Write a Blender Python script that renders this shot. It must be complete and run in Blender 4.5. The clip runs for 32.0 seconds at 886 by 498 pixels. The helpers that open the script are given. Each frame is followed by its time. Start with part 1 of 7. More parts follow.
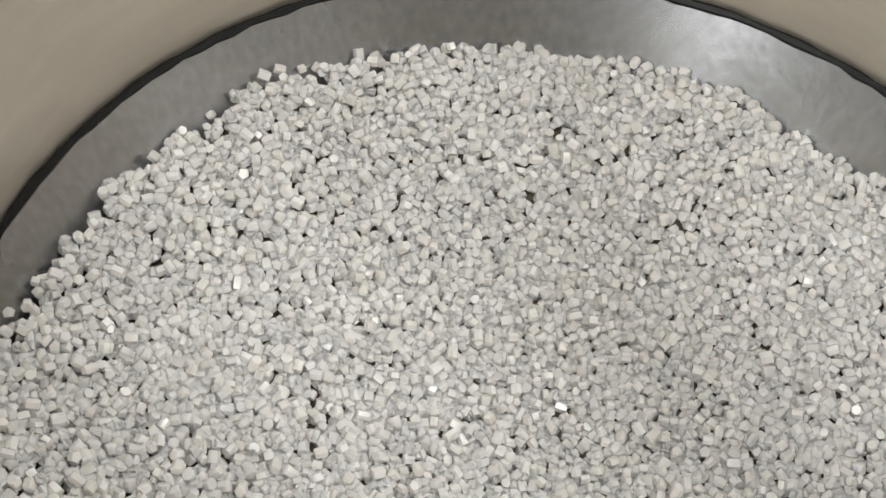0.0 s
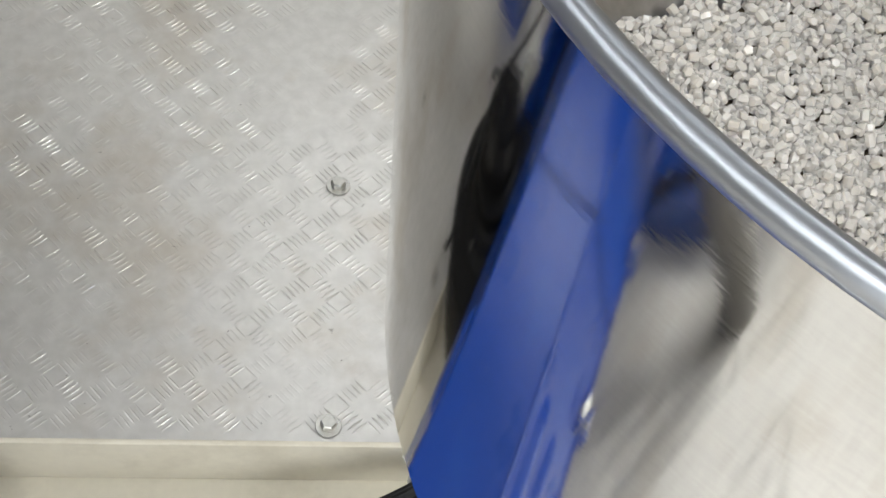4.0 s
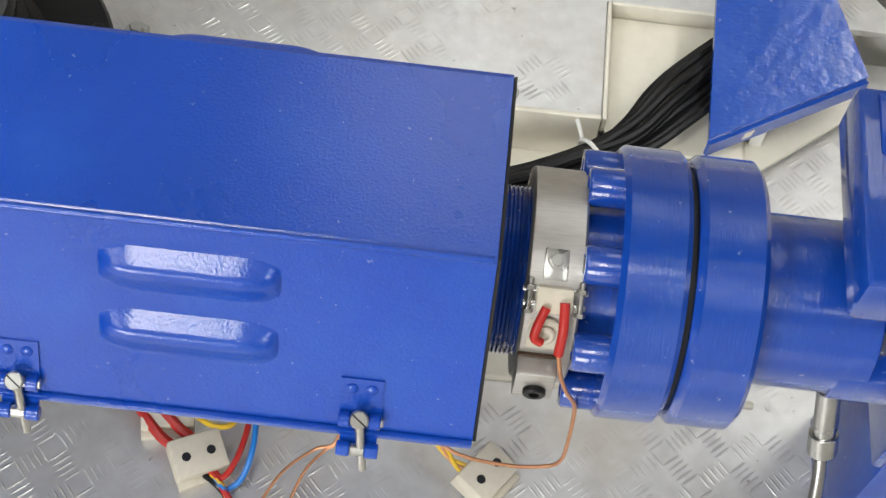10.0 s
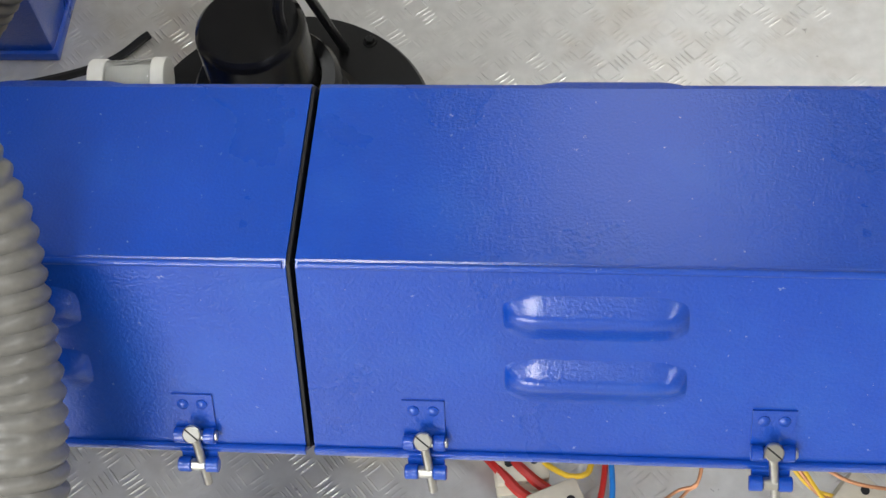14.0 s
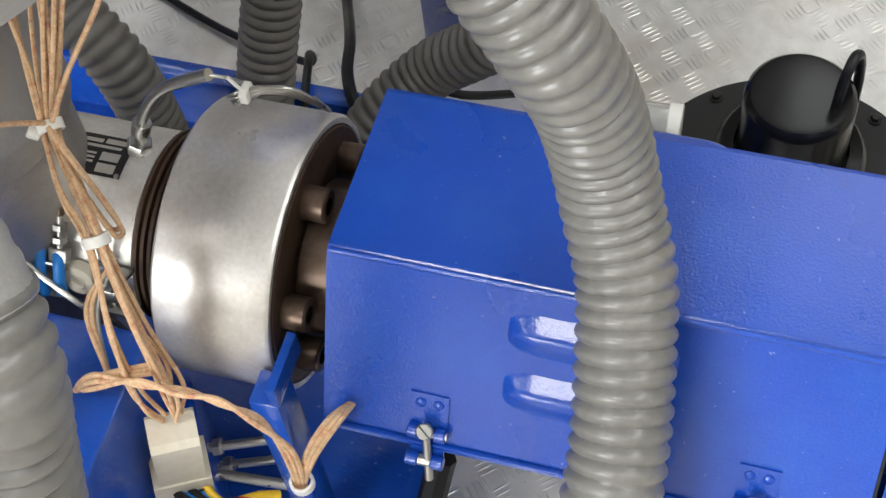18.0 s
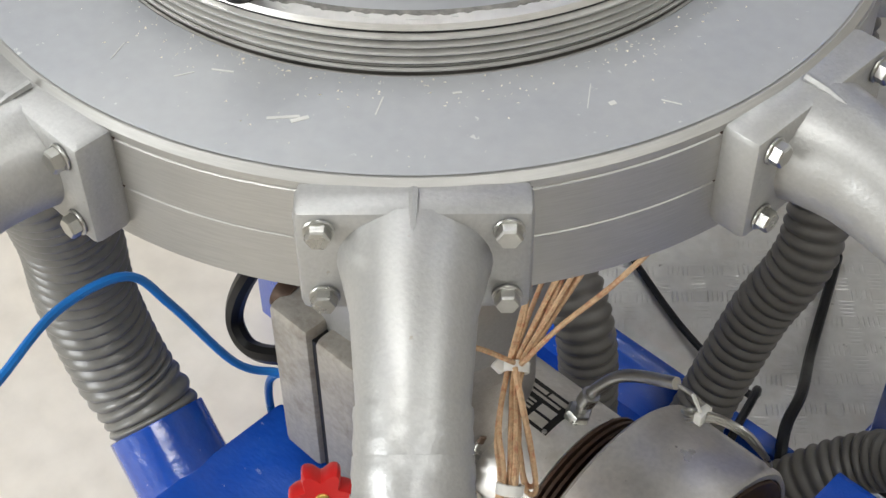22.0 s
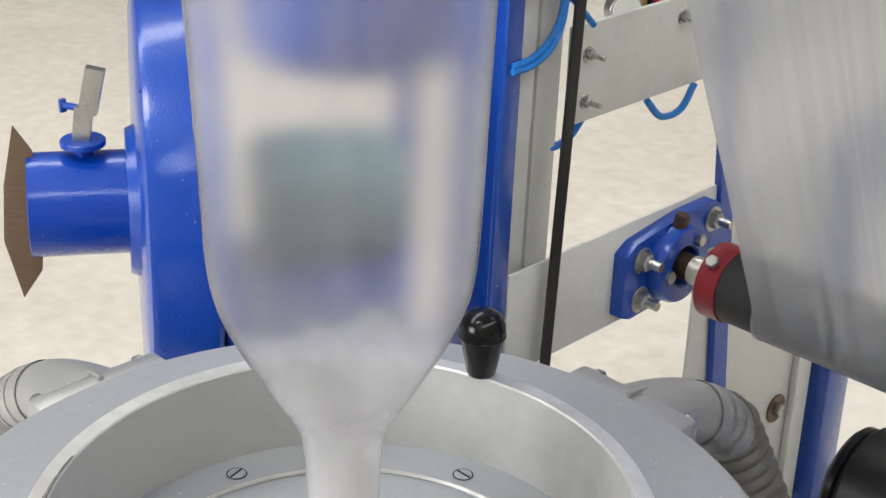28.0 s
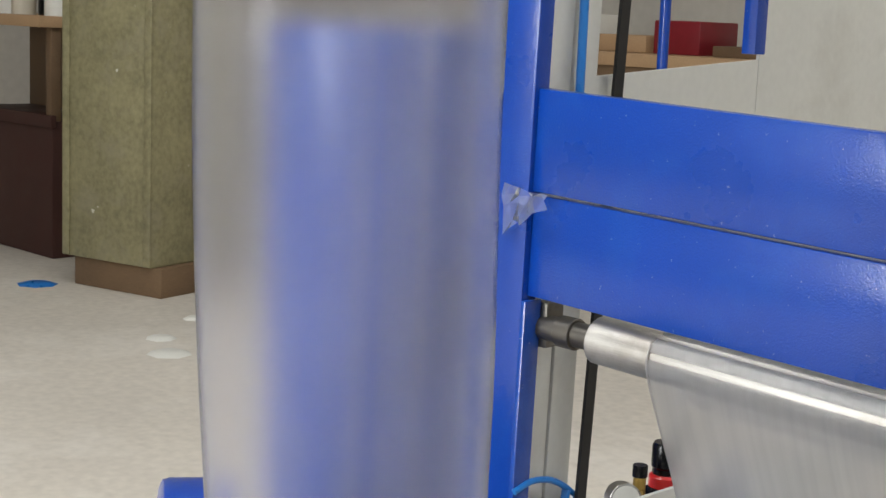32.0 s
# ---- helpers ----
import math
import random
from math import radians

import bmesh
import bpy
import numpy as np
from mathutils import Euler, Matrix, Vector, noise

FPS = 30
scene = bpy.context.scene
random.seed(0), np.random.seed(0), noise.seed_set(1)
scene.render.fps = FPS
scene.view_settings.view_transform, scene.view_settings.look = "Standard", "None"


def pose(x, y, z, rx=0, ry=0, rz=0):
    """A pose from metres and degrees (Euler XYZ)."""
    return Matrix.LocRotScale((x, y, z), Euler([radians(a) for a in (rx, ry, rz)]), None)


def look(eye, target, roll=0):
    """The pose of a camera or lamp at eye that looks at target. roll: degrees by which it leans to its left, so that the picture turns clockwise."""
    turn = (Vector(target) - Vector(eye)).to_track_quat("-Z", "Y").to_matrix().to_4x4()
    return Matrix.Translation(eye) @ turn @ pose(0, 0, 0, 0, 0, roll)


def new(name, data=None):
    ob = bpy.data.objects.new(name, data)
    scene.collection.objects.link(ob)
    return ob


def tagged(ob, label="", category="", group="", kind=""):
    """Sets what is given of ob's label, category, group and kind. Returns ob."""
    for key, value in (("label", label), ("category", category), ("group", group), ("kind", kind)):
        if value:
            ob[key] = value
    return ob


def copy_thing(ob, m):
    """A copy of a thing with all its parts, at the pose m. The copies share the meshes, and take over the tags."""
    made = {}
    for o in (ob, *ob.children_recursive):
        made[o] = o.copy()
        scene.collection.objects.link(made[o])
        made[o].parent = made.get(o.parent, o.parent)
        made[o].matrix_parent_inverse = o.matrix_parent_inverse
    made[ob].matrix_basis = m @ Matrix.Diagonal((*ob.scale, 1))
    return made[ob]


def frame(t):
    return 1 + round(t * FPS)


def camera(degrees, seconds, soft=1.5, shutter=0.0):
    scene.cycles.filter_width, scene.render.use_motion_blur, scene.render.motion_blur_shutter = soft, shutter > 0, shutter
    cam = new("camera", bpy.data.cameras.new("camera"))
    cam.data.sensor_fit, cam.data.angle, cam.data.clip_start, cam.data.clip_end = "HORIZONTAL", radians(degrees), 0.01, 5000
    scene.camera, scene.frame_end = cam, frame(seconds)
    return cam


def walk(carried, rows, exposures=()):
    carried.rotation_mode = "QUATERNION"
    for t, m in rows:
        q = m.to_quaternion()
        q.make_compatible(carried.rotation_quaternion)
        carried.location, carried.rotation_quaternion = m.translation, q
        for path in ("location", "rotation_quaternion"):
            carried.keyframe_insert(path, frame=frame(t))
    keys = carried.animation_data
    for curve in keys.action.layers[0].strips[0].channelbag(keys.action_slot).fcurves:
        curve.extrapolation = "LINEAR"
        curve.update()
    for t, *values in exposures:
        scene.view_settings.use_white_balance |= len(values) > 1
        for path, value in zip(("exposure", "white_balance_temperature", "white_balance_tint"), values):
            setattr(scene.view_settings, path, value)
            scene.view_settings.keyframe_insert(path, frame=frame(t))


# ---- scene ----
cam = camera(33.52, 32.0)
PATH = [
    (0, (1.2650, 0.1930, 1.1329), (1.5498, 0.7114, 0.3266), 6.88),
    (0.5, (1.2673, 0.1816, 1.1321), (1.5403, 0.7121, 0.3296), 5.59),
    (1, (1.2668, 0.1699, 1.1307), (1.5272, 0.7097, 0.3303), 4.80),
    (1.5, (1.2586, 0.1593, 1.1304), (1.4934, 0.7182, 0.3351), 3.93),
    (2, (1.2487, 0.1554, 1.1273), (1.4447, 0.7389, 0.3392), 3.39),
    (2.5, (1.2385, 0.1561, 1.1239), (1.3983, 0.7507, 0.3359), 3.22),
    (3, (1.2284, 0.1542, 1.1196), (1.3483, 0.7501, 0.3255), 3.55),
    (3.5, (1.2204, 0.1453, 1.1171), (1.3081, 0.7353, 0.3145), 4.15),
    (5.5, (1.2098, 0.0961, 1.1131), (1.2035, 0.6456, 0.2776), 9.48),
    (6, (1.1834, 0.0616, 1.1040), (1.1776, 0.5965, 0.2591), 8.87),
    (6.5, (1.1745, 0.0505, 1.1001), (1.1812, 0.5678, 0.2443), 9.04),
    (7, (1.1674, 0.0359, 1.0978), (1.1827, 0.5416, 0.2352), 8.94),
    (7.5, (1.1669, 0.0200, 1.0979), (1.1840, 0.5196, 0.2318), 8.62),
    (8, (1.1676, 0.0089, 1.0982), (1.1831, 0.5070, 0.2312), 8.40),
    (8.5, (1.1658, -0.0010, 1.1000), (1.1793, 0.4959, 0.2323), 8.28),
    (9, (1.1590, -0.0222, 1.1045), (1.1699, 0.4724, 0.2355), 8.14),
    (9.5, (1.1519, -0.0390, 1.1091), (1.1611, 0.4527, 0.2383), 8.09),
    (10, (1.1432, -0.0498, 1.1078), (1.1491, 0.4435, 0.2379), 7.12),
    (10.5, (1.1312, -0.0618, 1.1072), (1.1333, 0.4307, 0.2370), 6.21),
    (11, (1.1227, -0.0640, 1.1094), (1.0994, 0.4483, 0.2509), 0.60),
    (11.5, (1.1204, -0.0633, 1.1088), (1.0600, 0.4505, 0.2530), -2.88),
    (12, (1.1194, -0.0633, 1.1125), (1.0311, 0.4437, 0.2551), -5.13),
    (12.5, (1.1168, -0.0613, 1.1109), (1.0162, 0.4422, 0.2528), -5.99),
    (13, (1.0894, -0.0546, 1.1018), (0.9740, 0.4523, 0.2475), -7.67),
    (13.5, (1.0533, -0.0565, 1.1002), (0.9370, 0.4581, 0.2508), -9.94),
    (15.5, (0.8841, -0.0931, 1.1101), (0.7695, 0.4134, 0.2555), -9.68),
    (16, (0.8259, -0.0947, 1.1269), (0.7175, 0.4043, 0.2670), -8.14),
    (16.5, (0.8069, -0.0933, 1.1363), (0.6687, 0.4273, 0.2938), -8.07),
    (17, (0.7865, -0.0939, 1.1310), (0.6052, 0.4349, 0.3019), -8.31),
    (17.5, (0.7636, -0.0775, 1.1474), (0.5611, 0.4255, 0.3071), -8.71),
    (18, (0.7515, -0.0769, 1.1542), (0.5368, 0.4157, 0.3108), -8.90),
    (18.5, (0.7328, -0.0823, 1.1618), (0.5102, 0.4073, 0.3188), -8.53),
    (19, (0.7240, -0.0862, 1.1658), (0.4638, 0.3989, 0.3309), -9.66),
    (19.5, (0.7145, -0.0900, 1.1691), (0.4040, 0.3960, 0.3522), -8.87),
    (20, (0.7080, -0.0899, 1.1698), (0.3511, 0.4017, 0.3755), -6.83),
    (20.5, (0.7039, -0.0861, 1.1694), (0.3039, 0.4094, 0.3984), -4.79),
    (21, (0.6991, -0.0858, 1.1672), (0.2629, 0.4103, 0.4165), -2.79),
    (21.5, (0.6956, -0.0851, 1.1677), (0.2291, 0.4075, 0.4330), -1.64),
    (22, (0.6990, -0.0827, 1.1700), (0.2066, 0.4065, 0.4502), -0.82),
    (22.5, (0.7029, -0.0770, 1.1737), (0.1868, 0.4119, 0.4704), -0.23),
    (23, (0.7040, -0.0753, 1.1767), (0.1729, 0.4165, 0.4867), 0.25),
    (23.5, (0.7046, -0.0718, 1.1807), (0.1565, 0.4275, 0.5098), 0.66),
    (24, (0.7062, -0.0687, 1.1851), (0.1394, 0.4479, 0.5433), 1.00),
    (24.5, (0.7093, -0.0647, 1.1893), (0.1284, 0.4707, 0.5761), 1.26),
    (25, (0.7085, -0.0630, 1.1970), (0.1139, 0.4904, 0.6136), 1.57),
    (25.5, (0.7072, -0.0599, 1.2072), (0.1012, 0.5074, 0.6496), 1.67),
    (26, (0.7058, -0.0555, 1.2248), (0.0898, 0.5249, 0.6922), 1.81),
    (26.5, (0.7067, -0.0531, 1.2363), (0.0843, 0.5399, 0.7256), 1.95),
    (28.5, (0.7142, -0.0561, 1.2580), (0.0818, 0.6089, 0.8607), 1.69),
    (29, (0.7150, -0.0572, 1.2676), (0.0778, 0.6174, 0.8948), 2.02),
    (29.5, (0.7198, -0.0600, 1.2812), (0.0707, 0.6206, 0.9412), 2.00),
    (30, (0.7300, -0.0668, 1.2963), (0.0640, 0.6158, 0.9956), 2.07),
    (30.5, (0.7430, -0.0725, 1.3075), (0.0635, 0.6102, 1.0387), 1.78),
    (31, (0.7554, -0.0800, 1.3189), (0.0651, 0.6047, 1.0851), 1.88),
    (31.5, (0.7667, -0.0900, 1.3311), (0.0683, 0.5967, 1.1297), 1.88),
    (32, (0.7758, -0.0998, 1.3480), (0.0688, 0.5902, 1.1929), 2.33),
]
EXPOSURES = [(0, -0.05), (1.5, -0.08), (3, -0.12), (4.2, -0.1), (6, 0.0), (13, 0.0), (15.5, 0.17), (17, 0.3), (19, 0.3), (20.5, 0.15), (22, -0.05), (25, 0.0), (27, 0.05), (28.5, 0.14), (29, 0.12), (31, -0.12), (32, -0.15)]
walk(cam, [(t, look(eye, target, roll)) for t, eye, target, roll in PATH], EXPOSURES)

# ---------------------------------------------------------------- light
world = bpy.data.worlds.new("sky")
scene.world = world
world.use_nodes = True
wn = world.node_tree.nodes
sky = wn.new("ShaderNodeTexSky")
sky.sky_type = "NISHITA"
sky.sun_disc = False
sky.sun_elevation, sky.sun_rotation = radians(50), radians(200)
world.node_tree.links.new(sky.outputs[0], wn["Background"].inputs[0])
wn["Background"].inputs[1].default_value = 0.10


def area(name, eye, target, sx, sy, power, color):
    lamp = bpy.data.lights.new(name, "AREA")
    lamp.shape, lamp.size, lamp.size_y, lamp.energy, lamp.color = "RECTANGLE", sx, sy, power, color
    ob = new(name, lamp)
    ob.matrix_world = look(eye, target)
    return ob


# added daylight, sources unseen: four roof lamps and a big lamp behind the camera
DAY = (0.97, 0.975, 0.94)
for lx, wide in ((-3.2, 1.2), (4.1, 0.6)):
    area("roof_fill_lamp", (lx, 0.4, 5.85), (lx, 0.4, 0.0), wide, 9.0, 255, DAY)
area("roof_fill_lamp", (-0.35, -2.0, 5.85), (-0.35, -2.0, 0.0), 1.3, 1.5, 135, DAY)
area("roof_fill_lamp", (1.15, 5.1, 5.85), (1.15, 5.1, 0.0), 1.3, 3.4, 45, DAY)
area("front_fill_lamp", (-1.5, -5.6, 2.1), (0.4, 0.4, 0.6), 2.6, 2.2, 270, (0.97, 0.985, 0.97))

# ---------------------------------------------------------------- materials


def mat(name, color, rough=0.5, metal=0.0, vary=0.12, vscale=6.0, grain=90.0, bump=0.08, stain=None, stain_amt=0.35,
        stain_scale=3.0, coat=0.0, trans=0.0, ior=1.45, aniso=None, piece=0.0, rvary=0.15, dist=0.0006, island=0.0, coat_rough=0.12, wave=0.0, chips=None, chip_amt=0.0, chip_scale=60.0, sss=0.0, spec=0.5, wamt=2.5, peel=0.3):
    m = bpy.data.materials.new(name)
    m.use_nodes = True
    nt = m.node_tree
    N, L = nt.nodes, nt.links
    b = N["Principled BSDF"]
    co = N.new("ShaderNodeTexCoord")
    src = co.outputs["Object"]
    if aniso:
        mp = N.new("ShaderNodeMapping")
        mp.inputs["Scale"].default_value = aniso
        L.new(src, mp.inputs["Vector"])
        fine_src = mp.outputs["Vector"]
    else:
        fine_src = src
    big = N.new("ShaderNodeTexNoise")
    big.inputs["Scale"].default_value, big.inputs["Detail"].default_value = vscale, 6
    L.new(src, big.inputs["Vector"])
    fine = N.new("ShaderNodeTexNoise")
    fine.inputs["Scale"].default_value, fine.inputs["Detail"].default_value = grain, 4
    L.new(fine_src, fine.inputs["Vector"])
    add = N.new("ShaderNodeMath")
    add.operation = "ADD"
    L.new(big.outputs["Fac"], add.inputs[0])
    L.new(fine.outputs["Fac"], add.inputs[1])
    ramp = N.new("ShaderNodeMapRange")
    ramp.inputs["From Min"].default_value, ramp.inputs["From Max"].default_value = 0.6, 1.4
    ramp.inputs["To Min"].default_value, ramp.inputs["To Max"].default_value = 1 - vary, 1 + vary
    L.new(add.outputs[0], ramp.inputs["Value"])
    val = ramp.outputs["Result"]
    if piece:
        info = N.new("ShaderNodeObjectInfo")
        pr = N.new("ShaderNodeMapRange")
        pr.inputs["To Min"].default_value, pr.inputs["To Max"].default_value = 1 - piece, 1 + piece
        L.new(info.outputs["Random"], pr.inputs["Value"])
        mu = N.new("ShaderNodeMath")
        mu.operation = "MULTIPLY"
        L.new(val, mu.inputs[0])
        L.new(pr.outputs["Result"], mu.inputs[1])
        val = mu.outputs[0]
    if island:
        geo = N.new("ShaderNodeNewGeometry")
        pr = N.new("ShaderNodeMapRange")
        pr.inputs["To Min"].default_value, pr.inputs["To Max"].default_value = 1 - island, 1 + island * 0.4
        L.new(geo.outputs["Random Per Island"], pr.inputs["Value"])
        mu = N.new("ShaderNodeMath")
        mu.operation = "MULTIPLY"
        L.new(val, mu.inputs[0])
        L.new(pr.outputs["Result"], mu.inputs[1])
        val = mu.outputs[0]
    sc = N.new("ShaderNodeVectorMath")
    sc.operation = "SCALE"
    sc.inputs[0].default_value = color
    L.new(val, sc.inputs["Scale"])
    col = sc.outputs["Vector"]
    if stain:
        sn = N.new("ShaderNodeTexNoise")
        sn.inputs["Scale"].default_value, sn.inputs["Detail"].default_value, sn.inputs["Roughness"].default_value = stain_scale, 8, 0.65
        L.new(src, sn.inputs["Vector"])
        sr = N.new("ShaderNodeMapRange")
        sr.inputs["From Min"].default_value, sr.inputs["From Max"].default_value = 0.5, 0.72
        sr.inputs["To Max"].default_value = stain_amt
        L.new(sn.outputs["Fac"], sr.inputs["Value"])
        mx = N.new("ShaderNodeMix")
        mx.data_type = "RGBA"
        L.new(sr.outputs["Result"], mx.inputs["Factor"])
        L.new(col, mx.inputs["A"])
        mx.inputs["B"].default_value = (*stain, 1)
        col = mx.outputs["Result"]
    if chips:
        cn = N.new("ShaderNodeTexNoise")
        cn.inputs["Scale"].default_value, cn.inputs["Detail"].default_value, cn.inputs["Roughness"].default_value = chip_scale, 5, 0.6
        L.new(src, cn.inputs["Vector"])
        cr_ = N.new("ShaderNodeMapRange")
        cr_.inputs["From Min"].default_value, cr_.inputs["From Max"].default_value = 0.69, 0.71
        cr_.inputs["To Max"].default_value = chip_amt
        L.new(cn.outputs["Fac"], cr_.inputs["Value"])
        cx_ = N.new("ShaderNodeMix")
        cx_.data_type = "RGBA"
        L.new(cr_.outputs["Result"], cx_.inputs["Factor"])
        L.new(col, cx_.inputs["A"])
        cx_.inputs["B"].default_value = (*chips, 1)
        col = cx_.outputs["Result"]
    L.new(col, b.inputs["Base Color"])
    rr = N.new("ShaderNodeMapRange")
    rr.inputs["From Min"].default_value, rr.inputs["From Max"].default_value = 0.3, 0.7
    rr.inputs["To Min"].default_value, rr.inputs["To Max"].default_value = max(0.02, rough * (1 - rvary)), min(1, rough * (1 + rvary))
    L.new(big.outputs["Fac"], rr.inputs["Value"])
    L.new(rr.outputs["Result"], b.inputs["Roughness"])
    b.inputs["Metallic"].default_value = metal
    b.inputs["Specular IOR Level"].default_value = spec
    b.inputs["Coat Weight"].default_value = coat
    b.inputs["Coat Roughness"].default_value = coat_rough
    b.inputs["Transmission Weight"].default_value = trans
    b.inputs["IOR"].default_value = ior
    if sss:
        b.inputs["Subsurface Weight"].default_value = sss
        b.inputs["Subsurface Radius"].default_value = (1.0, 0.95, 0.88)
        b.inputs["Subsurface Scale"].default_value = 0.0035
    if bump:
        bp = N.new("ShaderNodeBump")
        bp.inputs["Strength"].default_value, bp.inputs["Distance"].default_value = bump, dist
        height = fine.outputs["Fac"]
        if wave:
            wv = N.new("ShaderNodeTexNoise")
            wv.inputs["Scale"].default_value, wv.inputs["Detail"].default_value = wave, 3
            L.new(src, wv.inputs["Vector"])
            wm = N.new("ShaderNodeMath")
            wm.operation = "MULTIPLY_ADD"
            wm.inputs[1].default_value = wamt
            L.new(wv.outputs["Fac"], wm.inputs[0])
            L.new(height, wm.inputs[2])
            height = wm.outputs[0]
        L.new(height, bp.inputs["Height"])
        L.new(bp.outputs["Normal"], b.inputs["Normal"])
        if coat:
            cb = N.new("ShaderNodeBump")
            cb.inputs["Strength"].default_value, cb.inputs["Distance"].default_value = bump * peel, dist
            L.new(height, cb.inputs["Height"])
            L.new(cb.outputs["Normal"], b.inputs["Coat Normal"])
    return m


BLUE = mat("blue_enamel", (0.003, 0.054, 0.385), 0.30, vary=0.10, vscale=9, grain=520, bump=0.75, coat=0.6, coat_rough=0.05, wave=60, wamt=0.8, spec=0.35, stain=(0.012, 0.105, 0.48), stain_amt=0.35, stain_scale=11, chips=(0.55, 0.60, 0.68), chip_amt=0.28, chip_scale=210)
BLUE_T = mat("blue_brushed_enamel", (0.006, 0.052, 0.33), 0.22, vary=0.12, vscale=14, grain=120, bump=0.55, coat=0.8, coat_rough=0.05, wave=55, aniso=(6.0, 0.8, 0.8), wamt=0.8, peel=0.35, stain=(0.04, 0.12, 0.44), stain_amt=0.35, stain_scale=20, chips=(0.5, 0.56, 0.66), chip_amt=0.35, chip_scale=160)
BLUE_D = mat("blue_gloss_enamel", (0.008, 0.066, 0.39), 0.2, vary=0.14, vscale=14, grain=150, bump=0.5, coat=0.7, coat_rough=0.06, wave=60, aniso=(1.0, 2.2, 2.2), stain=(0.04, 0.12, 0.44), stain_amt=0.35, stain_scale=20, chips=(0.5, 0.56, 0.66), chip_amt=0.35, chip_scale=160)
CREAM = mat("cream_enamel", (0.72, 0.68, 0.57), 0.35, vary=0.05, vscale=5, grain=120, bump=0.08, coat=0.2, stain=(0.34, 0.29, 0.21), stain_amt=0.35, stain_scale=9)
GREYWHITE = mat("grey_white_enamel", (0.70, 0.70, 0.66), 0.42, vary=0.05, vscale=4, grain=100, bump=0.06, stain=(0.36, 0.33, 0.28), stain_amt=0.3, stain_scale=7)
CHECKER = mat("checker_plate_metal", (0.60, 0.592, 0.575), 0.36, 0.55, vary=0.14, vscale=3.5, grain=70, bump=0.12, stain=(0.44, 0.38, 0.30), stain_amt=0.6, stain_scale=5.5, chips=(0.10, 0.09, 0.08), chip_amt=0.5, chip_scale=76)
CONCRETE = mat("dusty_concrete", (0.63, 0.58, 0.51), 0.8, vary=0.14, vscale=0.9, grain=22, bump=0.25, stain=(0.80, 0.76, 0.70), stain_amt=0.6, stain_scale=1.6, dist=0.004)
STEEL = mat("brushed_steel", (0.54, 0.52, 0.49), 0.45, 0.9, vary=0.18, vscale=9, grain=60, bump=0.16, aniso=(1.0, 14, 14), stain=(0.25, 0.20, 0.15), stain_amt=0.55, stain_scale=12)
HEATSTEEL = mat("heat_dulled_steel", (0.70, 0.675, 0.64), 0.40, 0.72, vary=0.14, vscale=16, grain=260, bump=0.10, rvary=0.35, stain=(0.40, 0.34, 0.26), stain_amt=0.45, stain_scale=14, chips=(0.22, 0.18, 0.14), chip_amt=0.5, chip_scale=120)
OILSTEEL = mat("oily_brown_steel", (0.155, 0.105, 0.075), 0.38, 0.6, vary=0.3, vscale=40, grain=260, bump=0.2, stain=(0.05, 0.032, 0.022), stain_amt=0.7, stain_scale=45)
CASTING = mat("pitted_brown_casting", (0.40, 0.375, 0.335), 0.55, 0.35, vary=0.22, vscale=40, grain=260, bump=0.9, stain=(0.19, 0.155, 0.115), stain_amt=0.7, stain_scale=35)
TEAL = mat("teal_motor_enamel", (0.15, 0.28, 0.30), 0.4, vary=0.15, vscale=12, grain=200, bump=0.1)
GRIME = mat("grimy_residue", (0.15, 0.145, 0.135), 0.7, 0.1, vary=0.35, vscale=60, grain=300, bump=0.4, stain=(0.42, 0.40, 0.36), stain_amt=0.6, stain_scale=90)
POLISH = mat("polished_steel", (0.62, 0.605, 0.575), 0.055, 1.0, vary=0.06, vscale=5, grain=40, bump=0.012, aniso=(3, 3, 18), rvary=0.5, stain=(0.50, 0.47, 0.42), stain_amt=0.4, stain_scale=9)
INNER = mat("satin_inner_steel", (0.42, 0.425, 0.44), 0.26, 1.0, vary=0.22, vscale=6, grain=22, bump=0.16, aniso=(14, 14, 1.0), rvary=0.45, stain=(0.50, 0.48, 0.46), stain_amt=0.5, stain_scale=7)
SILVER = mat("silver_painted_casting", (0.40, 0.40, 0.395), 0.40, 0.5, vary=0.12, vscale=9, grain=520, bump=0.28, wave=130, wamt=0.7, stain=(0.40, 0.385, 0.35), stain_amt=0.4, stain_scale=9, chips=(0.30, 0.27, 0.22), chip_amt=0.6, chip_scale=90)
RINGSIDE = mat("brushed_ring_side", (0.43, 0.425, 0.41), 0.42, 0.65, vary=0.12, vscale=7, grain=40, bump=0.22, aniso=(1.5, 1.5, 34), stain=(0.33, 0.32, 0.29), stain_amt=0.4, stain_scale=8, chips=(0.62, 0.60, 0.56), chip_amt=0.35, chip_scale=150)
RINGTOP = mat("grey_machined_face", (0.315, 0.325, 0.345), 0.44, 0.12, vary=0.07, vscale=5, grain=150, bump=0.05, stain=(0.39, 0.39, 0.385), stain_amt=0.4, stain_scale=6, chips=(0.60, 0.60, 0.58), chip_amt=0.6, chip_scale=120)
TURNED = mat("turned_aluminium", (0.60, 0.59, 0.565), 0.38, 0.7, vary=0.14, vscale=10, grain=50, bump=0.12, aniso=(2, 2, 30), stain=(0.30, 0.28, 0.25), stain_amt=0.55, stain_scale=16)
DKSTEEL = mat("dark_oiled_steel", (0.16, 0.15, 0.135), 0.4, 0.85, vary=0.3, vscale=30, grain=120, bump=0.15, stain=(0.07, 0.05, 0.035), stain_amt=0.6, stain_scale=30)
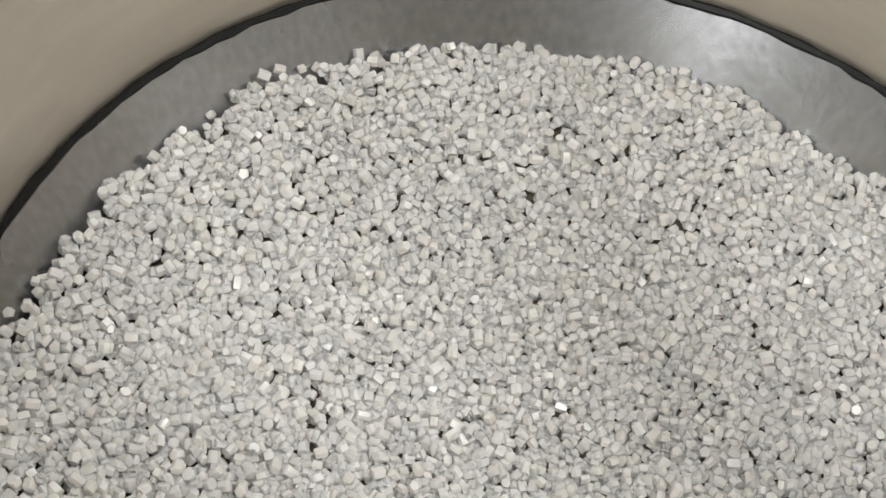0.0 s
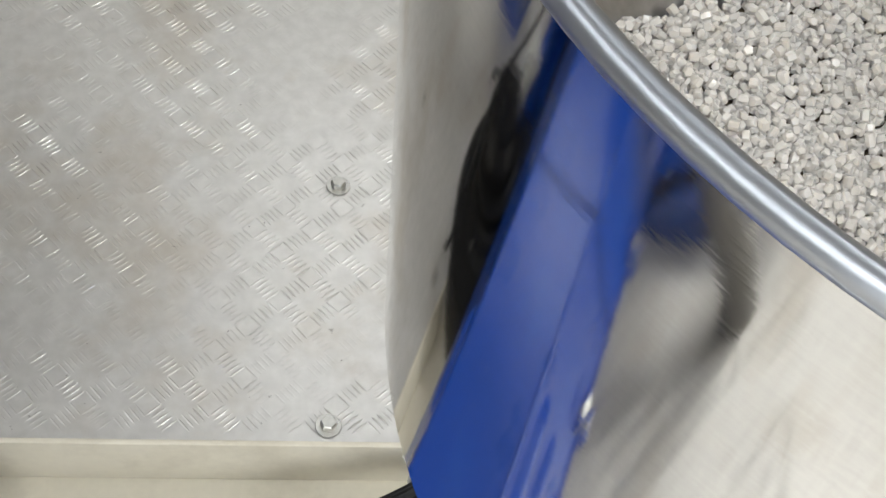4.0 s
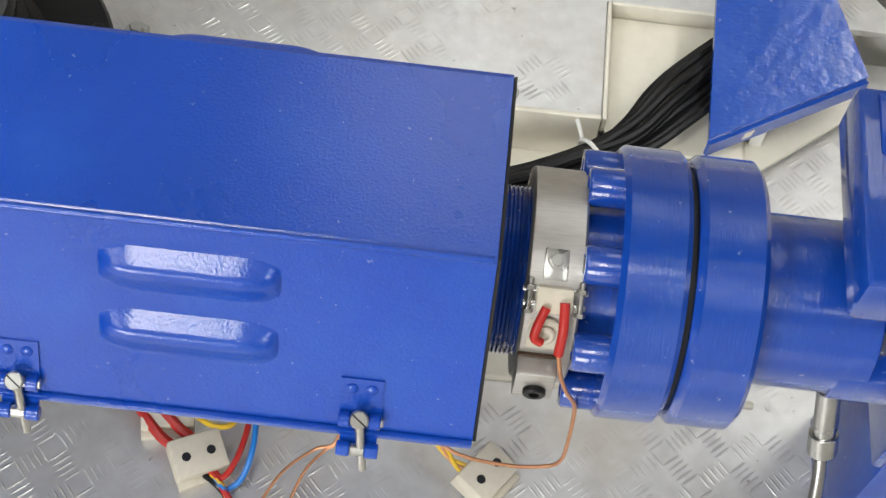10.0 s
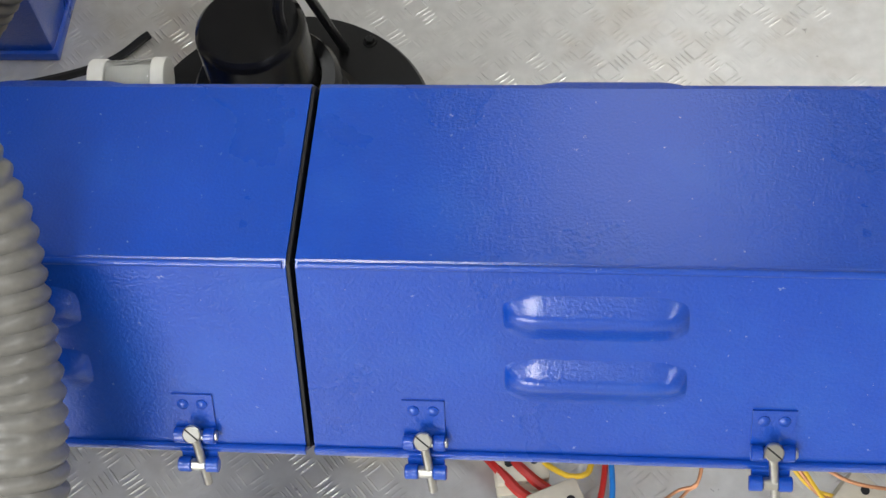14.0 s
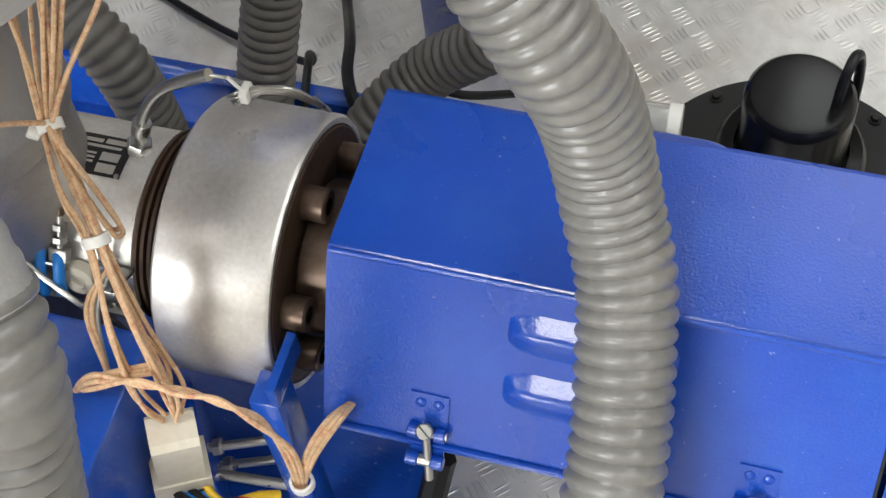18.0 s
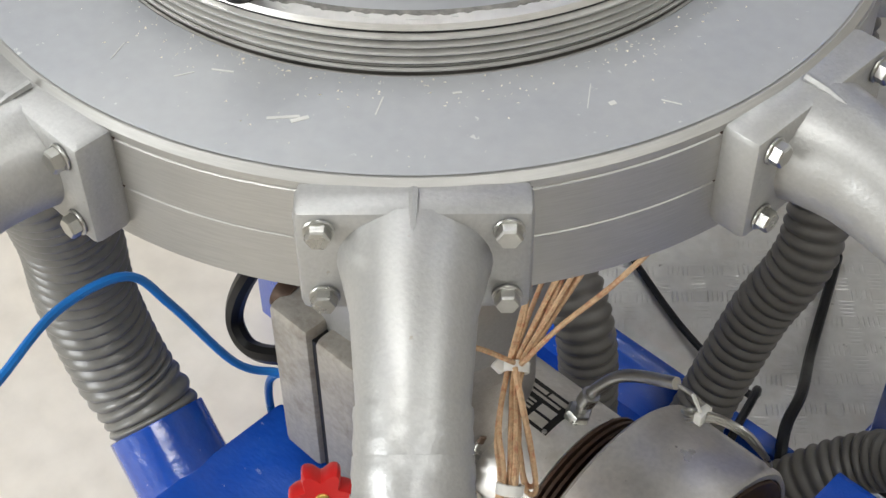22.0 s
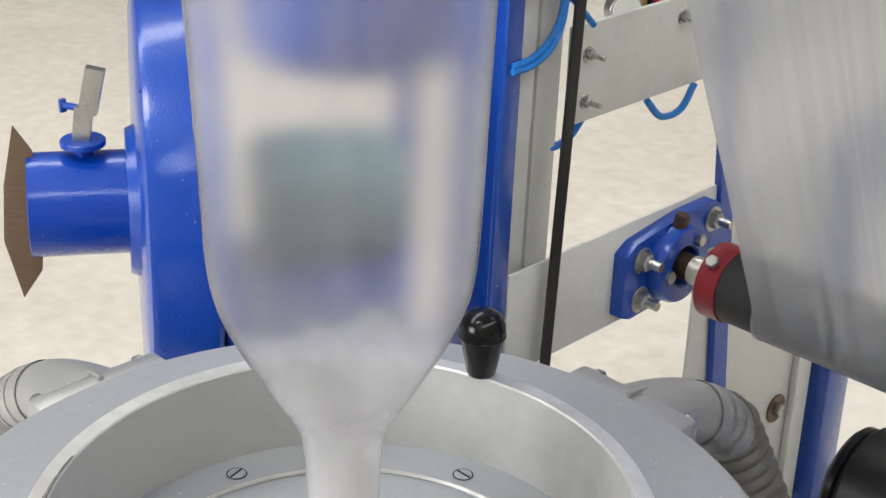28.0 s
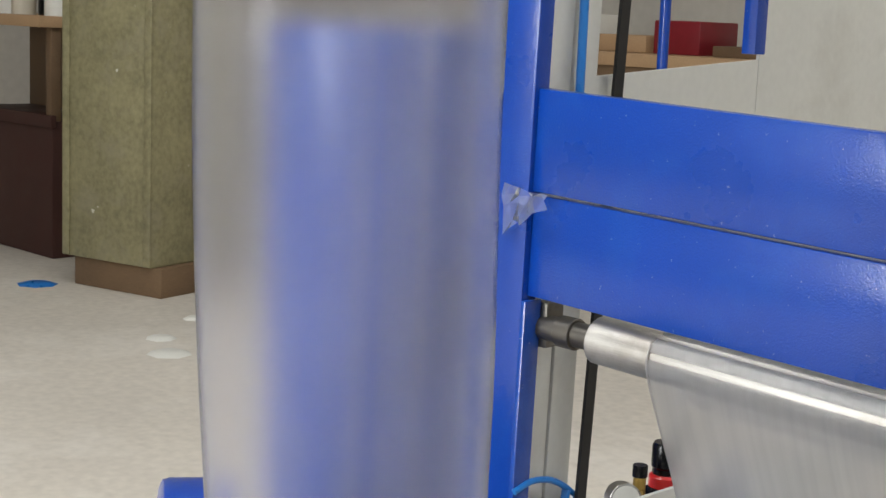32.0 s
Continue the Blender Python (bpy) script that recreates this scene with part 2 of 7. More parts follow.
ZINC = mat("zinc_plated_steel", (0.46, 0.455, 0.43), 0.3, 0.95, vary=0.12, vscale=40, grain=300, bump=0.08)
RUST = mat("oily_rusted_steel", (0.078, 0.046, 0.030), 0.5, 0.4, vary=0.35, vscale=25, grain=160, bump=0.3, stain=(0.03, 0.02, 0.015), stain_amt=0.7, stain_scale=22)
HOSE = mat("grey_pvc_hose", (0.168, 0.164, 0.153), 0.36, vary=0.16, vscale=14, grain=160, bump=0.25, coat=0.25, coat_rough=0.2, stain=(0.28, 0.26, 0.23), stain_amt=0.35, stain_scale=10)
HOSE_D = mat("dark_grey_pvc_hose", (0.135, 0.127, 0.115), 0.42, vary=0.12, vscale=12, grain=160, bump=0.06)
BLACK = mat("black_plastic", (0.006, 0.006, 0.0065), 0.20, vary=0.2, vscale=20, grain=200, bump=0.05, spec=0.32)
BLACKM = mat("black_painted_metal", (0.009, 0.009, 0.009), 0.42, vary=0.2, vscale=15, grain=220, bump=0.10, spec=0.28)
CABLE = mat("black_cable_sheath", (0.008, 0.008, 0.009), 0.42, vary=0.2, vscale=20, grain=120, bump=0.05, spec=0.3)
# near-black colour stands in for the shade in slots, holes and gaps
DARK = mat("dark_gap", (0.008, 0.008, 0.009), 0.6, vary=0.1, bump=0.0)
WHITEP = mat("white_nylon", (0.78, 0.77, 0.72), 0.4, vary=0.05, bump=0.02)
CLEARP = mat("clear_plastic", (0.93, 0.94, 0.93), 0.06, vary=0.03, bump=0.03, trans=0.92, ior=1.3)
CERAM = mat("ceramic_terminal_block", (0.60, 0.55, 0.45), 0.6, vary=0.08, vscale=30, grain=180, bump=0.1, stain=(0.42, 0.35, 0.25), stain_amt=0.4, stain_scale=30)
BRAID = mat("fibreglass_braid", (0.62, 0.42, 0.25), 0.75, vary=0.3, vscale=120, grain=500, bump=0.3, stain=(0.42, 0.10, 0.05), stain_amt=0.8, stain_scale=160)
RED = mat("red_sleeve", (0.42, 0.02, 0.015), 0.4, vary=0.1, vscale=30, bump=0.05)
REDKNOB = mat("red_plastic", (0.62, 0.02, 0.02), 0.3, vary=0.08, vscale=30, bump=0.03, coat=0.2)
YELLOW = mat("yellow_wire", (0.75, 0.48, 0.03), 0.4, bump=0.0)
BLUEW = mat("blue_tube", (0.02, 0.20, 0.62), 0.3, vary=0.06, vscale=20, bump=0.0)
COPPER = mat("copper_wire", (0.52, 0.25, 0.13), 0.4, 0.6, vary=0.15, vscale=60, bump=0.0)
BRASS = mat("brass", (0.62, 0.42, 0.12), 0.3, 0.95, vary=0.1, vscale=40, bump=0.05)
PELLET = mat("translucent_granules", (0.90, 0.87, 0.845), 0.16, vary=0.05, vscale=16, grain=240, bump=0.05, island=0.16, dist=0.0003, stain=(0.74, 0.66, 0.52), stain_amt=0.16, stain_scale=70, sss=0.7)
# dark brown that paints the shade in the gaps between granules
PELLET_GAP = mat("granule_gap_shade", (0.17, 0.14, 0.10), 0.8, vary=0.3, vscale=40, grain=300, bump=0.5)
PUTTY = mat("white_putty", (0.74, 0.68, 0.58), 0.8, vary=0.15, vscale=60, bump=0.3)
MAROON = mat("maroon_clamp", (0.20, 0.012, 0.02), 0.35, vary=0.1, vscale=20, bump=0.05)
OLIVE = mat("worn_olive_paint", (0.25, 0.225, 0.125), 0.6, vary=0.35, vscale=3, grain=30, bump=0.15, stain=(0.30, 0.27, 0.19), stain_amt=0.6, stain_scale=4, chips=(0.7, 0.68, 0.6), chip_amt=0.8, chip_scale=9)
WOOD = mat("brown_wood", (0.16, 0.10, 0.055), 0.7, vary=0.3, vscale=3, grain=40, bump=0.15, aniso=(1, 1, 12))
DKRED = mat("dark_red_brown_paint", (0.05, 0.018, 0.014), 0.55, vary=0.2, vscale=4, bump=0.08)
TANWOOD = mat("tan_board", (0.42, 0.27, 0.15), 0.7, vary=0.15, vscale=3, bump=0.08)
WALLP = mat("added_wall_plaster", (0.55, 0.52, 0.47), 0.85, vary=0.10, vscale=0.8, grain=12, bump=0.1)
ROOF = mat("added_roof_sheet", (0.42, 0.42, 0.42), 0.6, vary=0.08, vscale=0.8, bump=0.05)
PLATE_BK = mat("name_plate_black", (0.02, 0.018, 0.016), 0.35, 0.3, vary=0.1, vscale=40, bump=0.04)
PLATE_LT = mat("name_plate_light", (0.55, 0.52, 0.46), 0.35, 0.6, vary=0.1, vscale=40, bump=0.04)
PALE = mat("pale_cast_aluminium", (0.53, 0.53, 0.515), 0.5, 0.25, vary=0.08, vscale=8, grain=60, bump=0.08, aniso=(2, 2, 24), stain=(0.30, 0.29, 0.26), stain_amt=0.5, stain_scale=9)
SATIN = mat("satin_rim_steel", (0.42, 0.45, 0.50), 0.38, 1.0, vary=0.05, vscale=20, grain=60, bump=0.05)
BEIGE = mat("beige_tinted_steel", (0.66, 0.61, 0.53), 0.42, 0.75, vary=0.10, vscale=5, grain=14, bump=0.04, aniso=(2, 2, 9), stain=(0.56, 0.51, 0.43), stain_amt=0.4, stain_scale=6)
PENCIL = mat("pencil_mark", (0.13, 0.13, 0.13), 0.7, bump=0.0)
CHALK = mat("scratch_mark", (0.52, 0.52, 0.50), 0.6, bump=0.0)
RUBBER = mat("black_rubber", (0.018, 0.017, 0.017), 0.55, vary=0.15, vscale=10, bump=0.1)


def film_mat(name, clear, tint, rough, body, thick=0.0, stretch=(50, 50, 0.8)):
    """Thin frosted film: part clear, part milky."""
    m = bpy.data.materials.new(name)
    m.use_nodes = True
    nt = m.node_tree
    N, L = nt.nodes, nt.links
    b = N["Principled BSDF"]
    b.inputs["Base Color"].default_value = (*tint, 1)
    b.inputs["Roughness"].default_value = rough
    b.inputs["IOR"].default_value = 1.35
    b.inputs["Coat Weight"].default_value = 1.0
    b.inputs["Coat Roughness"].default_value = 0.10
    rf = N.new("ShaderNodeBsdfRefraction")
    rf.inputs["Color"].default_value = (0.97, 0.97, 0.98, 1)
    rf.inputs["Roughness"].default_value = clear
    rf.inputs["IOR"].default_value = 1.15
    tr = N.new("ShaderNodeBsdfTranslucent")
    tr.inputs["Color"].default_value = (*tint, 1)
    co = N.new("ShaderNodeTexCoord")
    mp = N.new("ShaderNodeMapping")
    mp.inputs["Scale"].default_value = stretch
    L.new(co.outputs["Object"], mp.inputs["Vector"])
    no = N.new("ShaderNodeTexNoise")
    no.inputs["Scale"].default_value = 1.5
    L.new(mp.outputs["Vector"], no.inputs["Vector"])
    mr = N.new("ShaderNodeMapRange")
    mr.inputs["From Min"].default_value, mr.inputs["From Max"].default_value = 0.25, 0.75
    mr.inputs["To Min"].default_value, mr.inputs["To Max"].default_value = body * 0.55, body * 1.45
    L.new(no.outputs["Fac"], mr.inputs["Value"])
    milky = mr.outputs["Result"]
    if thick:
        sep = N.new("ShaderNodeSeparateXYZ")
        L.new(co.outputs["Object"], sep.inputs[0])
        th = N.new("ShaderNodeMapRange")
        th.interpolation_type = "SMOOTHSTEP"
        th.inputs["From Min"].default_value, th.inputs["From Max"].default_value = 0.06, 0.20
        th.inputs["To Min"].default_value, th.inputs["To Max"].default_value = thick, 0.0
        L.new(sep.outputs["Z"], th.inputs["Value"])
        ad = N.new("ShaderNodeMath")
        ad.operation = "ADD"
        L.new(milky, ad.inputs[0])
        L.new(th.outputs["Result"], ad.inputs[1])
        milky = ad.outputs[0]
    m1 = N.new("ShaderNodeMixShader")
    m1.inputs[0].default_value = 0.5
    L.new(b.outputs[0], m1.inputs[1])
    L.new(tr.outputs[0], m1.inputs[2])
    m2 = N.new("ShaderNodeMixShader")
    L.new(milky, m2.inputs[0])
    L.new(rf.outputs[0], m2.inputs[1])
    L.new(m1.outputs[0], m2.inputs[2])
    gl = N.new("ShaderNodeBsdfGlossy")
    gl.inputs["Color"].default_value = (0.9, 0.92, 0.95, 1)
    gl.inputs["Roughness"].default_value = 0.08
    fr = N.new("ShaderNodeFresnel")
    fr.inputs["IOR"].default_value = 1.08
    m3 = N.new("ShaderNodeMixShader")
    L.new(fr.outputs[0], m3.inputs[0])
    L.new(m2.outputs[0], m3.inputs[1])
    L.new(gl.outputs[0], m3.inputs[2])
    L.new(m3.outputs[0], N["Material Output"].inputs["Surface"])
    return m


FILM = film_mat("frosted_film", 0.22, (0.93, 0.92, 0.91), 0.22, 0.085, 0.52)
FILM2 = film_mat("frosted_flat_film", 0.38, (0.60, 0.61, 0.63), 0.28, 0.34, stretch=(50, 0.6, 0.6))

# ---------------------------------------------------------------- building helpers
ROOTS = {}


def thing(name, at, label, category, group="", kind=""):
    e = new(name)
    e.location = at
    e.empty_display_size = 0.02
    ROOTS[e.name] = Vector(at)
    return tagged(e, label, category, group, kind)


def finish(bm, smooth=True, angle=35):
    bmesh.ops.recalc_face_normals(bm, faces=bm.faces)
    if smooth:
        for f in bm.faces:
            f.smooth = True
        lim = radians(angle)
        for e in bm.edges:
            if len(e.link_faces) == 2 and e.calc_face_angle(0) > lim:
                e.smooth = False


def part(name, bm, material, parent=None, label="", smooth=True, angle=35, kind=""):
    """A bmesh, in world coordinates, as one mesh object under a thing or a part."""
    finish(bm, smooth, angle)
    off = Vector((0, 0, 0))
    if parent is not None:
        off = ROOTS[parent.name]
    bmesh.ops.translate(bm, verts=bm.verts, vec=-off)
    me = bpy.data.meshes.new(name)
    bm.to_mesh(me)
    bm.free()
    me.materials.append(material)
    ob = new(name, me)
    if parent is not None:
        ob.parent = parent
    ROOTS[ob.name] = off
    if label or kind:
        tagged(ob, label=label, kind=kind)
    return ob


def solo(name, bm, material, label, category, group="", kind="", smooth=True, angle=35):
    return tagged(part(name, bm, material, smooth=smooth, angle=angle), label, category, group, kind)


def nb():
    return bmesh.new()


def box(bm, x0, x1, y0, y1, z0, z1, bevel=0.0, m=None):
    r = bmesh.ops.create_cube(bm, size=1.0)
    vs = r["verts"]
    bmesh.ops.scale(bm, vec=(x1 - x0, y1 - y0, z1 - z0), verts=vs)
    bmesh.ops.translate(bm, vec=((x0 + x1) / 2, (y0 + y1) / 2, (z0 + z1) / 2), verts=vs)
    if bevel:
        es = list({e for v in vs for e in v.link_edges})
        out = bmesh.ops.bevel(bm, geom=es, offset=bevel, segments=2, affect="EDGES", profile=0.5)
        vs = list({v for f in out["faces"] for v in f.verts} | {v for v in vs if v.is_valid})
    if m is not None:
        bmesh.ops.transform(bm, matrix=m, verts=vs)
    return bm


def lathe(bm, prof, m=None, seg=48, closed=False):
    """Turns a profile of (radius, height) about z, then sets it at the pose m."""
    m = m or Matrix.Identity(4)
    rings = []
    for r, h in prof:
        if r < 1e-6:
            rings.append([bm.verts.new(m @ Vector((0, 0, h)))])
        else:
            rings.append([bm.verts.new(m @ Vector((r * math.cos(2 * math.pi * k / seg), r * math.sin(2 * math.pi * k / seg), h))) for k in range(seg)])
    pairs = list(zip(rings, rings[1:]))
    if closed:
        pairs.append((rings[-1], rings[0]))
    for a, b in pairs:
        for k in range(seg):
            j = (k + 1) % seg
            if len(a) == 1 and len(b) == 1:
                continue
            if len(a) == 1:
                bm.faces.new((a[0], b[k], b[j]))
            elif len(b) == 1:
                bm.faces.new((a[k], a[j], b[0]))
            else:
                bm.faces.new((a[k], a[j], b[j], b[k]))
    return bm


def disc_prof(r, h0, h1, bev=0.001):
    return [(0, h0), (r - bev, h0), (r, h0 + bev), (r, h1 - bev), (r - bev, h1), (0, h1)]


def tube_prof(ri, ro, h0, h1, bev=0.001):
    return [(ri, h0), (ro - bev, h0), (ro, h0 + bev), (ro, h1 - bev), (ro - bev, h1), (ri, h1)]


def along(a, b):
    """A pose at a whose z runs towards b."""
    a, b = Vector(a), Vector(b)
    return Matrix.Translation(a) @ (b - a).to_track_quat("Z", "Y").to_matrix().to_4x4()


def rod(bm, a, b, r, seg=16, bev=0.0006):
    d = (Vector(b) - Vector(a)).length
    return lathe(bm, disc_prof(r, 0, d, min(bev, r * 0.4, d * 0.4)), along(a, b), seg)


def smooth_path(pts, n=8):
    """Points on a Catmull-Rom curve through pts."""
    p = [Vector(q) for q in pts]
    p = [p[0] * 2 - p[1], *p, p[-1] * 2 - p[-2]]
    out = []
    for i in range(1, len(p) - 2):
        a, b, c, d = p[i - 1:i + 3]
        for k in range(n):
            t = k / n
            out.append(0.5 * (2 * b + (c - a) * t + (2 * a - 5 * b + 4 * c - d) * t * t + (3 * b - a - 3 * c + d) * t ** 3))
    out.append(p[-2])
    return out


def sweep(bm, pts, radii, seg=10, cap=True):
    """A tube of changing radius along points."""
    pts = [Vector(q) for q in pts]
    if not hasattr(radii, "__len__"):
        radii = [radii] * len(pts)
    tang = [(pts[min(i + 1, len(pts) - 1)] - pts[max(i - 1, 0)]).normalized() for i in range(len(pts))]
    u = tang[0].orthogonal().normalized()
    rings = []
    for p, t, r in zip(pts, tang, radii):
        u = (u - t * u.dot(t)).normalized()
        w = t.cross(u)
        rings.append([bm.verts.new(p + r * (math.cos(2 * math.pi * k / seg) * u + math.sin(2 * math.pi * k / seg) * w)) for k in range(seg)])
    for a, b in zip(rings, rings[1:]):
        for k in range(seg):
            j = (k + 1) % seg
            bm.faces.new((a[k], a[j], b[j], b[k]))
    if cap:
        bm.faces.new(list(reversed(rings[0])))
        bm.faces.new(rings[-1])
    return bm


def even(pts, step):
    """The same way in even steps."""
    out, left = [pts[0].copy()], step
    for a, b in zip(pts, pts[1:]):
        d = (b - a).length
        at = 0.0
        while d - at >= left:
            at += left
            out.append(a.lerp(b, at / d))
            left = step
        left -= d - at
    return out


def hose_mesh(pts, R=0.025, pitch=0.0108, depth=0.0032):
    """Ribbed suction hose: round ribs with narrow valleys."""
    way = even(smooth_path(pts, 16), pitch / 6)
    rib = [-1.0, -0.55, -0.12, 0.0, -0.16, -0.55]
    rad = [R + depth * rib[i % 6] for i in range(len(way))]
    return sweep(nb(), way, rad, 28)


def hexa(bm, a, n, r, h):
    """A hexagon head standing at a along n."""
    m = along(a, Vector(a) + Vector(n))
    return lathe(bm, [(0, 0), (r, 0), (r, h * 0.82), (r * 0.86, h), (0, h)], m, 6)


def bolt(parent, a, n, r, h, material=None, washer=0.0, name="bolt"):
    n = Vector(n).normalized()
    a = Vector(a)
    bm = nb()
    if washer:
        lathe(bm, disc_prof(washer, 0, 0.0015, 0.0004), along(a, a + n), 20)
        a = a + n * 0.0015
    hexa(bm, a, n, r, h)
    return part(name, bm, material or ZINC, parent, angle=20)


def prism(bm, sect, x0, x1):
    """A closed section of (y, z) drawn out along x."""
    a = [bm.verts.new((x0, y, z)) for y, z in sect]
    b = [bm.verts.new((x1, y, z)) for y, z in sect]
    n = len(sect)
    for k in range(n):
        j = (k + 1) % n
        bm.faces.new((a[k], a[j], b[j], b[k]))
    bm.faces.new(a)
    bm.faces.new(list(reversed(b)))
    return bm


def slab(bm, corners, thick):
    """A plate from its corners in order, drawn out along its normal by thick."""
    c = [Vector(p) for p in corners]
    n = (c[1] - c[0]).cross(c[2] - c[0]).normalized() * thick
    a = [bm.verts.new(p) for p in c]
    b = [bm.verts.new(p + n) for p in c]
    k = len(c)
    for i in range(k):
        j = (i + 1) % k
        bm.faces.new((a[i], a[j], b[j], b[i]))
    bm.faces.new(list(reversed(a)))
    bm.faces.new(b)
    return bm

# ---------------------------------------------------------------- setting
BY, AZ = 0.408, 0.284      # barrel axis
FLOOR = -0.28

bm = nb()
g = 60.0
v = [bm.verts.new(p) for p in ((-g, -g, FLOOR), (g, -g, FLOOR), (g, g, FLOOR), (-g, g, FLOOR))]
bm.faces.new(v)
solo("ground", bm, CONCRETE, "dusty beige concrete factory floor", "floor", kind="structure", smooth=False)


# walls added as a shell, to bound the light and fill reflections
def wall(name, x0, x1, y0, y1, z0, z1, hole=None):
    bm = nb()
    if hole:
        h0, h1, ht = hole
        if x1 - x0 > y1 - y0:
            box(bm, x0, h0, y0, y1, z0, z1)
            box(bm, h1, x1, y0, y1, z0, z1)
            box(bm, h0, h1, y0, y1, ht, z1)
        else:
            box(bm, x0, x1, y0, h0, z0, z1)
            box(bm, x0, x1, h1, y1, z0, z1)
            box(bm, x0, x1, h0, h1, ht, z1)
    else:
        box(bm, x0, x1, y0, y1, z0, z1)
    return solo(name, bm, WALLP, "plain beige wall, added to enclose the light and reflections", "wall", kind="structure", smooth=False)


wall("shell_north", -12, 8, 9.0, 9.25, FLOOR, 6.2)
wall("shell_south", -12, 8, -6.25, -6.0, FLOOR, 6.2, hole=(-4.6, 0.2, 4.2))
wall("shell_west", -12.25, -12, -6, 9, FLOOR, 6.2)
wall("shell_east", 8, 8.25, -6, 9, FLOOR, 6.2)
# roof added out of view, with openings above the roof lamps
bm = nb()
edges = [-12.25, -3.9, -2.5, 3.4, 4.8, 8.25]
for k in range(0, 5, 2):
    if k != 2:
        box(bm, edges[k], edges[k + 1], -6.25, 9.25, 6.2, 6.3)
for k in (1, 3):
    box(bm, edges[k], edges[k + 1], -6.25, -4.4, 6.2, 6.3)
    box(bm, edges[k], edges[k + 1], 5.2, 9.25, 6.2, 6.3)
box(bm, -2.5, -1.1, -6.25, 9.25, 6.2, 6.3)
box(bm, -1.1, 0.4, -6.25, -2.9, 6.2, 6.3)
box(bm, -1.1, 0.4, -1.1, 9.25, 6.2, 6.3)
box(bm, 0.4, 1.9, -6.25, 3.3, 6.2, 6.3)
box(bm, 0.4, 1.9, 6.9, 9.25, 6.2, 6.3)
box(bm, 1.9, 3.4, -6.25, 9.25, 6.2, 6.3)
solo("ceiling", bm, ROOF, "grey sheet roof, added to shape the light, open at the lamps", "ceiling", kind="structure", smooth=False)

# checker plate deck: back part and front part, with a cream cable channel between
bm = nb()
box(bm, -0.35, 1.282, 0.737, 1.75, -0.008, 0.0)
box(bm, 1.282, 2.0, 0.872, 1.75, -0.008, 0.0)
deck_b = solo("deck_back", bm, CHECKER, "worn aluminium checker plate deck with dried stains", "deck plate", kind="structure", smooth=False)
bm = nb()
box(bm, 0.50, 2.0, -0.35, 0.46, -0.008, 0.0)
box(bm, 1.4225, 2.0, 0.46, 0.871, -0.058, -0.05)
deck_f = solo("deck_front", bm, CHECKER, "aluminium checker plate deck under the barrel", "deck plate", kind="structure", smooth=False)


def checker_bars(bm, x0, x1, y0, y1, cell=0.027):
    """Five-bar tread: groups of lens-shaped bars, turned this way and that."""
    nx, ny = int((x1 - x0) / cell), int((y1 - y0) / cell)
    rnd = random.Random(5)
    for i in range(nx):
        for j in range(ny):
            a = radians(42 if (i + j) % 2 else -48) + rnd.uniform(-0.04, 0.04)
            u, w = Vector((math.cos(a), math.sin(a), 0)), Vector((-math.sin(a), math.cos(a), 0))
            for k in range(-2, 3):
                c = Vector((x0 + (i + 0.5) * cell, y0 + (j + 0.5) * cell, 0.0002)) + w * (k * 0.0052) + u * rnd.uniform(-0.0006, 0.0006)
                worn = min(1.0, max(0.12, 0.55 + 1.3 * noise.noise(Vector((c.x * 9.0, c.y * 9.0, 2.0)))))
                l, b, h = 0.0092, 0.0012, 0.0008 * worn * rnd.uniform(0.6, 1.1)
                p = [bm.verts.new(c + q) for q in (u * l, u * l * 0.45 + w * b, -u * l * 0.45 + w * b, -u * l, -u * l * 0.45 - w * b, u * l * 0.45 - w * b)]
                t = [bm.verts.new(c + q + Vector((0, 0, h))) for q in (u * l * 0.5, -u * l * 0.5)]
                for f in ((p[0], p[1], t[0]), (p[1], p[2], t[1], t[0]), (p[2], p[3], t[1]), (p[3], p[4], t[1]), (p[4], p[5], t[0], t[1]), (p[5], p[0], t[0])):
                    bm.faces.new(f)
    return bm


part("raised_bars", checker_bars(nb(), -0.34, 1.275, 0.745, 1.35), CHECKER, deck_b, kind="stuff", smooth=False)
part("raised_bars", checker_bars(nb(), 0.51, 1.66, -0.1, 0.455), CHECKER, deck_f, kind="stuff", smooth=False)
part("raised_bars", checker_bars(nb(), 1.29, 1.72, 0.88, 1.35), CHECKER, deck_b, kind="stuff", smooth=False)
low = part("raised_bars", checker_bars(nb(), 1.43, 1.80, 0.465, 0.86), CHECKER, deck_f, kind="stuff", smooth=False)
low.location.z = -0.05
for nm, x0, x1, y0, y1 in (("deck_skirt_back", -0.33, 1.98, 0.90, 1.73), ("deck_skirt_front", 0.53, 1.98, -0.33, 0.45)):
    solo(nm, box(nb(), x0, x1, y0, y1, FLOOR, -0.0085), GREYWHITE, "grey painted frame under the checker deck", "frame", kind="structure", smooth=False)
for bx, by in ((0.846, 0.772), (1.195, 1.013), (1.193, 0.752), (0.846, 1.03), (1.144, 1.338), (0.50, 1.03)):
    t = thing("deck_bolt", (bx, by, 0.0), "zinc hex bolt with washer in the checker plate deck", "bolt", "deck bolts")
    bolt(t, (bx, by, 0.0005), (0.05, 0.02, 1), 0.0072, 0.007, washer=0.0115, name="head")

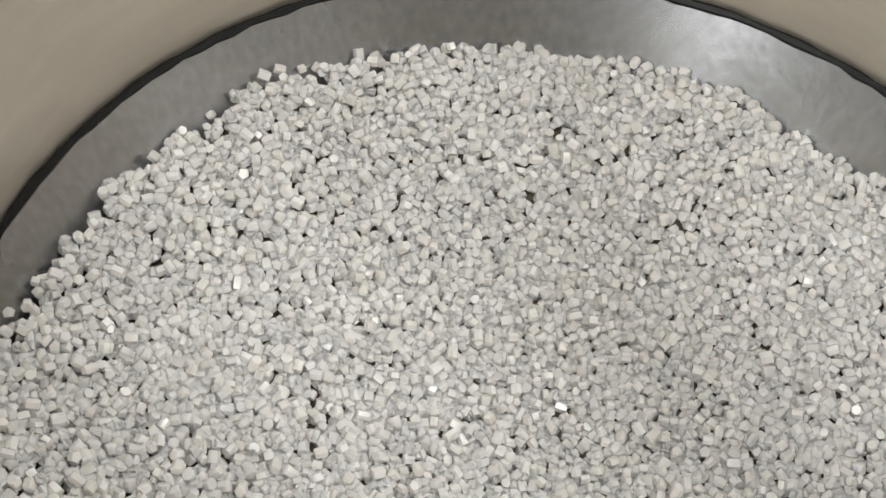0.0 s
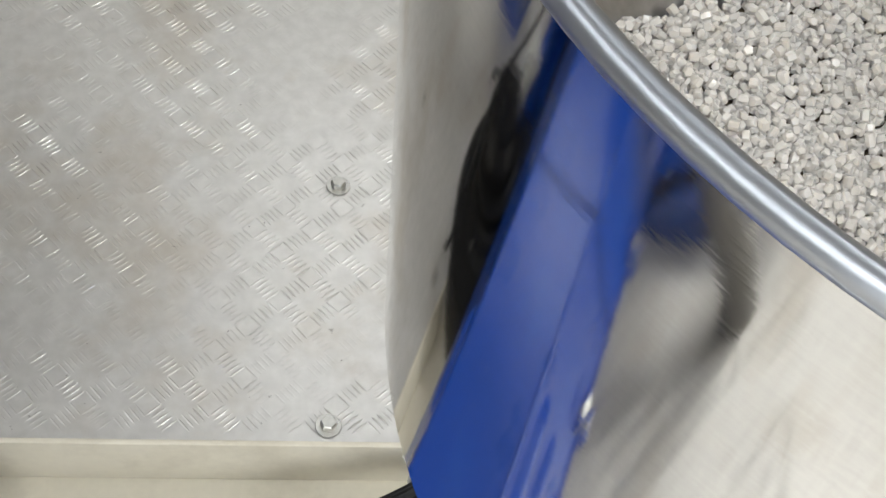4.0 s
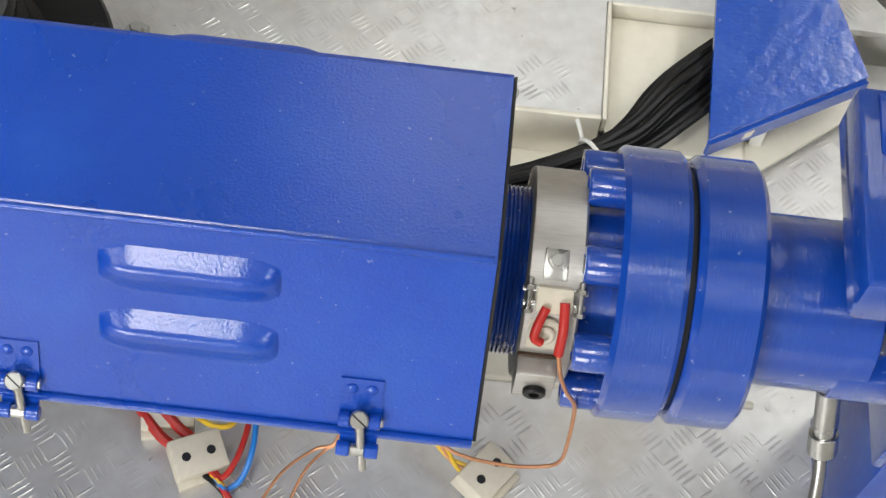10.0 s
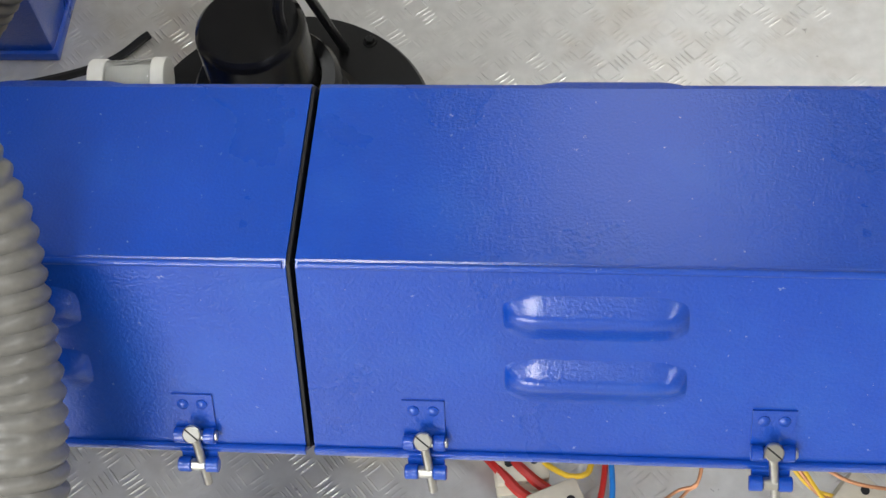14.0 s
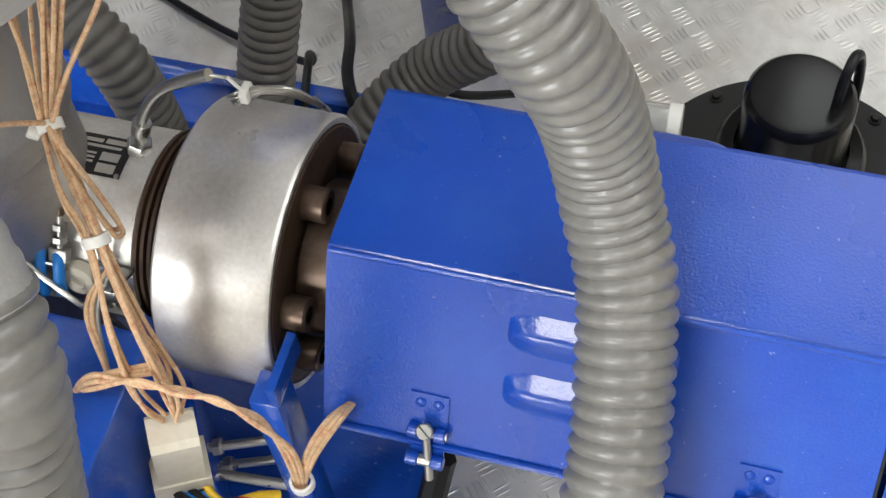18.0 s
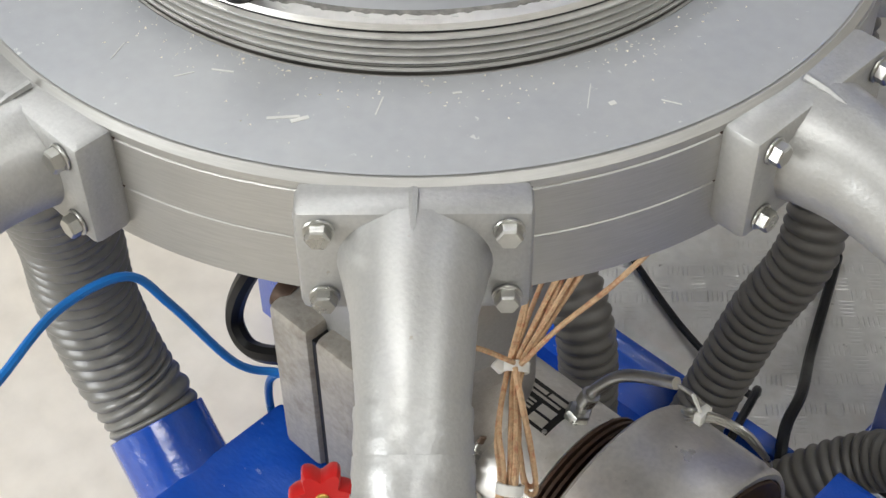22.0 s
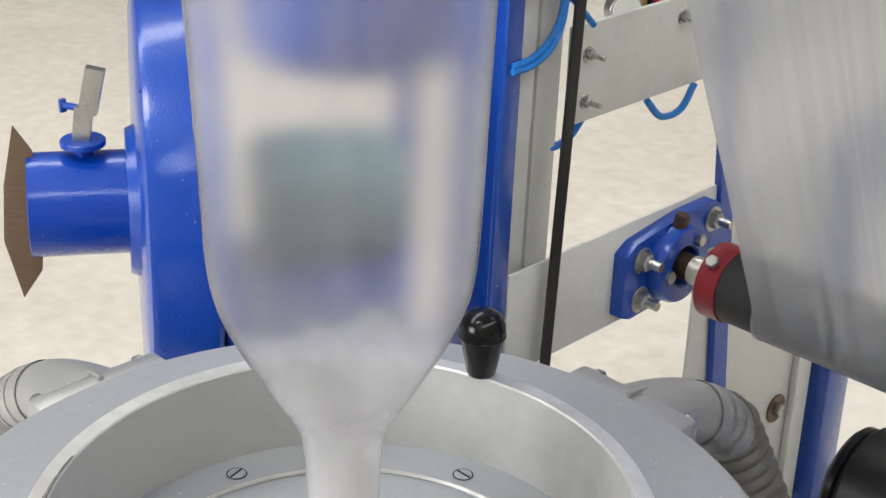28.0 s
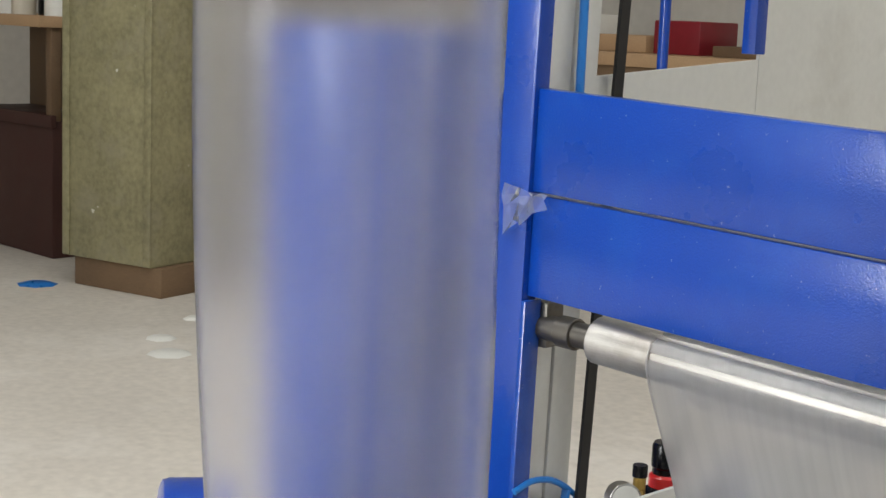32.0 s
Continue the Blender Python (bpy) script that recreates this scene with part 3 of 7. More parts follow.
# cream channel
ch = thing("cable_channel", (1.1, 0.6, -0.06), "cream painted steel channel beside the deck, smudged", "channel", kind="structure")
part("floor_sheet", box(nb(), 0.55, 1.42, 0.46, 0.737, -0.064, -0.06), CREAM, ch, smooth=False)
part("back_lip", box(nb(), 0.55, 1.282, 0.731, 0.7365, -0.06, 0.003, 0.0012), CREAM, ch)
part("front_lip", box(nb(), 0.55, 1.42, 0.4605, 0.466, -0.06, 0.003, 0.0012), CREAM, ch)
part("side_lip", box(nb(), 1.2825, 1.2865, 0.731, 0.87, -0.016, 0.004, 0.001), CREAM, ch)
part("side_plate", box(nb(), 1.287, 1.416, 0.715, 0.866, -0.022, -0.016, 0.001), CREAM, ch)
part("far_lip", box(nb(), 1.287, 1.44, 0.8665, 0.8705, -0.022, 0.003, 0.001), CREAM, ch)
part("diagonal_lip", slab(nb(), ((1.4215, 0.705, -0.034), (1.535, 0.800, -0.034), (1.535, 0.866, -0.034), (1.4215, 0.866, -0.034)), 0.004), CREAM, ch)
part("end_lip", box(nb(), 1.417, 1.421, 0.46, 0.87, -0.075, -0.028, 0.001), CREAM, ch)
rnd = random.Random(3)
putty = thing("putty_smear", (1.348, 0.714, -0.034), "dried white putty smear on the cream channel", "putty")
for k in range(7):
    a = rnd.uniform(0, 6.28)
    part("lump", lathe(nb(), [(0, 0.008), (rnd.uniform(0.004, 0.008), 0.006), (rnd.uniform(0.006, 0.012), 0)], pose(1.343 + k * 0.0015, 0.696 + k * 0.006, -0.034, 0, 0, a * 57), 8), PUTTY, putty)

# ---------------------------------------------------------------- hopper
HX, HY, HR = 1.404, 0.3685, 0.1795
hop = thing("hopper", (HX, HY, 0.40), "polished stainless steel hopper with a rolled rim", "hopper")
H0 = pose(HX, HY, 0)
rim_z, seam_z = 0.972, 0.766
part("cylinder_wall", lathe(nb(), [(HR, seam_z - 0.004), (HR, rim_z - 0.003), (HR - 0.0012, rim_z - 0.003), (HR - 0.0012, seam_z - 0.004)], H0, 128, True), POLISH, hop, "mirror-polished outer wall")
# the floor's beige reflection is put into this wall's colour
part("inner_wall", lathe(nb(), [(HR - 0.0013, seam_z), (HR - 0.0013, rim_z - 0.003), (HR - 0.0028, rim_z - 0.003), (HR - 0.0028, seam_z)], H0, 128, True), BEIGE, hop, "satin inner wall, tinted with the floor's reflected beige")
tor = [(HR - 0.0015 + 0.0030 * math.cos(a * math.pi / 6), rim_z - 0.002 + 0.0030 * math.sin(a * math.pi / 6)) for a in range(12)]
part("rolled_rim", lathe(nb(), tor, H0, 128, True), SATIN, hop, "satin rolled edge")
part("cone", lathe(nb(), [(HR - 0.001, seam_z - 0.004), (0.100, 0.668), (0.099, 0.671), (HR - 0.004, seam_z)], H0, 128, True), INNER, hop, "satin steel cone")
# the outlet runs aslant to the feed throat
bm = nb()
rings = []
for f, z in ((0.0, 0.670), (0.5, 0.645), (1.0, 0.600), (1.0, 0.403)):
    rings.append([bm.verts.new((HX + f * 0.096 + (0.100 - 0.052 * f) * math.cos(2 * math.pi * k / 64), HY + f * 0.058 + (0.100 - 0.052 * f) * math.sin(2 * math.pi * k / 64), z)) for k in range(64)])
for a, b in zip(rings, rings[1:]):
    for k in range(64):
        bm.faces.new((a[k], a[(k + 1) % 64], b[(k + 1) % 64], b[k]))
part("outlet", bm, POLISH, hop, angle=60)
bm = nb()
rnd = random.Random(8)
seam = []
for k in range(160):
    a = 2 * math.pi * k / 160
    seam.append(Vector((HX + (HR - 0.0045) * math.cos(a), HY + (HR - 0.0045) * math.sin(a), seam_z + rnd.uniform(-0.0004, 0.0004))))
sweep(bm, seam + [seam[0]], [rnd.uniform(0.0009, 0.0019) for _ in range(161)], 6)
part("weld_seam", bm, BLACKM, hop, "dark rough weld seam")


# ---------------------------------------------------------------- granules
def heap(x, y):
    """Height of the granule heap."""
    r = math.hypot(x - 1.402, y - 0.378)
    return 0.7078 - 0.03 * (x - HX) + 0.36 * (math.hypot(r, 0.03) - 0.03) - 1.1 * max(0.0, r - 0.10) ** 2 + 0.004 * noise.noise(Vector((x * 14, y * 14, 1.0)))


def cone_r(z):
    """Inner radius of the cone at a height."""
    return HR - 0.004 - 0.8 * (seam_z - z)


# dark sheet just under the heap, giving shaded gaps by its colour
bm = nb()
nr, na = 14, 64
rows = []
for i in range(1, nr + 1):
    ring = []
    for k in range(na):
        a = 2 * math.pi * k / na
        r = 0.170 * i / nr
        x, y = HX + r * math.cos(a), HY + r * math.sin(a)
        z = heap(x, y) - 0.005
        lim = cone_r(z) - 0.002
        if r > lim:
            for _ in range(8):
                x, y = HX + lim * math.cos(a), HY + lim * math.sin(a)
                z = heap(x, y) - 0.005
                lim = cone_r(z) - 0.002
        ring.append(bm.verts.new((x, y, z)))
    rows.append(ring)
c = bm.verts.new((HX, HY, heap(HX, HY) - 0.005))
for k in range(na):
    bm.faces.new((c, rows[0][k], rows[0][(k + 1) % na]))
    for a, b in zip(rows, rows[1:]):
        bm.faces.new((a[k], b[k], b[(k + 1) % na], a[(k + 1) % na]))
bed = solo("granule_gap_shade", bm, PELLET_GAP, "dark brown sheet under the granules, standing for the shade between them", "granules", kind="stuff")


def granule(sides):
    """Short cut cylinder with crisp ends: vertices and faces."""
    prof = [(0.90, -0.5), (1.0, -0.42), (1.02, 0.1), (0.97, 0.42), (0.84, 0.5)]
    vs, fs = [], []
    for r, h in prof:
        for k in range(sides):
            a = 2 * math.pi * k / sides
            vs.append((r * math.cos(a), r * math.sin(a), h * 1.75))
    n = len(prof)
    for i in range(n - 1):
        for k in range(sides):
            j = (k + 1) % sides
            fs.append((i * sides + k, i * sides + j, (i + 1) * sides + j, (i + 1) * sides + k))
    fs.append(tuple(range(sides))[::-1])
    fs.append(tuple((n - 1) * sides + k for k in range(sides)))
    return np.array(vs), fs


def pile(name, step, layers, seed):
    kinds = [granule(6), granule(7), granule(5)]
    rnd = random.Random(seed)
    V, F, o = [], [], 0
    rr = 0.176
    for lay in range(layers):
        y = -rr
        while y < rr:
            x = -rr + rnd.uniform(0, step)
            while x < rr:
                qx, qy = HX + x + rnd.uniform(-0.0015, 0.0015), HY + y + rnd.uniform(-0.0015, 0.0015)
                d = math.hypot(qx - HX, qy - HY)
                if d < cone_r(heap(qx, qy)) - 0.0040 + rnd.uniform(-0.004, 0.0015) and rnd.random() < (1.0, 0.86, 0.42)[lay]:
                    gv, gf = kinds[rnd.randrange(3)]
                    R3 = Euler((rnd.uniform(0, 6.3), rnd.uniform(0, 6.3), rnd.uniform(0, 6.3))).to_matrix()
                    M3 = np.array(R3) * (0.00190 * rnd.uniform(0.84, 1.14))
                    el = np.array((1.0, rnd.uniform(0.78, 1.0), rnd.uniform(0.8, 1.3)))
                    z = heap(qx, qy) - 0.001 + lay * 0.0016 + rnd.uniform(-0.0012, 0.0014)
                    V.append((gv * el) @ M3.T + (qx, qy, z))
                    F += [tuple(q + o for q in f) for f in gf]
                    o += len(gv)
                x += step
            y += step * 0.92
    me = bpy.data.meshes.new(name)
    me.from_pydata(np.concatenate(V).tolist(), [], F)
    me.materials.append(PELLET)
    return tagged(new(name, me), "milky translucent plastic granules heaped in the hopper", "granules", kind="stuff")


pile("granules", 0.0033, 3, 11)

# ---------------------------------------------------------------- barrel line
XA = pose(0, BY, AZ, 0, 90, 0)     # local z runs along world x


def turned(prof, seg=72):
    """A profile of (radius, x) turned about the barrel axis."""
    return lathe(nb(), prof, XA, seg)


bar = thing("extruder_barrel", (1.2, BY, AZ), "blue enamelled extruder barrel with bolted flanges", "barrel")
part("tube", turned(disc_prof(0.046, 0.46, 1.19, 0.001)), BLUE_T, bar)
ribs = [(0.0, 1.182)]
for k in range(7):
    ribs += [(0.0530, 1.183 + k * 0.0026), (0.0542, 1.1842 + k * 0.0026)]
part("sleeve", turned(ribs + [(0.0535, 1.2005), (0.0535, 1.256), (0.0, 1.256)]), BLUE_T, bar, "ribbed blue sleeve")
part("dark_collar", turned(tube_prof(0.046, 0.062, 1.168, 1.1815, 0.001)), DARK, bar)
part("flange", turned([(0.05, 1.253), (0.084, 1.253), (0.0875, 1.2565), (0.0875, 1.2905), (0.084, 1.294), (0.05, 1.294)]), BLUE_T, bar)
part("gasket_gap", turned(tube_prof(0.03, 0.078, 1.294, 1.2985, 0.0005)), DARK, bar)
part("flange", turned([(0.05, 1.2985), (0.082, 1.2985), (0.0865, 1.303), (0.0865, 1.337), (0.083, 1.3405), (0.05, 1.3405)]), BLUE_T, bar)
part("feed_tube", turned(disc_prof(0.0555, 1.335, 1.42, 0.001)), BLUE_T, bar)
for k in range(8):
    a = radians(22.5 + 45 * k)
    y, z = BY + 0.0715 * math.cos(a), AZ + 0.0715 * math.sin(a)
    lm = along((1.253, y, z), (1.20, y, z))
    part("cap_screw", lathe(nb(), [(0, -0.001), (0.0122, -0.001), (0.0122, 0.0185), (0.0108, 0.0205), (0.0062, 0.0205), (0.0062, 0.012), (0, 0.012)], lm, 24), BLUE_T, bar)

# feed block under the hopper
fbk = thing("feed_block", (1.46, 0.40, 0.14), "blue enamelled feed throat block under the hopper", "feed block")
part("body", box(nb(), 1.462, 1.55, 0.352, 0.47, 0.16, 0.362, 0.004), BLUE_T, fbk)
part("top_flange", box(nb(), 1.384, 1.57, 0.357, 0.497, 0.360, 0.402, 0.006), BLUE_T, fbk, "brushed blue top flange")
part("raised_pad", box(nb(), 1.397, 1.57, 0.448, 0.490, 0.4015, 0.4045, 0.001), BLUE, fbk, "rough hammered pad")
part("side_foot", box(nb(), 1.457, 1.57, 0.268, 0.392, 0.22, 0.338, 0.004), BLUE_T, fbk)
part("foot_lip", box(nb(), 1.452, 1.57, 0.262, 0.272, 0.215, 0.332, 0.004), BLUE_T, fbk)
part("lug", box(nb(), 1.400, 1.462, 0.352, 0.402, 0.262, 0.292, 0.003), BLUE_T, fbk)
bolt(fbk, (1.424, 0.380, 0.292), (0, -0.2, 1), 0.0088, 0.006, washer=0.0105)
part("pedestal", box(nb(), 1.468, 1.56, 0.35, 0.46, FLOOR, 0.17, 0.004), BLUE_T, fbk)

# sensor screwed into the feed throat, with its spring-sleeved cable
sn = thing("temperature_sensor", (1.421, 0.385, 0.2), "chromed bayonet sensor with spring-sleeved cable", "sensor")
part("nut", hexa(nb(), (1.419, 0.392, 0.222), (0.12, -0.35, -0.8), 0.0085, 0.016), ZINC, sn)
part("barrel", rod(nb(), (1.421, 0.386, 0.208), (1.428, 0.370, 0.168), 0.0085, 24), ZINC, sn)
part("knurl", rod(nb(), (1.4275, 0.371, 0.170), (1.4305, 0.364, 0.153), 0.0105, 24), ZINC, sn)
way = even(smooth_path([(1.430, 0.365, 0.155), (1.437, 0.350, 0.115), (1.440, 0.33, 0.07), (1.435, 0.30, 0.025), (1.42, 0.25, 0.012)], 14), 0.0011)
part("spring_cable", sweep(nb(), way, [0.0042 + (0.0006 if i % 2 else 0) for i in range(len(way))], 12), ZINC, sn)

# blue plate lying on the channel end behind the hopper
pl = thing("folded_plate", (1.44, 0.76, 0.03), "dark blue folded steel plate with a chipped edge", "plate")
bm = nb()
slab(bm, ((1.376, 0.708, 0.020), (1.523, 0.795, 0.024), (1.475, 0.925, 0.04), (1.379, 0.862, 0.036)), 0.006)
part("plate", bm, BLUE_D, pl)
bm = nb()
slab(bm, ((1.376, 0.708, 0.020), (1.376, 0.708, 0.002), (1.523, 0.795, 0.006), (1.523, 0.795, 0.024)), 0.004)
part("folded_edge", bm, BLUE_D, pl)
part("chip", slab(nb(), ((1.410, 0.7225, 0.0085), (1.418, 0.7274, 0.0085), (1.420, 0.7286, 0.017), (1.412, 0.7236, 0.016)), -0.0046), PUTTY, pl, "bare chipped spot")
part("leg", box(nb(), 1.425, 1.437, 0.745, 0.757, -0.15, 0.022), GREYWHITE, pl)

# ---------------------------------------------------------------- barrel guards
TOPB, TOPF, BOTF, BOTB, ZT, ZB = 0.4705, 0.3455, 0.283, 0.533, 0.4060, 0.2905


def guard(name, x0, x1, label):
    t = thing(name, ((x0 + x1) / 2, BY, ZB), label, "barrel guard", "barrel guards")
    s = 0.0022
    outer = [(BOTB, ZB), (TOPB + 0.002, ZT - 0.002), (TOPB - 0.002, ZT), (TOPF + 0.003, ZT), (TOPF - 0.0016, ZT - 0.0024), (BOTF, ZB)]
    inner = [(BOTF + s * 1.2, ZB), (TOPF + 0.001, ZT - s - 0.001), (TOPB - 0.001, ZT - s - 0.001), (BOTB - s * 1.2, ZB)]
    part("cover", prism(nb(), outer + inner, x0, x1), BLUE, t, angle=15)
    low = [(BOTF, ZB - 0.0012), (BOTF + 0.058, 0.197), (BOTB - 0.058, 0.197), (BOTB, ZB - 0.0012)]
    lin = [(BOTB - s * 1.2, ZB - 0.0012), (BOTB - 0.0595, 0.1992), (BOTF + 0.0595, 0.1992), (BOTF + s * 1.2, ZB - 0.0012)]
    part("lower_tray", prism(nb(), low + lin, x0, x1), BLUE, t, angle=15)
    crease = [Vector((x0 + 0.002, TOPF - 0.0004, ZT - 0.0012)), Vector(((x0 + x1) / 2, TOPF - 0.0004, ZT - 0.0010)), Vector((x1 - 0.002, TOPF - 0.0004, ZT - 0.0012))]
    part("folded_crease", sweep(nb(), smooth_path(crease, 10), 0.0022, 12), BLUE, t)
    dn = Vector((0, BOTB - TOPB, ZB - ZT)).normalized()
    for sx in (x1 - 0.0755, x1 - 0.0435):
        q = Vector((sx, TOPB, ZT)) + dn * 0.012
        u = Vector((0.006, 0, 0))
        part("slot", slab(nb(), (q - u - dn * 0.003, q + u - dn * 0.003, q + u + dn * 0.003, q - u + dn * 0.003), 0.0012), DARK, t, "dark punched slot")
    # black sheet across the guard end paints the shade of the gap
    rim_ = [(BOTB - 0.002, ZB), (TOPB, ZT - 0.001), (TOPF, ZT - 0.001), (BOTF + 0.002, ZB), (BOTF + 0.058, 0.199), (BOTB - 0.058, 0.199)]
    part("end_gap_sheet", prism(nb(), rim_, x1 + 0.0004, x1 + 0.0022), DARK, t, "black sheet across the open end, standing for the shaded gap")
    part("bottom_lip", box(nb(), x0, x1, BOTF - 0.0025, BOTF + 0.001, ZB - 0.002, ZB + 0.004, 0.0008), BLUE, t)
    return t


def louvre(parent, x0, x1, s0, back=False):
    """A pressed louvre on the slope, s0 metres below the crease."""
    fy = (lambda y: 2 * BY - y - 0.0015) if back else (lambda y: y)
    d = Vector((0, BOTF - TOPF, ZB - ZT)).normalized()
    n = Vector((0, d.z, -d.y)).normalized()
    if n.z < 0:
        n = -n
    nx, ns, wdt, hgt = 44, 16, 0.034, 0.0088
    bm = nb()
    grid = []
    for i in range(nx + 1):
        row = []
        for j in range(ns + 1):
            u, w = i / nx, j / ns
            e = min(u, 1 - u) * (x1 - x0)
            ex = min(1.0, e / 0.024)
            rx = math.sqrt(max(0.0, 1 - (1 - ex) ** 2))
            sc_ = 0.5 + 0.5 * rx
            w2 = 0.42 + (w - 0.42) / sc_
            if w2 <= 0 or w2 >= 1:
                cross = 0.0
            elif w2 < 0.42:
                cross = math.sin(0.5 * math.pi * min(1.0, (w2 / 0.42) ** 1.15)) ** 0.9 if w2 > 0.30 else w2 / 0.42 * 1.18
            else:
                v = (w2 - 0.42) / 0.58
                cross = 0.5 + 0.5 * math.cos(math.pi * v ** 0.85)
            h = hgt * rx * cross - 0.0003
            p = Vector((x0 + u * (x1 - x0), TOPF, ZT)) + d * (s0 - wdt / 2 + wdt * w) + n * h
            p.y = fy(p.y)
            row.append(bm.verts.new(p))
        grid.append(row)
    for i in range(nx):
        for j in range(ns):
            bm.faces.new((grid[i][j], grid[i + 1][j], grid[i + 1][j + 1], grid[i][j + 1]))
    return part("louvre", bm, BLUE, parent, angle=60)


def latch(x, group="guard latches"):
    t = thing("latch", (x, BOTF, ZB), "blue riveted latch with a zinc slotted eye bolt", "latch", group)
    d = Vector((0, BOTF - TOPF, ZB - ZT)).normalized()
    n = Vector((0, d.z, -d.y)).normalized()
    if n.z < 0:
        n = -n
    c = Vector((x, BOTF, ZB)) - d * 0.026
    X = Vector((1, 0, 0))
    q = [c - X * 0.0125 + d * 0.014, c + X * 0.0125 + d * 0.014, c + X * 0.0125 - d * 0.014, c - X * 0.0125 - d * 0.014]
    bm = slab(nb(), q, 0.0016)
    part("hinge_plate", bm, BLUE, t)
    for sx in (-0.0058, 0.0058):
        p = c + X * sx - d * 0.007 + n * 0.0014
        part("rivet", lathe(nb(), [(0.0036, 0), (0.0034, 0.0009), (0.002, 0.0017), (0, 0.002)], along(p, p + n), 14), BLUE, t)
    h = c + d * 0.0135 + n * 0.0048
    for a, b in ((-0.0125, -0.0055), (0.0055, 0.0125)):
        part("knuckle", rod(nb(), h + X * a, h + X * b, 0.0048, 18), BLUE, t)
    part("pin", rod(nb(), h - X * 0.0055, h + X * 0.0142, 0.0031, 14), ZINC, t)
    hd = h - d * 0.004 + n * 0.0035
    bm = nb()
    lathe(bm, disc_prof(0.0056, 0, 0.0042, 0.0008), along(hd, hd + n * 0.8 - d * 0.35), 22)
    slot_head = part("slotted_head", bm, ZINC, t)
    w = (n * 0.8 - d * 0.35).normalized()
    top = hd + w * 0.0041
    bm = nb()
    sd = (X * 0.75 + d * 0.66).normalized()
    sd = (sd - w * sd.dot(w)).normalized()
    so = w.cross(sd)
    slab(bm, (top + sd * 0.0054 + so * 0.0005, top - sd * 0.0054 + so * 0.0005, top - sd * 0.0054 - so * 0.0005, top + sd * 0.0054 - so * 0.0005), 0.0002)
    part("slot", bm, DARK, slot_head)
    lo = h + d * 0.0215 + n * 0.001
    tip = lo + d * 0.0145 + X * 0.004
    part("eye_bolt", rod(nb(), h + d * 0.001 + n * 0.0015, tip, 0.0028, 14), ZINC, t)
    for a, b in ((-0.0125, -0.0045), (0.0045, 0.0125)):
        part("lower_knuckle", rod(nb(), lo + X * a, lo + X * b, 0.0046, 18), BLUE, t)
    part("cross_pin", rod(nb(), lo - X * 0.0045, lo + X * 0.0045, 0.0038, 14), ZINC, t)
    part("lug", slab(nb(), (lo - X * 0.011 - n * 0.004 + d * 0.004, lo + X * 0.011 - n * 0.004 + d * 0.004, lo + X * 0.011 - n * 0.004 - d * 0.016, lo - X * 0.011 - n * 0.004 - d * 0.016), -0.002), BLUE, t)
    return t


gA = guard("barrel_guard", 0.8415, 1.1785, "bright blue folded steel barrel guard with pressed louvres")
gB = guard("barrel_guard", 0.4915, 0.8360, "bright blue folded steel barrel guard, scuffed at the end")
for g_, x0 in ((gA, 0.957), (gB, 0.608)):
    louvre(g_, x0, x0 + 0.104, 0.034)
    louvre(g_, x0, x0 + 0.104, 0.077)
    louvre(g_, x0 + 0.006, x0 + 0.11, 0.034, True)
first = latch(0.563)
base = first.location.copy()
for x in (0.770, 0.909, 1.111):
    copy_thing(first, Matrix.Translation((x, base.y, base.z)))

# ---------------------------------------------------------------- band heater beside the guard
bh = thing("band_heater", (1.217, BY, AZ), "silver steel band heater with ceramic terminal and red-sleeved leads", "band heater")
part("band", turned([(0.0556, 1.200), (0.0665, 1.200), (0.068, 1.2015), (0.068, 1.2325), (0.0665, 1.234), (0.0556, 1.234)]), STEEL, bh)


def on_band(x, deg, r):
    """A place round the barrel: 0 is +y, 90 is up, 180 faces the camera."""
    a = radians(deg)
    return Vector((x, BY + r * math.cos(a), AZ + r * math.sin(a)))


def out_band(deg):
    a = radians(deg)
    return Vector((0, math.cos(a), math.sin(a)))


def curved_plate(x0, x1, a0, a1, r, n=10, th=0.0006):
    bm = nb()
    lo, hi = [], []
    for k in range(n + 1):
        d = a0 + (a1 - a0) * k / n
        for x in (x0, x1):
            lo.append(bm.verts.new(on_band(x, d, r)))
            hi.append(bm.verts.new(on_band(x, d, r + th)))
    for k in range(n):
        i = 2 * k
        bm.faces.new((hi[i], hi[i + 1], hi[i + 3], hi[i + 2]))
        bm.faces.new((lo[i], lo[i + 2], lo[i + 3], lo[i + 1]))
        bm.faces.new((lo[i], hi[i], hi[i + 2], lo[i + 2]))
        bm.faces.new((lo[i + 1], lo[i + 3], hi[i + 3], hi[i + 1]))
    return bm


def tangent_box(x, deg, r, sx, st, h, bevel, material, name, up=0.0):
    """A block on the band: sx along the barrel, st round it, h outward."""
    o, p = out_band(deg), on_band(x, deg, r)
    t = Vector((1, 0, 0)).cross(o)
    m = Matrix(((1, t.x, o.x, p.x), (0, t.y, o.y, p.y), (0, t.z, o.z, p.z), (0, 0, 0, 1)))
    return part(name, box(nb(), -sx, sx, -st, st, up, up + h, bevel, m), material, bh)


tangent_box(1.2165, 114, 0.068, 0.0072, 0.0095, 0.0014, 0.0005, ZINC, "clip")
p, n = on_band(1.2165, 112, 0.0694), out_band(112)
part("clip_washer", lathe(nb(), disc_prof(0.0056, 0, 0.001, 0.0003), along(p, p + n), 20), ZINC, bh)
part("clip_bolt", hexa(nb(), p + n * 0.001, n, 0.0042, 0.0032), ZINC, bh)
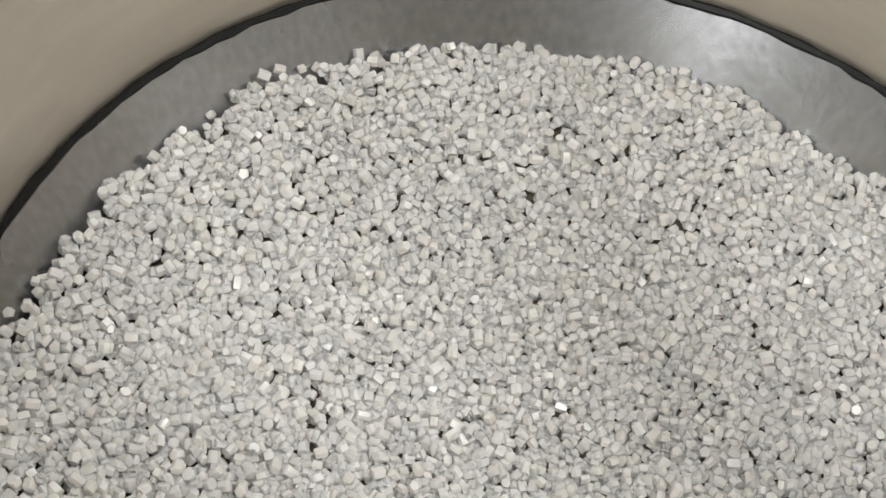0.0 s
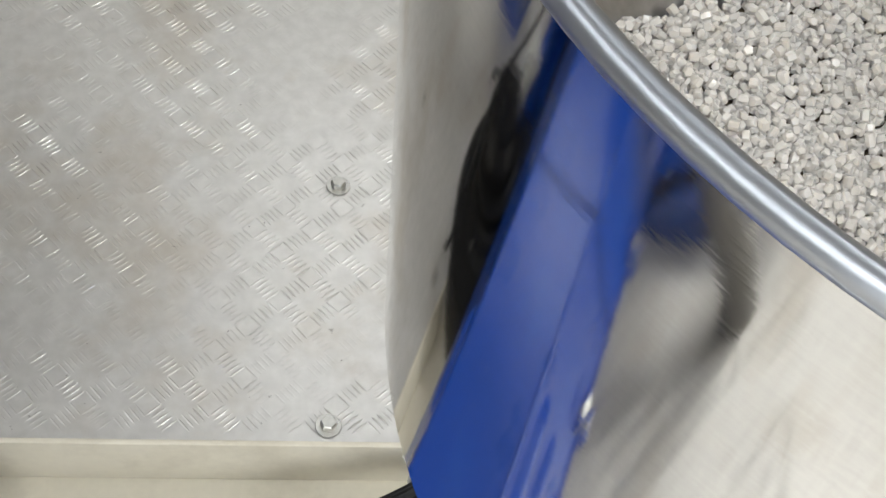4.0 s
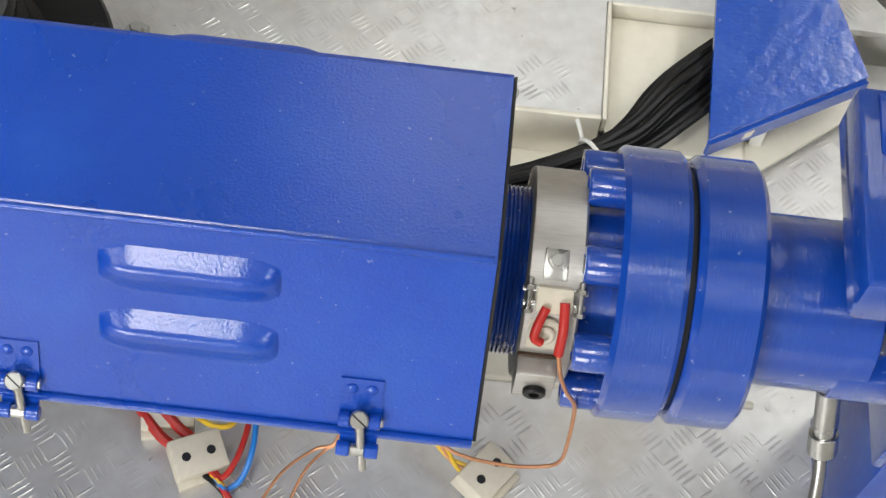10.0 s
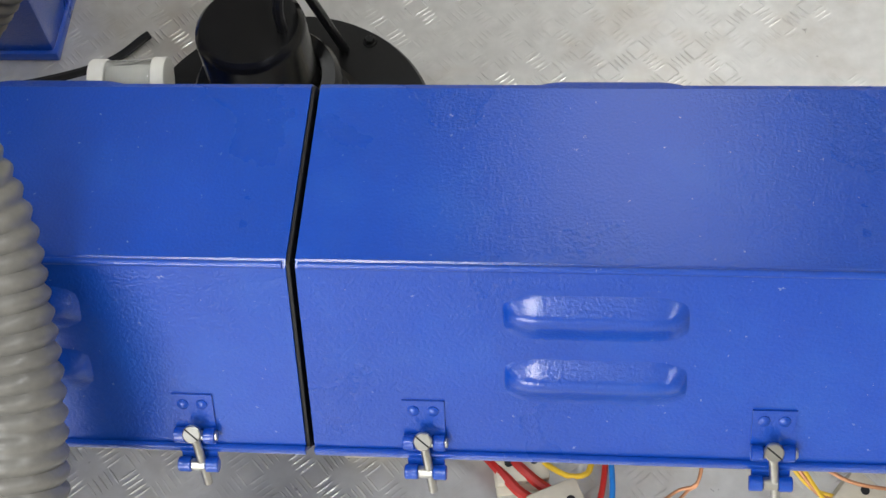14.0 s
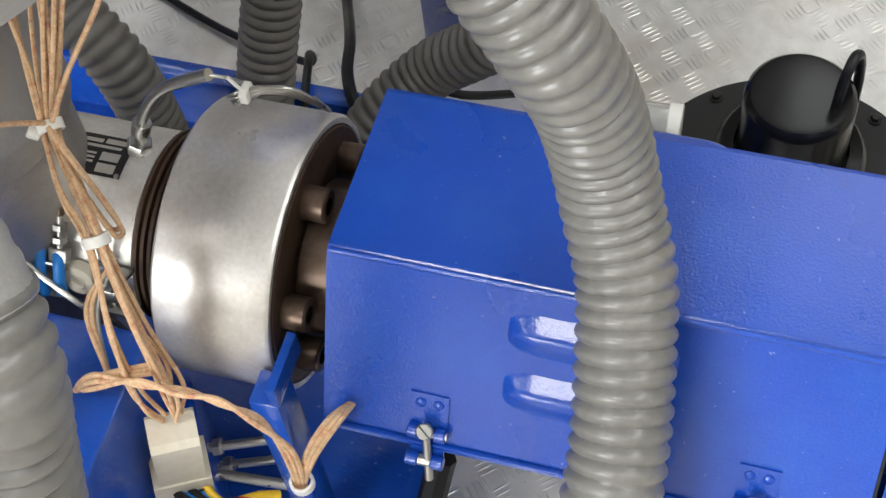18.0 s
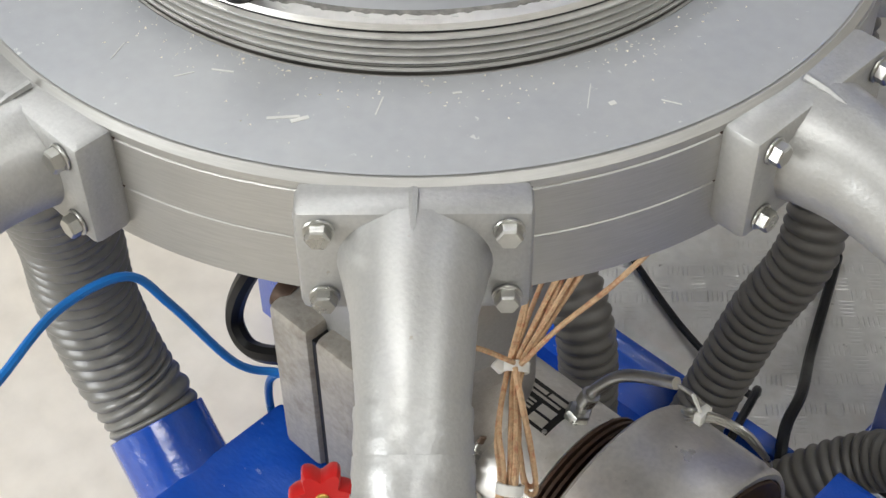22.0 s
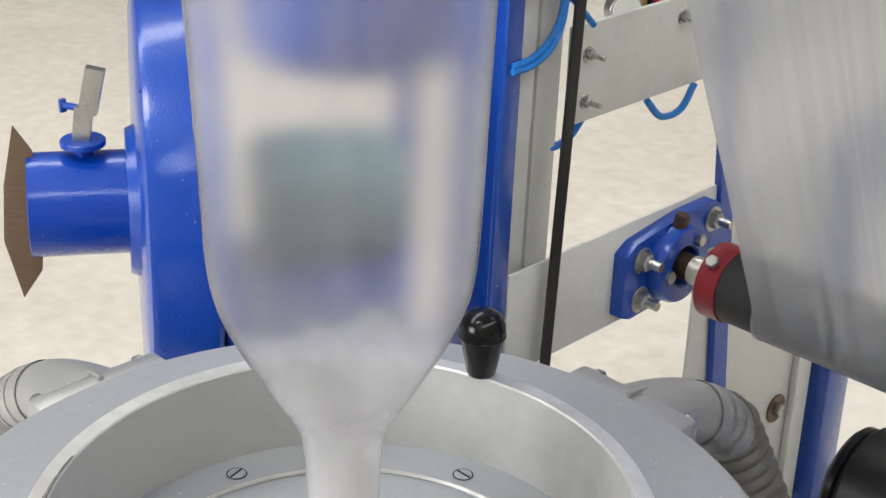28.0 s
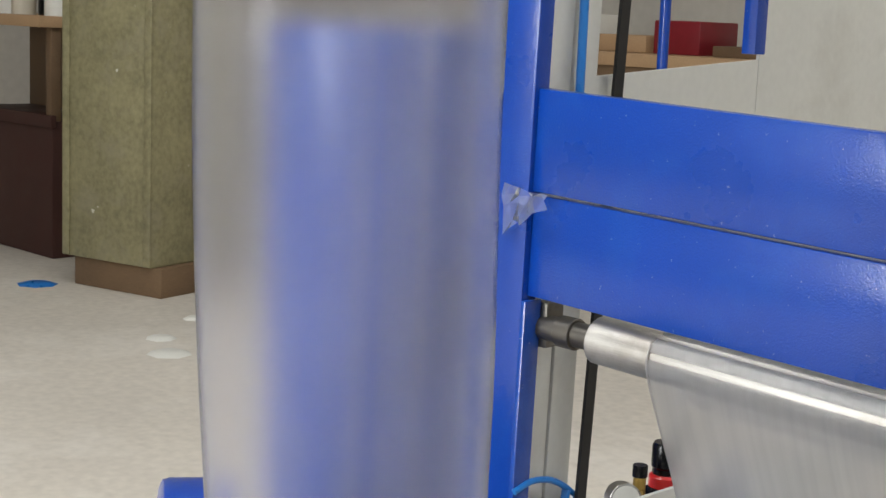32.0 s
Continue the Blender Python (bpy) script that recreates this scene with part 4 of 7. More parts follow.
for dg, ww in ((126.5, 0.0195), (133.5, 0.0185)):
    tangent_box(1.2175, dg, 0.0690, ww, 0.0016, 0.0012, 0.0004, ZINC, "bridge_strip", 0.004)
tangent_box(1.2175, 131, 0.068, 0.0115, 0.0085, 0.0085, 0.003, CERAM, "ceramic_cap")
for sx in (-0.0155, 0.0155):
    a0, a1 = on_band(1.2175 + sx, 121, 0.0748), on_band(1.2175 + sx, 138, 0.0748)
    part("stud", rod(nb(), a0, a1, 0.0019, 12), ZINC, bh)
    for dg in (124.5, 135.5):
        q = on_band(1.2175 + sx, dg, 0.0748)
        part("stud_nut", hexa(nb(), q, (a1 - a0), 0.0036, 0.0028), ZINC, bh)
p2, n2 = on_band(1.2150, 150, 0.0680), out_band(150)
part("ceramic_button", lathe(nb(), [(0, 0), (0.0105, 0), (0.0105, 0.0016), (0.0095, 0.0024), (0.0062, 0.0024), (0.0060, 0.0045), (0.0048, 0.0055), (0.0026, 0.0055), (0.0026, 0.003), (0, 0.003)], along(p2, p2 + n2), 32), CERAM, bh)
part("button_plate", curved_plate(1.2045, 1.2255, 143, 160, 0.0680, 6, 0.0010), CERAM, bh)
part("red_sleeve", sweep(nb(), smooth_path([on_band(1.2130, 134, 0.0775), on_band(1.2095, 141, 0.0795), on_band(1.2080, 148, 0.0790), on_band(1.2125, 151.5, 0.0770)], 6), 0.0029, 12), RED, bh)
part("red_sleeve", sweep(nb(), smooth_path([on_band(1.2235, 131, 0.0775), on_band(1.2245, 143, 0.0800), on_band(1.2240, 156, 0.0785)], 6), 0.0031, 12), RED, bh)
part("copper_lead", sweep(nb(), smooth_path([on_band(1.2240, 155, 0.0785), on_band(1.2275, 168, 0.0790), on_band(1.2340, 182, 0.0800), on_band(1.2420, 196, 0.0840), (1.2440, 0.322, 0.215), (1.2435, 0.322, 0.185), (1.236, 0.322, 0.172), (1.21, 0.318, 0.175), (1.175, 0.318, 0.185), (1.15, 0.33, 0.19)], 8), 0.0014, 8), COPPER, bh)
tangent_box(1.2130, 178, 0.0665, 0.0125, 0.0150, 0.0150, 0.0015, STEEL, "clamp_block")
tangent_box(1.2130, 167, 0.0675, 0.0125, 0.0030, 0.0030, 0.001, RUST, "weld_bead")
p3, n3 = on_band(1.2140, 181, 0.0810), out_band(181)
part("clamp_screw", lathe(nb(), [(0, 0.0), (0.0072, 0), (0.0072, 0.0034), (0.0062, 0.0042), (0.0034, 0.0042), (0.0034, 0.001), (0, 0.001)], along(p3, p3 + n3), 20), BLACKM, bh)

# ---------------------------------------------------------------- cable bundle behind the barrel
rnd = random.Random(21)
cb = thing("cable_bundle", (1.2, 0.62, -0.05), "bundle of black sheathed cables tied with white nylon", "cable bundle")
for k in range(20):
    a, rr_ = rnd.uniform(0, 6.28), math.sqrt(rnd.random())
    dn, dz = rr_ * math.cos(a), rr_ * math.sin(a)
    sp = rnd.uniform(-1, 1)
    pts = [(0.95, 0.545 + dn * 0.010, -0.045 + dz * 0.010), (1.08, 0.600 + dn * 0.012, -0.020 + dz * 0.010), (1.185, 0.645 + dn * 0.013 - sp * 0.003, -0.005 + dz * 0.014), (1.225, 0.659 + dn * 0.015, -0.002 + dz * 0.018), (1.272, 0.683 + dn * 0.016, 0.000 + dz * 0.020),
           (1.312 - dn * 0.010, 0.709 + dn * 0.020 + sp * 0.005, 0.004 + dz * 0.018), (1.345 - dn * 0.018, 0.747 + dn * 0.024 + sp * 0.005, 0.008 + dz * 0.016), (1.380 - dn * 0.018, 0.790 + dn * 0.026, 0.004 + dz * 0.012), (1.45, 0.87 + dn * 0.03, 0.010 + dz * 0.006), (1.53, 0.97 + dn * 0.03, 0.012 + dz * 0.004)]
    part("cable", sweep(nb(), smooth_path(pts, 7), 0.0045, 8), CABLE, cb)
for k in range(3):
    lp = smooth_path([(1.05, 0.55 + 0.008 * k, -0.03), (1.17, 0.606 + 0.010 * k, 0.004), (1.225, 0.624 + 0.008 * k, 0.010), (1.246, 0.642 + 0.004 * k, 0.014), (1.230, 0.654, 0.020), (1.17, 0.632, 0.014), (1.05, 0.58, -0.02)], 8)
    part("cable", sweep(nb(), lp, 0.0045, 8), CABLE, cb)
bm = nb()
tie = [Vector((1.276 + 0.0135 * math.cos(a), 0.681 - 0.021 * math.cos(a), 0.000 + 0.026 * math.sin(a))) for a in [2 * math.pi * k / 28 for k in range(29)]]
sweep(bm, tie, 0.0022, 6)
part("cable_tie", bm, WHITEP, cb, "white nylon tie")
part("tie_tail", sweep(nb(), smooth_path([(1.264, 0.702, 0.012), (1.260, 0.707, 0.022), (1.257, 0.710, 0.028)], 5), 0.002, 6), WHITEP, cb)

# ---------------------------------------------------------------- blowers behind the guard
def blower(x, y, z):
    t = thing("cooling_blower", (x, y, 0.0), "black cooling blower with a vertical motor on a round housing", "blower", "cooling blowers")
    m = pose(x, y, z)
    top = 0.136
    part("housing", lathe(nb(), [(0, -0.10), (0.122, -0.10), (0.124, -0.098), (0.124, -0.005), (0.121, 0.0), (0.0, 0.0)], m, 64), BLACKM, t)
    part("cover_ring", lathe(nb(), [(0.05, 0.0), (0.074, 0.0), (0.074, 0.006), (0.066, 0.012), (0.062, 0.030), (0.055, 0.036), (0.045, 0.036)], m, 48), BLACKM, t)
    part("motor_foot", lathe(nb(), [(0.044, 0.050), (0.057, 0.052), (0.058, 0.055), (0.058, 0.062), (0.054, 0.068), (0.044, 0.070)], m, 48), BLACK, t)
    part("motor", lathe(nb(), [(0.0415, 0.0), (0.0415, top - 0.010), (0.0405, top - 0.005), (0.037, top - 0.0015), (0.033, top - 0.001), (0.0, top)], m, 48), BLACK, t)
    for k in range(10):
        a = radians(20 + 36 * k)
        bolt(t, (x + 0.112 * math.cos(a), y + 0.112 * math.sin(a), z), (0, 0, 1), 0.004, 0.003, BLACKM, 0.006, "screw")
    for a in (10, 130, 250):
        a = radians(a)
        bolt(t, (x + 0.068 * math.cos(a), y + 0.068 * math.sin(a), z + 0.006), (0, 0, 1), 0.0045, 0.005, ZINC, 0, "screw")
    q = z + top
    part("lead", sweep(nb(), smooth_path([(x + 0.026, y - 0.005, q - 0.004), (x + 0.027, y - 0.005, q + 0.022), (x + 0.031, y + 0.008, q + 0.036), (x + 0.036, y + 0.022, q + 0.022), (x + 0.04, y + 0.05, q - 0.05), (x + 0.045, y + 0.14, 0.02), (x + 0.05, y + 0.16, 0.006)], 6), 0.004, 10), CABLE, t)
    for a in (45, 135, 225, 315):
        a = radians(a)
        part("foot", rod(nb(), (x + 0.09 * math.cos(a), y + 0.09 * math.sin(a), -0.06), (x + 0.09 * math.cos(a), y + 0.09 * math.sin(a), z - 0.099), 0.012, 14), RUBBER, t)
    return t


blower(0.750, 0.620, 0.150)
dc = thing("capacitor", (0.63, 0.64, 0.15), "clear-sleeved grey capacitor with white end caps", "capacitor")
part("sleeve", lathe(nb(), tube_prof(0.0158, 0.0165, 0, 0.0385, 0.0002), along((0.6125, 0.640, 0.19), (0.652, 0.642, 0.19)), 32, True), CLEARP, dc, "clear plastic sleeve")
part("can", rod(nb(), (0.613, 0.640, 0.19), (0.651, 0.642, 0.19), 0.0120, 28), GREYWHITE, dc)
part("cap", rod(nb(), (0.651, 0.642, 0.19), (0.662, 0.6425, 0.19), 0.0178, 28), WHITEP, dc)
part("cap", rod(nb(), (0.600, 0.6395, 0.19), (0.613, 0.640, 0.19), 0.0178, 28), WHITEP, dc)
part("bracket", box(nb(), 0.634, 0.648, 0.632, 0.650, 0.1495, 0.176, 0.001), BLACKM, dc)

# ---------------------------------------------------------------- wiring below the guards
def wire(name, pts, r, material, label, cat="wire", group="", n=8):
    return solo(name, sweep(nb(), smooth_path(pts, n), r, 8), material, label, cat, group)


def terminal(x, y, z, rz, label):
    t = thing("terminal_block", (x, y, z), label, "terminal block", "terminal blocks")
    m = pose(x, y, z, 12, 6, rz)
    part("body", box(nb(), -0.021, 0.021, -0.016, 0.016, 0, 0.024, 0.002, m), CERAM, t)
    for sx in (-0.01, 0.01):
        part("screw_hole", lathe(nb(), [(0, 0.0245), (0.0036, 0.0245), (0.0036, 0.0235), (0, 0.0235)], m @ pose(sx, 0, 0), 14), DARK, t)
    part("step", box(nb(), -0.021, 0.021, -0.022, -0.0155, 0.002, 0.013, 0.001, m), CERAM, t)
    return t


terminal(0.975, 0.362, 0.001, 28, "cream ceramic terminal block lying on the deck with red leads")
terminal(0.945, 0.398, 0.001, 12, "second cream ceramic terminal block lying under the guard")
terminal(1.200, 0.372, 0.001, 55, "cream ceramic terminal block with round holes on the deck")
terminal(0.822, 0.425, 0.001, 5, "cream ceramic terminal block below the gap of the guards")
for k in range(2):
    wire("red_sleeve", [(0.915 + 0.012 * k, 0.405, 0.020), (0.930 + 0.014 * k, 0.388 + 0.004 * k, 0.022), (0.946 + 0.014 * k, 0.372 + 0.008 * k, 0.018), (0.957 + 0.014 * k, 0.366 + 0.008 * k, 0.014)], 0.0046, RED, "thick red sleeve on a lead into the terminal block", "sleeve", "red sleeves")
    wire("braided_lead", [(0.880 + 0.01 * k, 0.430, 0.03), (0.900 + 0.012 * k, 0.415, 0.026), (0.918 + 0.012 * k, 0.402, 0.020)], 0.0028, BRAID, "frayed braided lead under the guard", "wire", "braided leads")
for c, lbl, pts in ((YELLOW, "yellow wire", [(0.965, 0.395, 0.02), (0.985, 0.383, 0.024), (1.000, 0.386, 0.022), (1.004, 0.400, 0.02)]),
                    (RED, "red wire", [(0.990, 0.352, 0.012), (1.000, 0.345, 0.014), (1.010, 0.362, 0.022), (1.014, 0.392, 0.026), (1.010, 0.42, 0.02)]),
                    (BLUEW, "blue wire", [(1.000, 0.335, 0.006), (1.014, 0.345, 0.014), (1.020, 0.368, 0.022), (1.018, 0.400, 0.024), (1.012, 0.43, 0.02)]),
                    (BLACK, "black wire", [(0.985, 0.346, 0.012), (0.997, 0.338, 0.012), (1.004, 0.330, 0.008), (0.998, 0.318, 0.005)])):
    wire("lead_wire", pts, 0.0024, c, lbl + " curving out of the terminal block", "wire", "lead wires")
for k in range(4):
    wire("lead_end", [(0.988 + 0.003 * k, 0.350 - 0.003 * k, 0.013), (0.999 + 0.003 * k, 0.340 - 0.004 * k, 0.013), (1.008 + 0.002 * k, 0.326 - 0.003 * k, 0.008)], 0.0026, (RED, YELLOW, BLUEW, RED)[k], "short sleeved wire end at the terminal block", "wire", "wire ends")
for k in range(2):
    wire("thermocouple_wire", [(1.025 + 0.022 * k, 0.318 - 0.01 * k, 0.006), (1.045 + 0.016 * k, 0.352, 0.02), (1.068 + 0.008 * k, 0.370, 0.03), (1.085, 0.376, 0.04), (1.09, 0.41, 0.06)], 0.0013, COPPER, "thin copper-coloured thermocouple wire", "wire", "thermocouple wires")
for k, c in enumerate((YELLOW, COPPER, YELLOW)):
    wire("thermocouple_wire", [(1.135 + 0.006 * k, 0.42, 0.05), (1.156 + 0.004 * k, 0.395, 0.03), (1.172 + 0.004 * k, 0.380 - 0.004 * k, 0.022), (1.188, 0.374 - 0.003 * k, 0.022)], 0.0017, c, "yellow and copper thermocouple wire", "wire", "thermocouple wires")

# ---------------------------------------------------------------- die head end of the barrel
dh = thing("die_adapter", (0.40, BY, AZ), "brushed steel clamp ring and oily bolted flange on the barrel end", "die adapter")
part("clamp_ring", turned([(0.06, 0.362), (0.096, 0.362), (0.0995, 0.365), (0.0995, 0.4435), (0.0975, 0.4465), (0.0935, 0.4465), (0.0930, 0.4425), (0.06, 0.4425)], 96), HEATSTEEL, dh)
part("inner_flange", turned(tube_prof(0.04, 0.0922, 0.4426, 0.4478, 0.001)), RUST, dh, "rust-brown oily flange")
part("hub", turned(disc_prof(0.055, 0.4478, 0.50, 0.002)), OILSTEEL, dh)
for k in (30, 92, 156, 205, 262, 325):
    a = radians(k)
    y, z = BY + 0.0695 * math.cos(a), AZ + 0.0695 * math.sin(a)
    lm = along((0.4476, y, z), (0.60, y, z))
    cs = part("cap_screw", lathe(nb(), [(0, 0), (0.0118, 0), (0.0121, 0.0006), (0.0121, 0.0158), (0.0108, 0.0174), (0.0069, 0.0174), (0.0064, 0.0168)], lm, 28), OILSTEEL, dh)
    sk = nb()
    ring_ = [[sk.verts.new(lm @ Vector((0.0064 * math.cos(q * math.pi / 3), 0.0064 * math.sin(q * math.pi / 3), h))) for q in range(6)] for h in (0.0170, 0.0095)]
    for q in range(6):
        sk.faces.new((ring_[0][q], ring_[0][(q + 1) % 6], ring_[1][(q + 1) % 6], ring_[1][q]))
    sk.faces.new(ring_[1])
    part("hex_socket", sk, DARK, cs, "dark hexagon socket", smooth=False)
gp = [(0.05, 0.335)]
for k in range(5):
    gp += [(0.070, 0.336 + k * 0.0052), (0.070, 0.3385 + k * 0.0052), (0.064, 0.339 + k * 0.0052), (0.064, 0.341 + k * 0.0052)]
part("grooved_collar", turned(gp + [(0.05, 0.362)]), RUST, dh, "dark grooved collar")

db = thing("die_band_heater", (0.27, BY, AZ), "brushed steel band heater with riveted black name plate", "band heater")
part("band", turned([(0.04, 0.215), (0.0655, 0.215), (0.067, 0.2165), (0.067, 0.3335), (0.0655, 0.335), (0.04, 0.335)], 96), HEATSTEEL, db)


PD = -12
npl = part("name_plate", curved_plate(0.2505, 0.3145, 82 + PD, 112 + PD, 0.0671), PLATE_BK, db, "black name plate with light lettering bars")
for x0, x1, a0, a1 in ((0.300, 0.314, 104, 110), (0.300, 0.314, 96, 102), (0.276, 0.296, 86, 89), (0.276, 0.312, 91, 93), (0.262, 0.272, 86, 90), (0.278, 0.296, 97, 98.5), (0.278, 0.296, 100, 101.5), (0.278, 0.296, 103, 104.5), (0.298, 0.314, 85, 89)):
    part("lettering_bar", curved_plate(x0 - 0.005, x1 - 0.005, a0 + PD, a1 + PD, 0.0678, 3, 0.0002), PLATE_LT, npl)
for x, a in ((0.253, 98.5), (0.312, 98.5), (0.253, 71.5), (0.312, 71.5)):
    p = on_band(x, a, 0.0677)
    part("rivet", lathe(nb(), [(0.002, 0), (0.0016, 0.0008), (0, 0.001)], along(p, p + out_band(a)), 10), ZINC, npl)
for x, d0, d1 in ((0.315, 150, 180), (0.262, 150, 176)):
    part("clamp_bracket", curved_plate(x, x + 0.022, d0, d1, 0.0675, 6, 0.0014), ZINC, db, "zinc clamp bracket")
    for d in (d0 + 2, d1 - 2):
        n, p = out_band(d), on_band(x + 0.011, d, 0.0685)
        part("clamp_lug", box(nb(), -0.011, 0.011, -0.0012, 0.0012, 0, 0.013, 0.0006, along(p, p + n)), ZINC, db)
for x, d0, d1 in ((0.285, 126, 160), (0.318, 140, 186)):
    a, b = on_band(x, d0, 0.0795), on_band(x, d1, 0.0795)
    part("clamp_bolt", rod(nb(), a, b, 0.0027, 12), ZINC, db)
    part("bolt_tip", rod(nb(), a, a + (a - b).normalized() * 0.006, 0.0031, 12), OILSTEEL, db, "rusty bolt tip")
    for f in (0.14, 0.34):
        part("clamp_nut", hexa(nb(), a.lerp(b, f), b - a, 0.0056, 0.0046), ZINC, db)
    part("pivot_block", box(nb(), -0.007, 0.007, -0.004, 0.004, -0.005, 0.005, 0.0012, along(a.lerp(b, 0.62), b)), ZINC, db)
n, p = out_band(163), on_band(0.296, 163, 0.067)
part("ceramic_terminal", lathe(nb(), [(0.0125, 0), (0.0125, 0.007), (0.0115, 0.0085), (0.006, 0.0090), (0.0045, 0.0075), (0, 0.0075)], along(p, p + n), 28), CERAM, db, "cream ceramic terminal disc")
for x, d0, d1 in ((0.272, 148, 174), (0.286, 150, 170)):
    way = [on_band(x - 0.004, d0 - 4, 0.074), on_band(x, d0, 0.080), on_band(x, (d0 + d1) / 2, 0.082), on_band(x - 0.002, d1, 0.079)]
    part("lead_sleeve", sweep(nb(), smooth_path(way, 5), 0.0042, 12), BLUEW, db, "dark blue insulating sleeve")
part("lead", sweep(nb(), smooth_path([on_band(0.252, 140, 0.078), on_band(0.262, 150, 0.086), on_band(0.300, 168, 0.088), on_band(0.318, 186, 0.082), (0.325, 0.332, 0.238)], 6), 0.0022, 8), ZINC, db, "grey braided lead")

# pressure line stub: nut, bent pipe, and coiled capillary
pp_ = thing("bent_pipe", (0.335, 0.43, 0.335), "bent steel pipe stub with a hexagon nut", "pipe")
part("pipe", sweep(nb(), smooth_path([(0.318, 0.425, 0.345), (0.325, 0.429, 0.375), (0.336, 0.430, 0.397), (0.347, 0.430, 0.413), (0.362, 0.430, 0.426), (0.390, 0.430, 0.443)], 8), 0.0042, 14), ZINC, pp_)
part("nut", hexa(nb(), (0.3175, 0.424, 0.346), (0.25, 0.12, 1), 0.0095, 0.012), ZINC, pp_)
part("collar", rod(nb(), (0.3225, 0.427, 0.366), (0.326, 0.429, 0.377), 0.0068, 14), ZINC, pp_)
cp = thing("capillary_coil", (0.40, 0.45, 0.36), "coiled grey capillary wire tied with white nylon", "wire coil")
for k in range(3):
    dr = 0.003 * k
    part("wire", sweep(nb(), smooth_path([(0.388, 0.430, 0.442), (0.402, 0.436, 0.434), (0.414 - dr, 0.442, 0.418), (0.404 - dr, 0.448, 0.400 + dr), (0.398 - dr, 0.440, 0.402 + dr), (0.402, 0.432, 0.414 + dr), (0.418, 0.436, 0.424 + dr), (0.434 + dr, 0.442, 0.420 + dr), (0.446 + dr, 0.450, 0.404), (0.446, 0.47, 0.37), (0.42, 0.50, 0.34)], 7), 0.0014, 7), ZINC, cp)
part("tie", box(nb(), 0.407, 0.413, 0.428, 0.440, 0.420, 0.430, 0.001), WHITEP, cp)
part("tie_tail", rod(nb(), (0.410, 0.432, 0.428), (0.404, 0.428, 0.446), 0.0013, 8), WHITEP, cp)

# die body under the air ring
CX, CY = 0.215, 0.386
D0 = pose(CX, CY, 0)
die = thing("extrusion_die", (CX, CY, 0.2), "stained steel die body standing under the air ring", "die")
part("lower_body", lathe(nb(), [(0, 0.17), (0.072, 0.17), (0.074, 0.172), (0.074, 0.41), (0.072, 0.412), (0, 0.412)], D0, 64), STEEL, die)
part("upper_body", lathe(nb(), [(0, 0.412), (0.080, 0.412), (0.082, 0.415), (0.082, 0.60), (0.079, 0.604), (0.05, 0.605), (0.05, 0.70), (0, 0.70)], D0, 64), STEEL, die)
part("heater_strip", lathe(nb(), tube_prof(0.081, 0.0845, 0.44, 0.57, 0.001), D0, 64), SILVER, die)
cst = thing("cast_heater", (0.21, 0.30, 0.32), "rough cast aluminium heater halves round the die", "cast heater")
part("half", box(nb(), 0.166, 0.2045, 0.284, 0.365, 0.315, 0.462, 0.006), CASTING, cst, "pitted cast half")
part("half", box(nb(), 0.208, 0.262, 0.286, 0.365, 0.312, 0.458, 0.006), CASTING, cst, "pitted cast half")
part("end_plug", rod(nb(), (0.170, 0.305, 0.452), (0.158, 0.303, 0.454), 0.012, 20), RUST, cst)
# dark strip filling the seam between the two cast halves
part("seam_strip", box(nb(), 0.2044, 0.2081, 0.289, 0.36, 0.318, 0.452, 0.0), DARK, cst)

# base frame and air manifold, blue
bf = thing("machine_base", (0.3, 0.45, 0.0), "blue enamelled machine base under the die", "machine base")
part("base_plate", box(nb(), -0.02, 0.515, 0.05, 0.66, 0.02, 0.045, 0.003), BLUE_D, bf)
part("back_rail", box(nb(), -0.10, 0.62, 0.655, 0.675, -0.02, 0.115, 0.003), BLUE_D, bf)
part("right_rail", box(nb(), 0.505, 0.522, 0.05, 0.66, -0.02, 0.06, 0.003), BLUE_D, bf)
part("skirt", box(nb(), -0.02, 0.515, 0.05, 0.66, FLOOR, 0.02, 0.003), BLUE_D, bf)
part("support_bar", slab(nb(), ((0.4625, 0.282, 0.2965), (0.4625, 0.326, 0.2965), (0.4625, 0.326, 0.3195), (0.4625, 0.282, 0.3190)), -0.006), BLUE_D, bf)
part("support_post", box(nb(), 0.440, 0.4615, 0.281, 0.307, 0.045, 0.2962, 0.002), BLUE_D, bf)
for z, y in ((0.115, 0.285), (0.075, 0.26)):
    part("threaded_rod", rod(nb(), (0.375, y, z + 0.02), (0.45, y + 0.012, z + 0.005), 0.0042, 12), ZINC, bf)
    part("rod_nut", hexa(nb(), (0.372, y, z + 0.02), (1, 0.1, -0.1), 0.0085, 0.007), ZINC, bf)

mf = thing("air_manifold", (0.22, 0.18, 0.05), "blue box-shaped air manifold with round ports", "manifold")
part("box", box(nb(), 0.128, 0.36, 0.02, 0.312, 0.045, 0.302, 0.005), BLUE_D, mf)
part("port", rod(nb(), (0.135, 0.225, 0.252), (0.075, 0.235, 0.300), 0.0375, 40), BLUE_D, mf)

# red hand valve with brass body
rv = thing("hand_valve", (0.31, 0.2, 0.40), "red knob hand valve on a brass body with blue tube", "valve")
bm = nb()
vc, vn = Vector((0.3075, 0.2075, 0.480)), Vector((0.72, -0.62, 0.30)).normalized()
m = along(vc, vc + vn)
rings = []
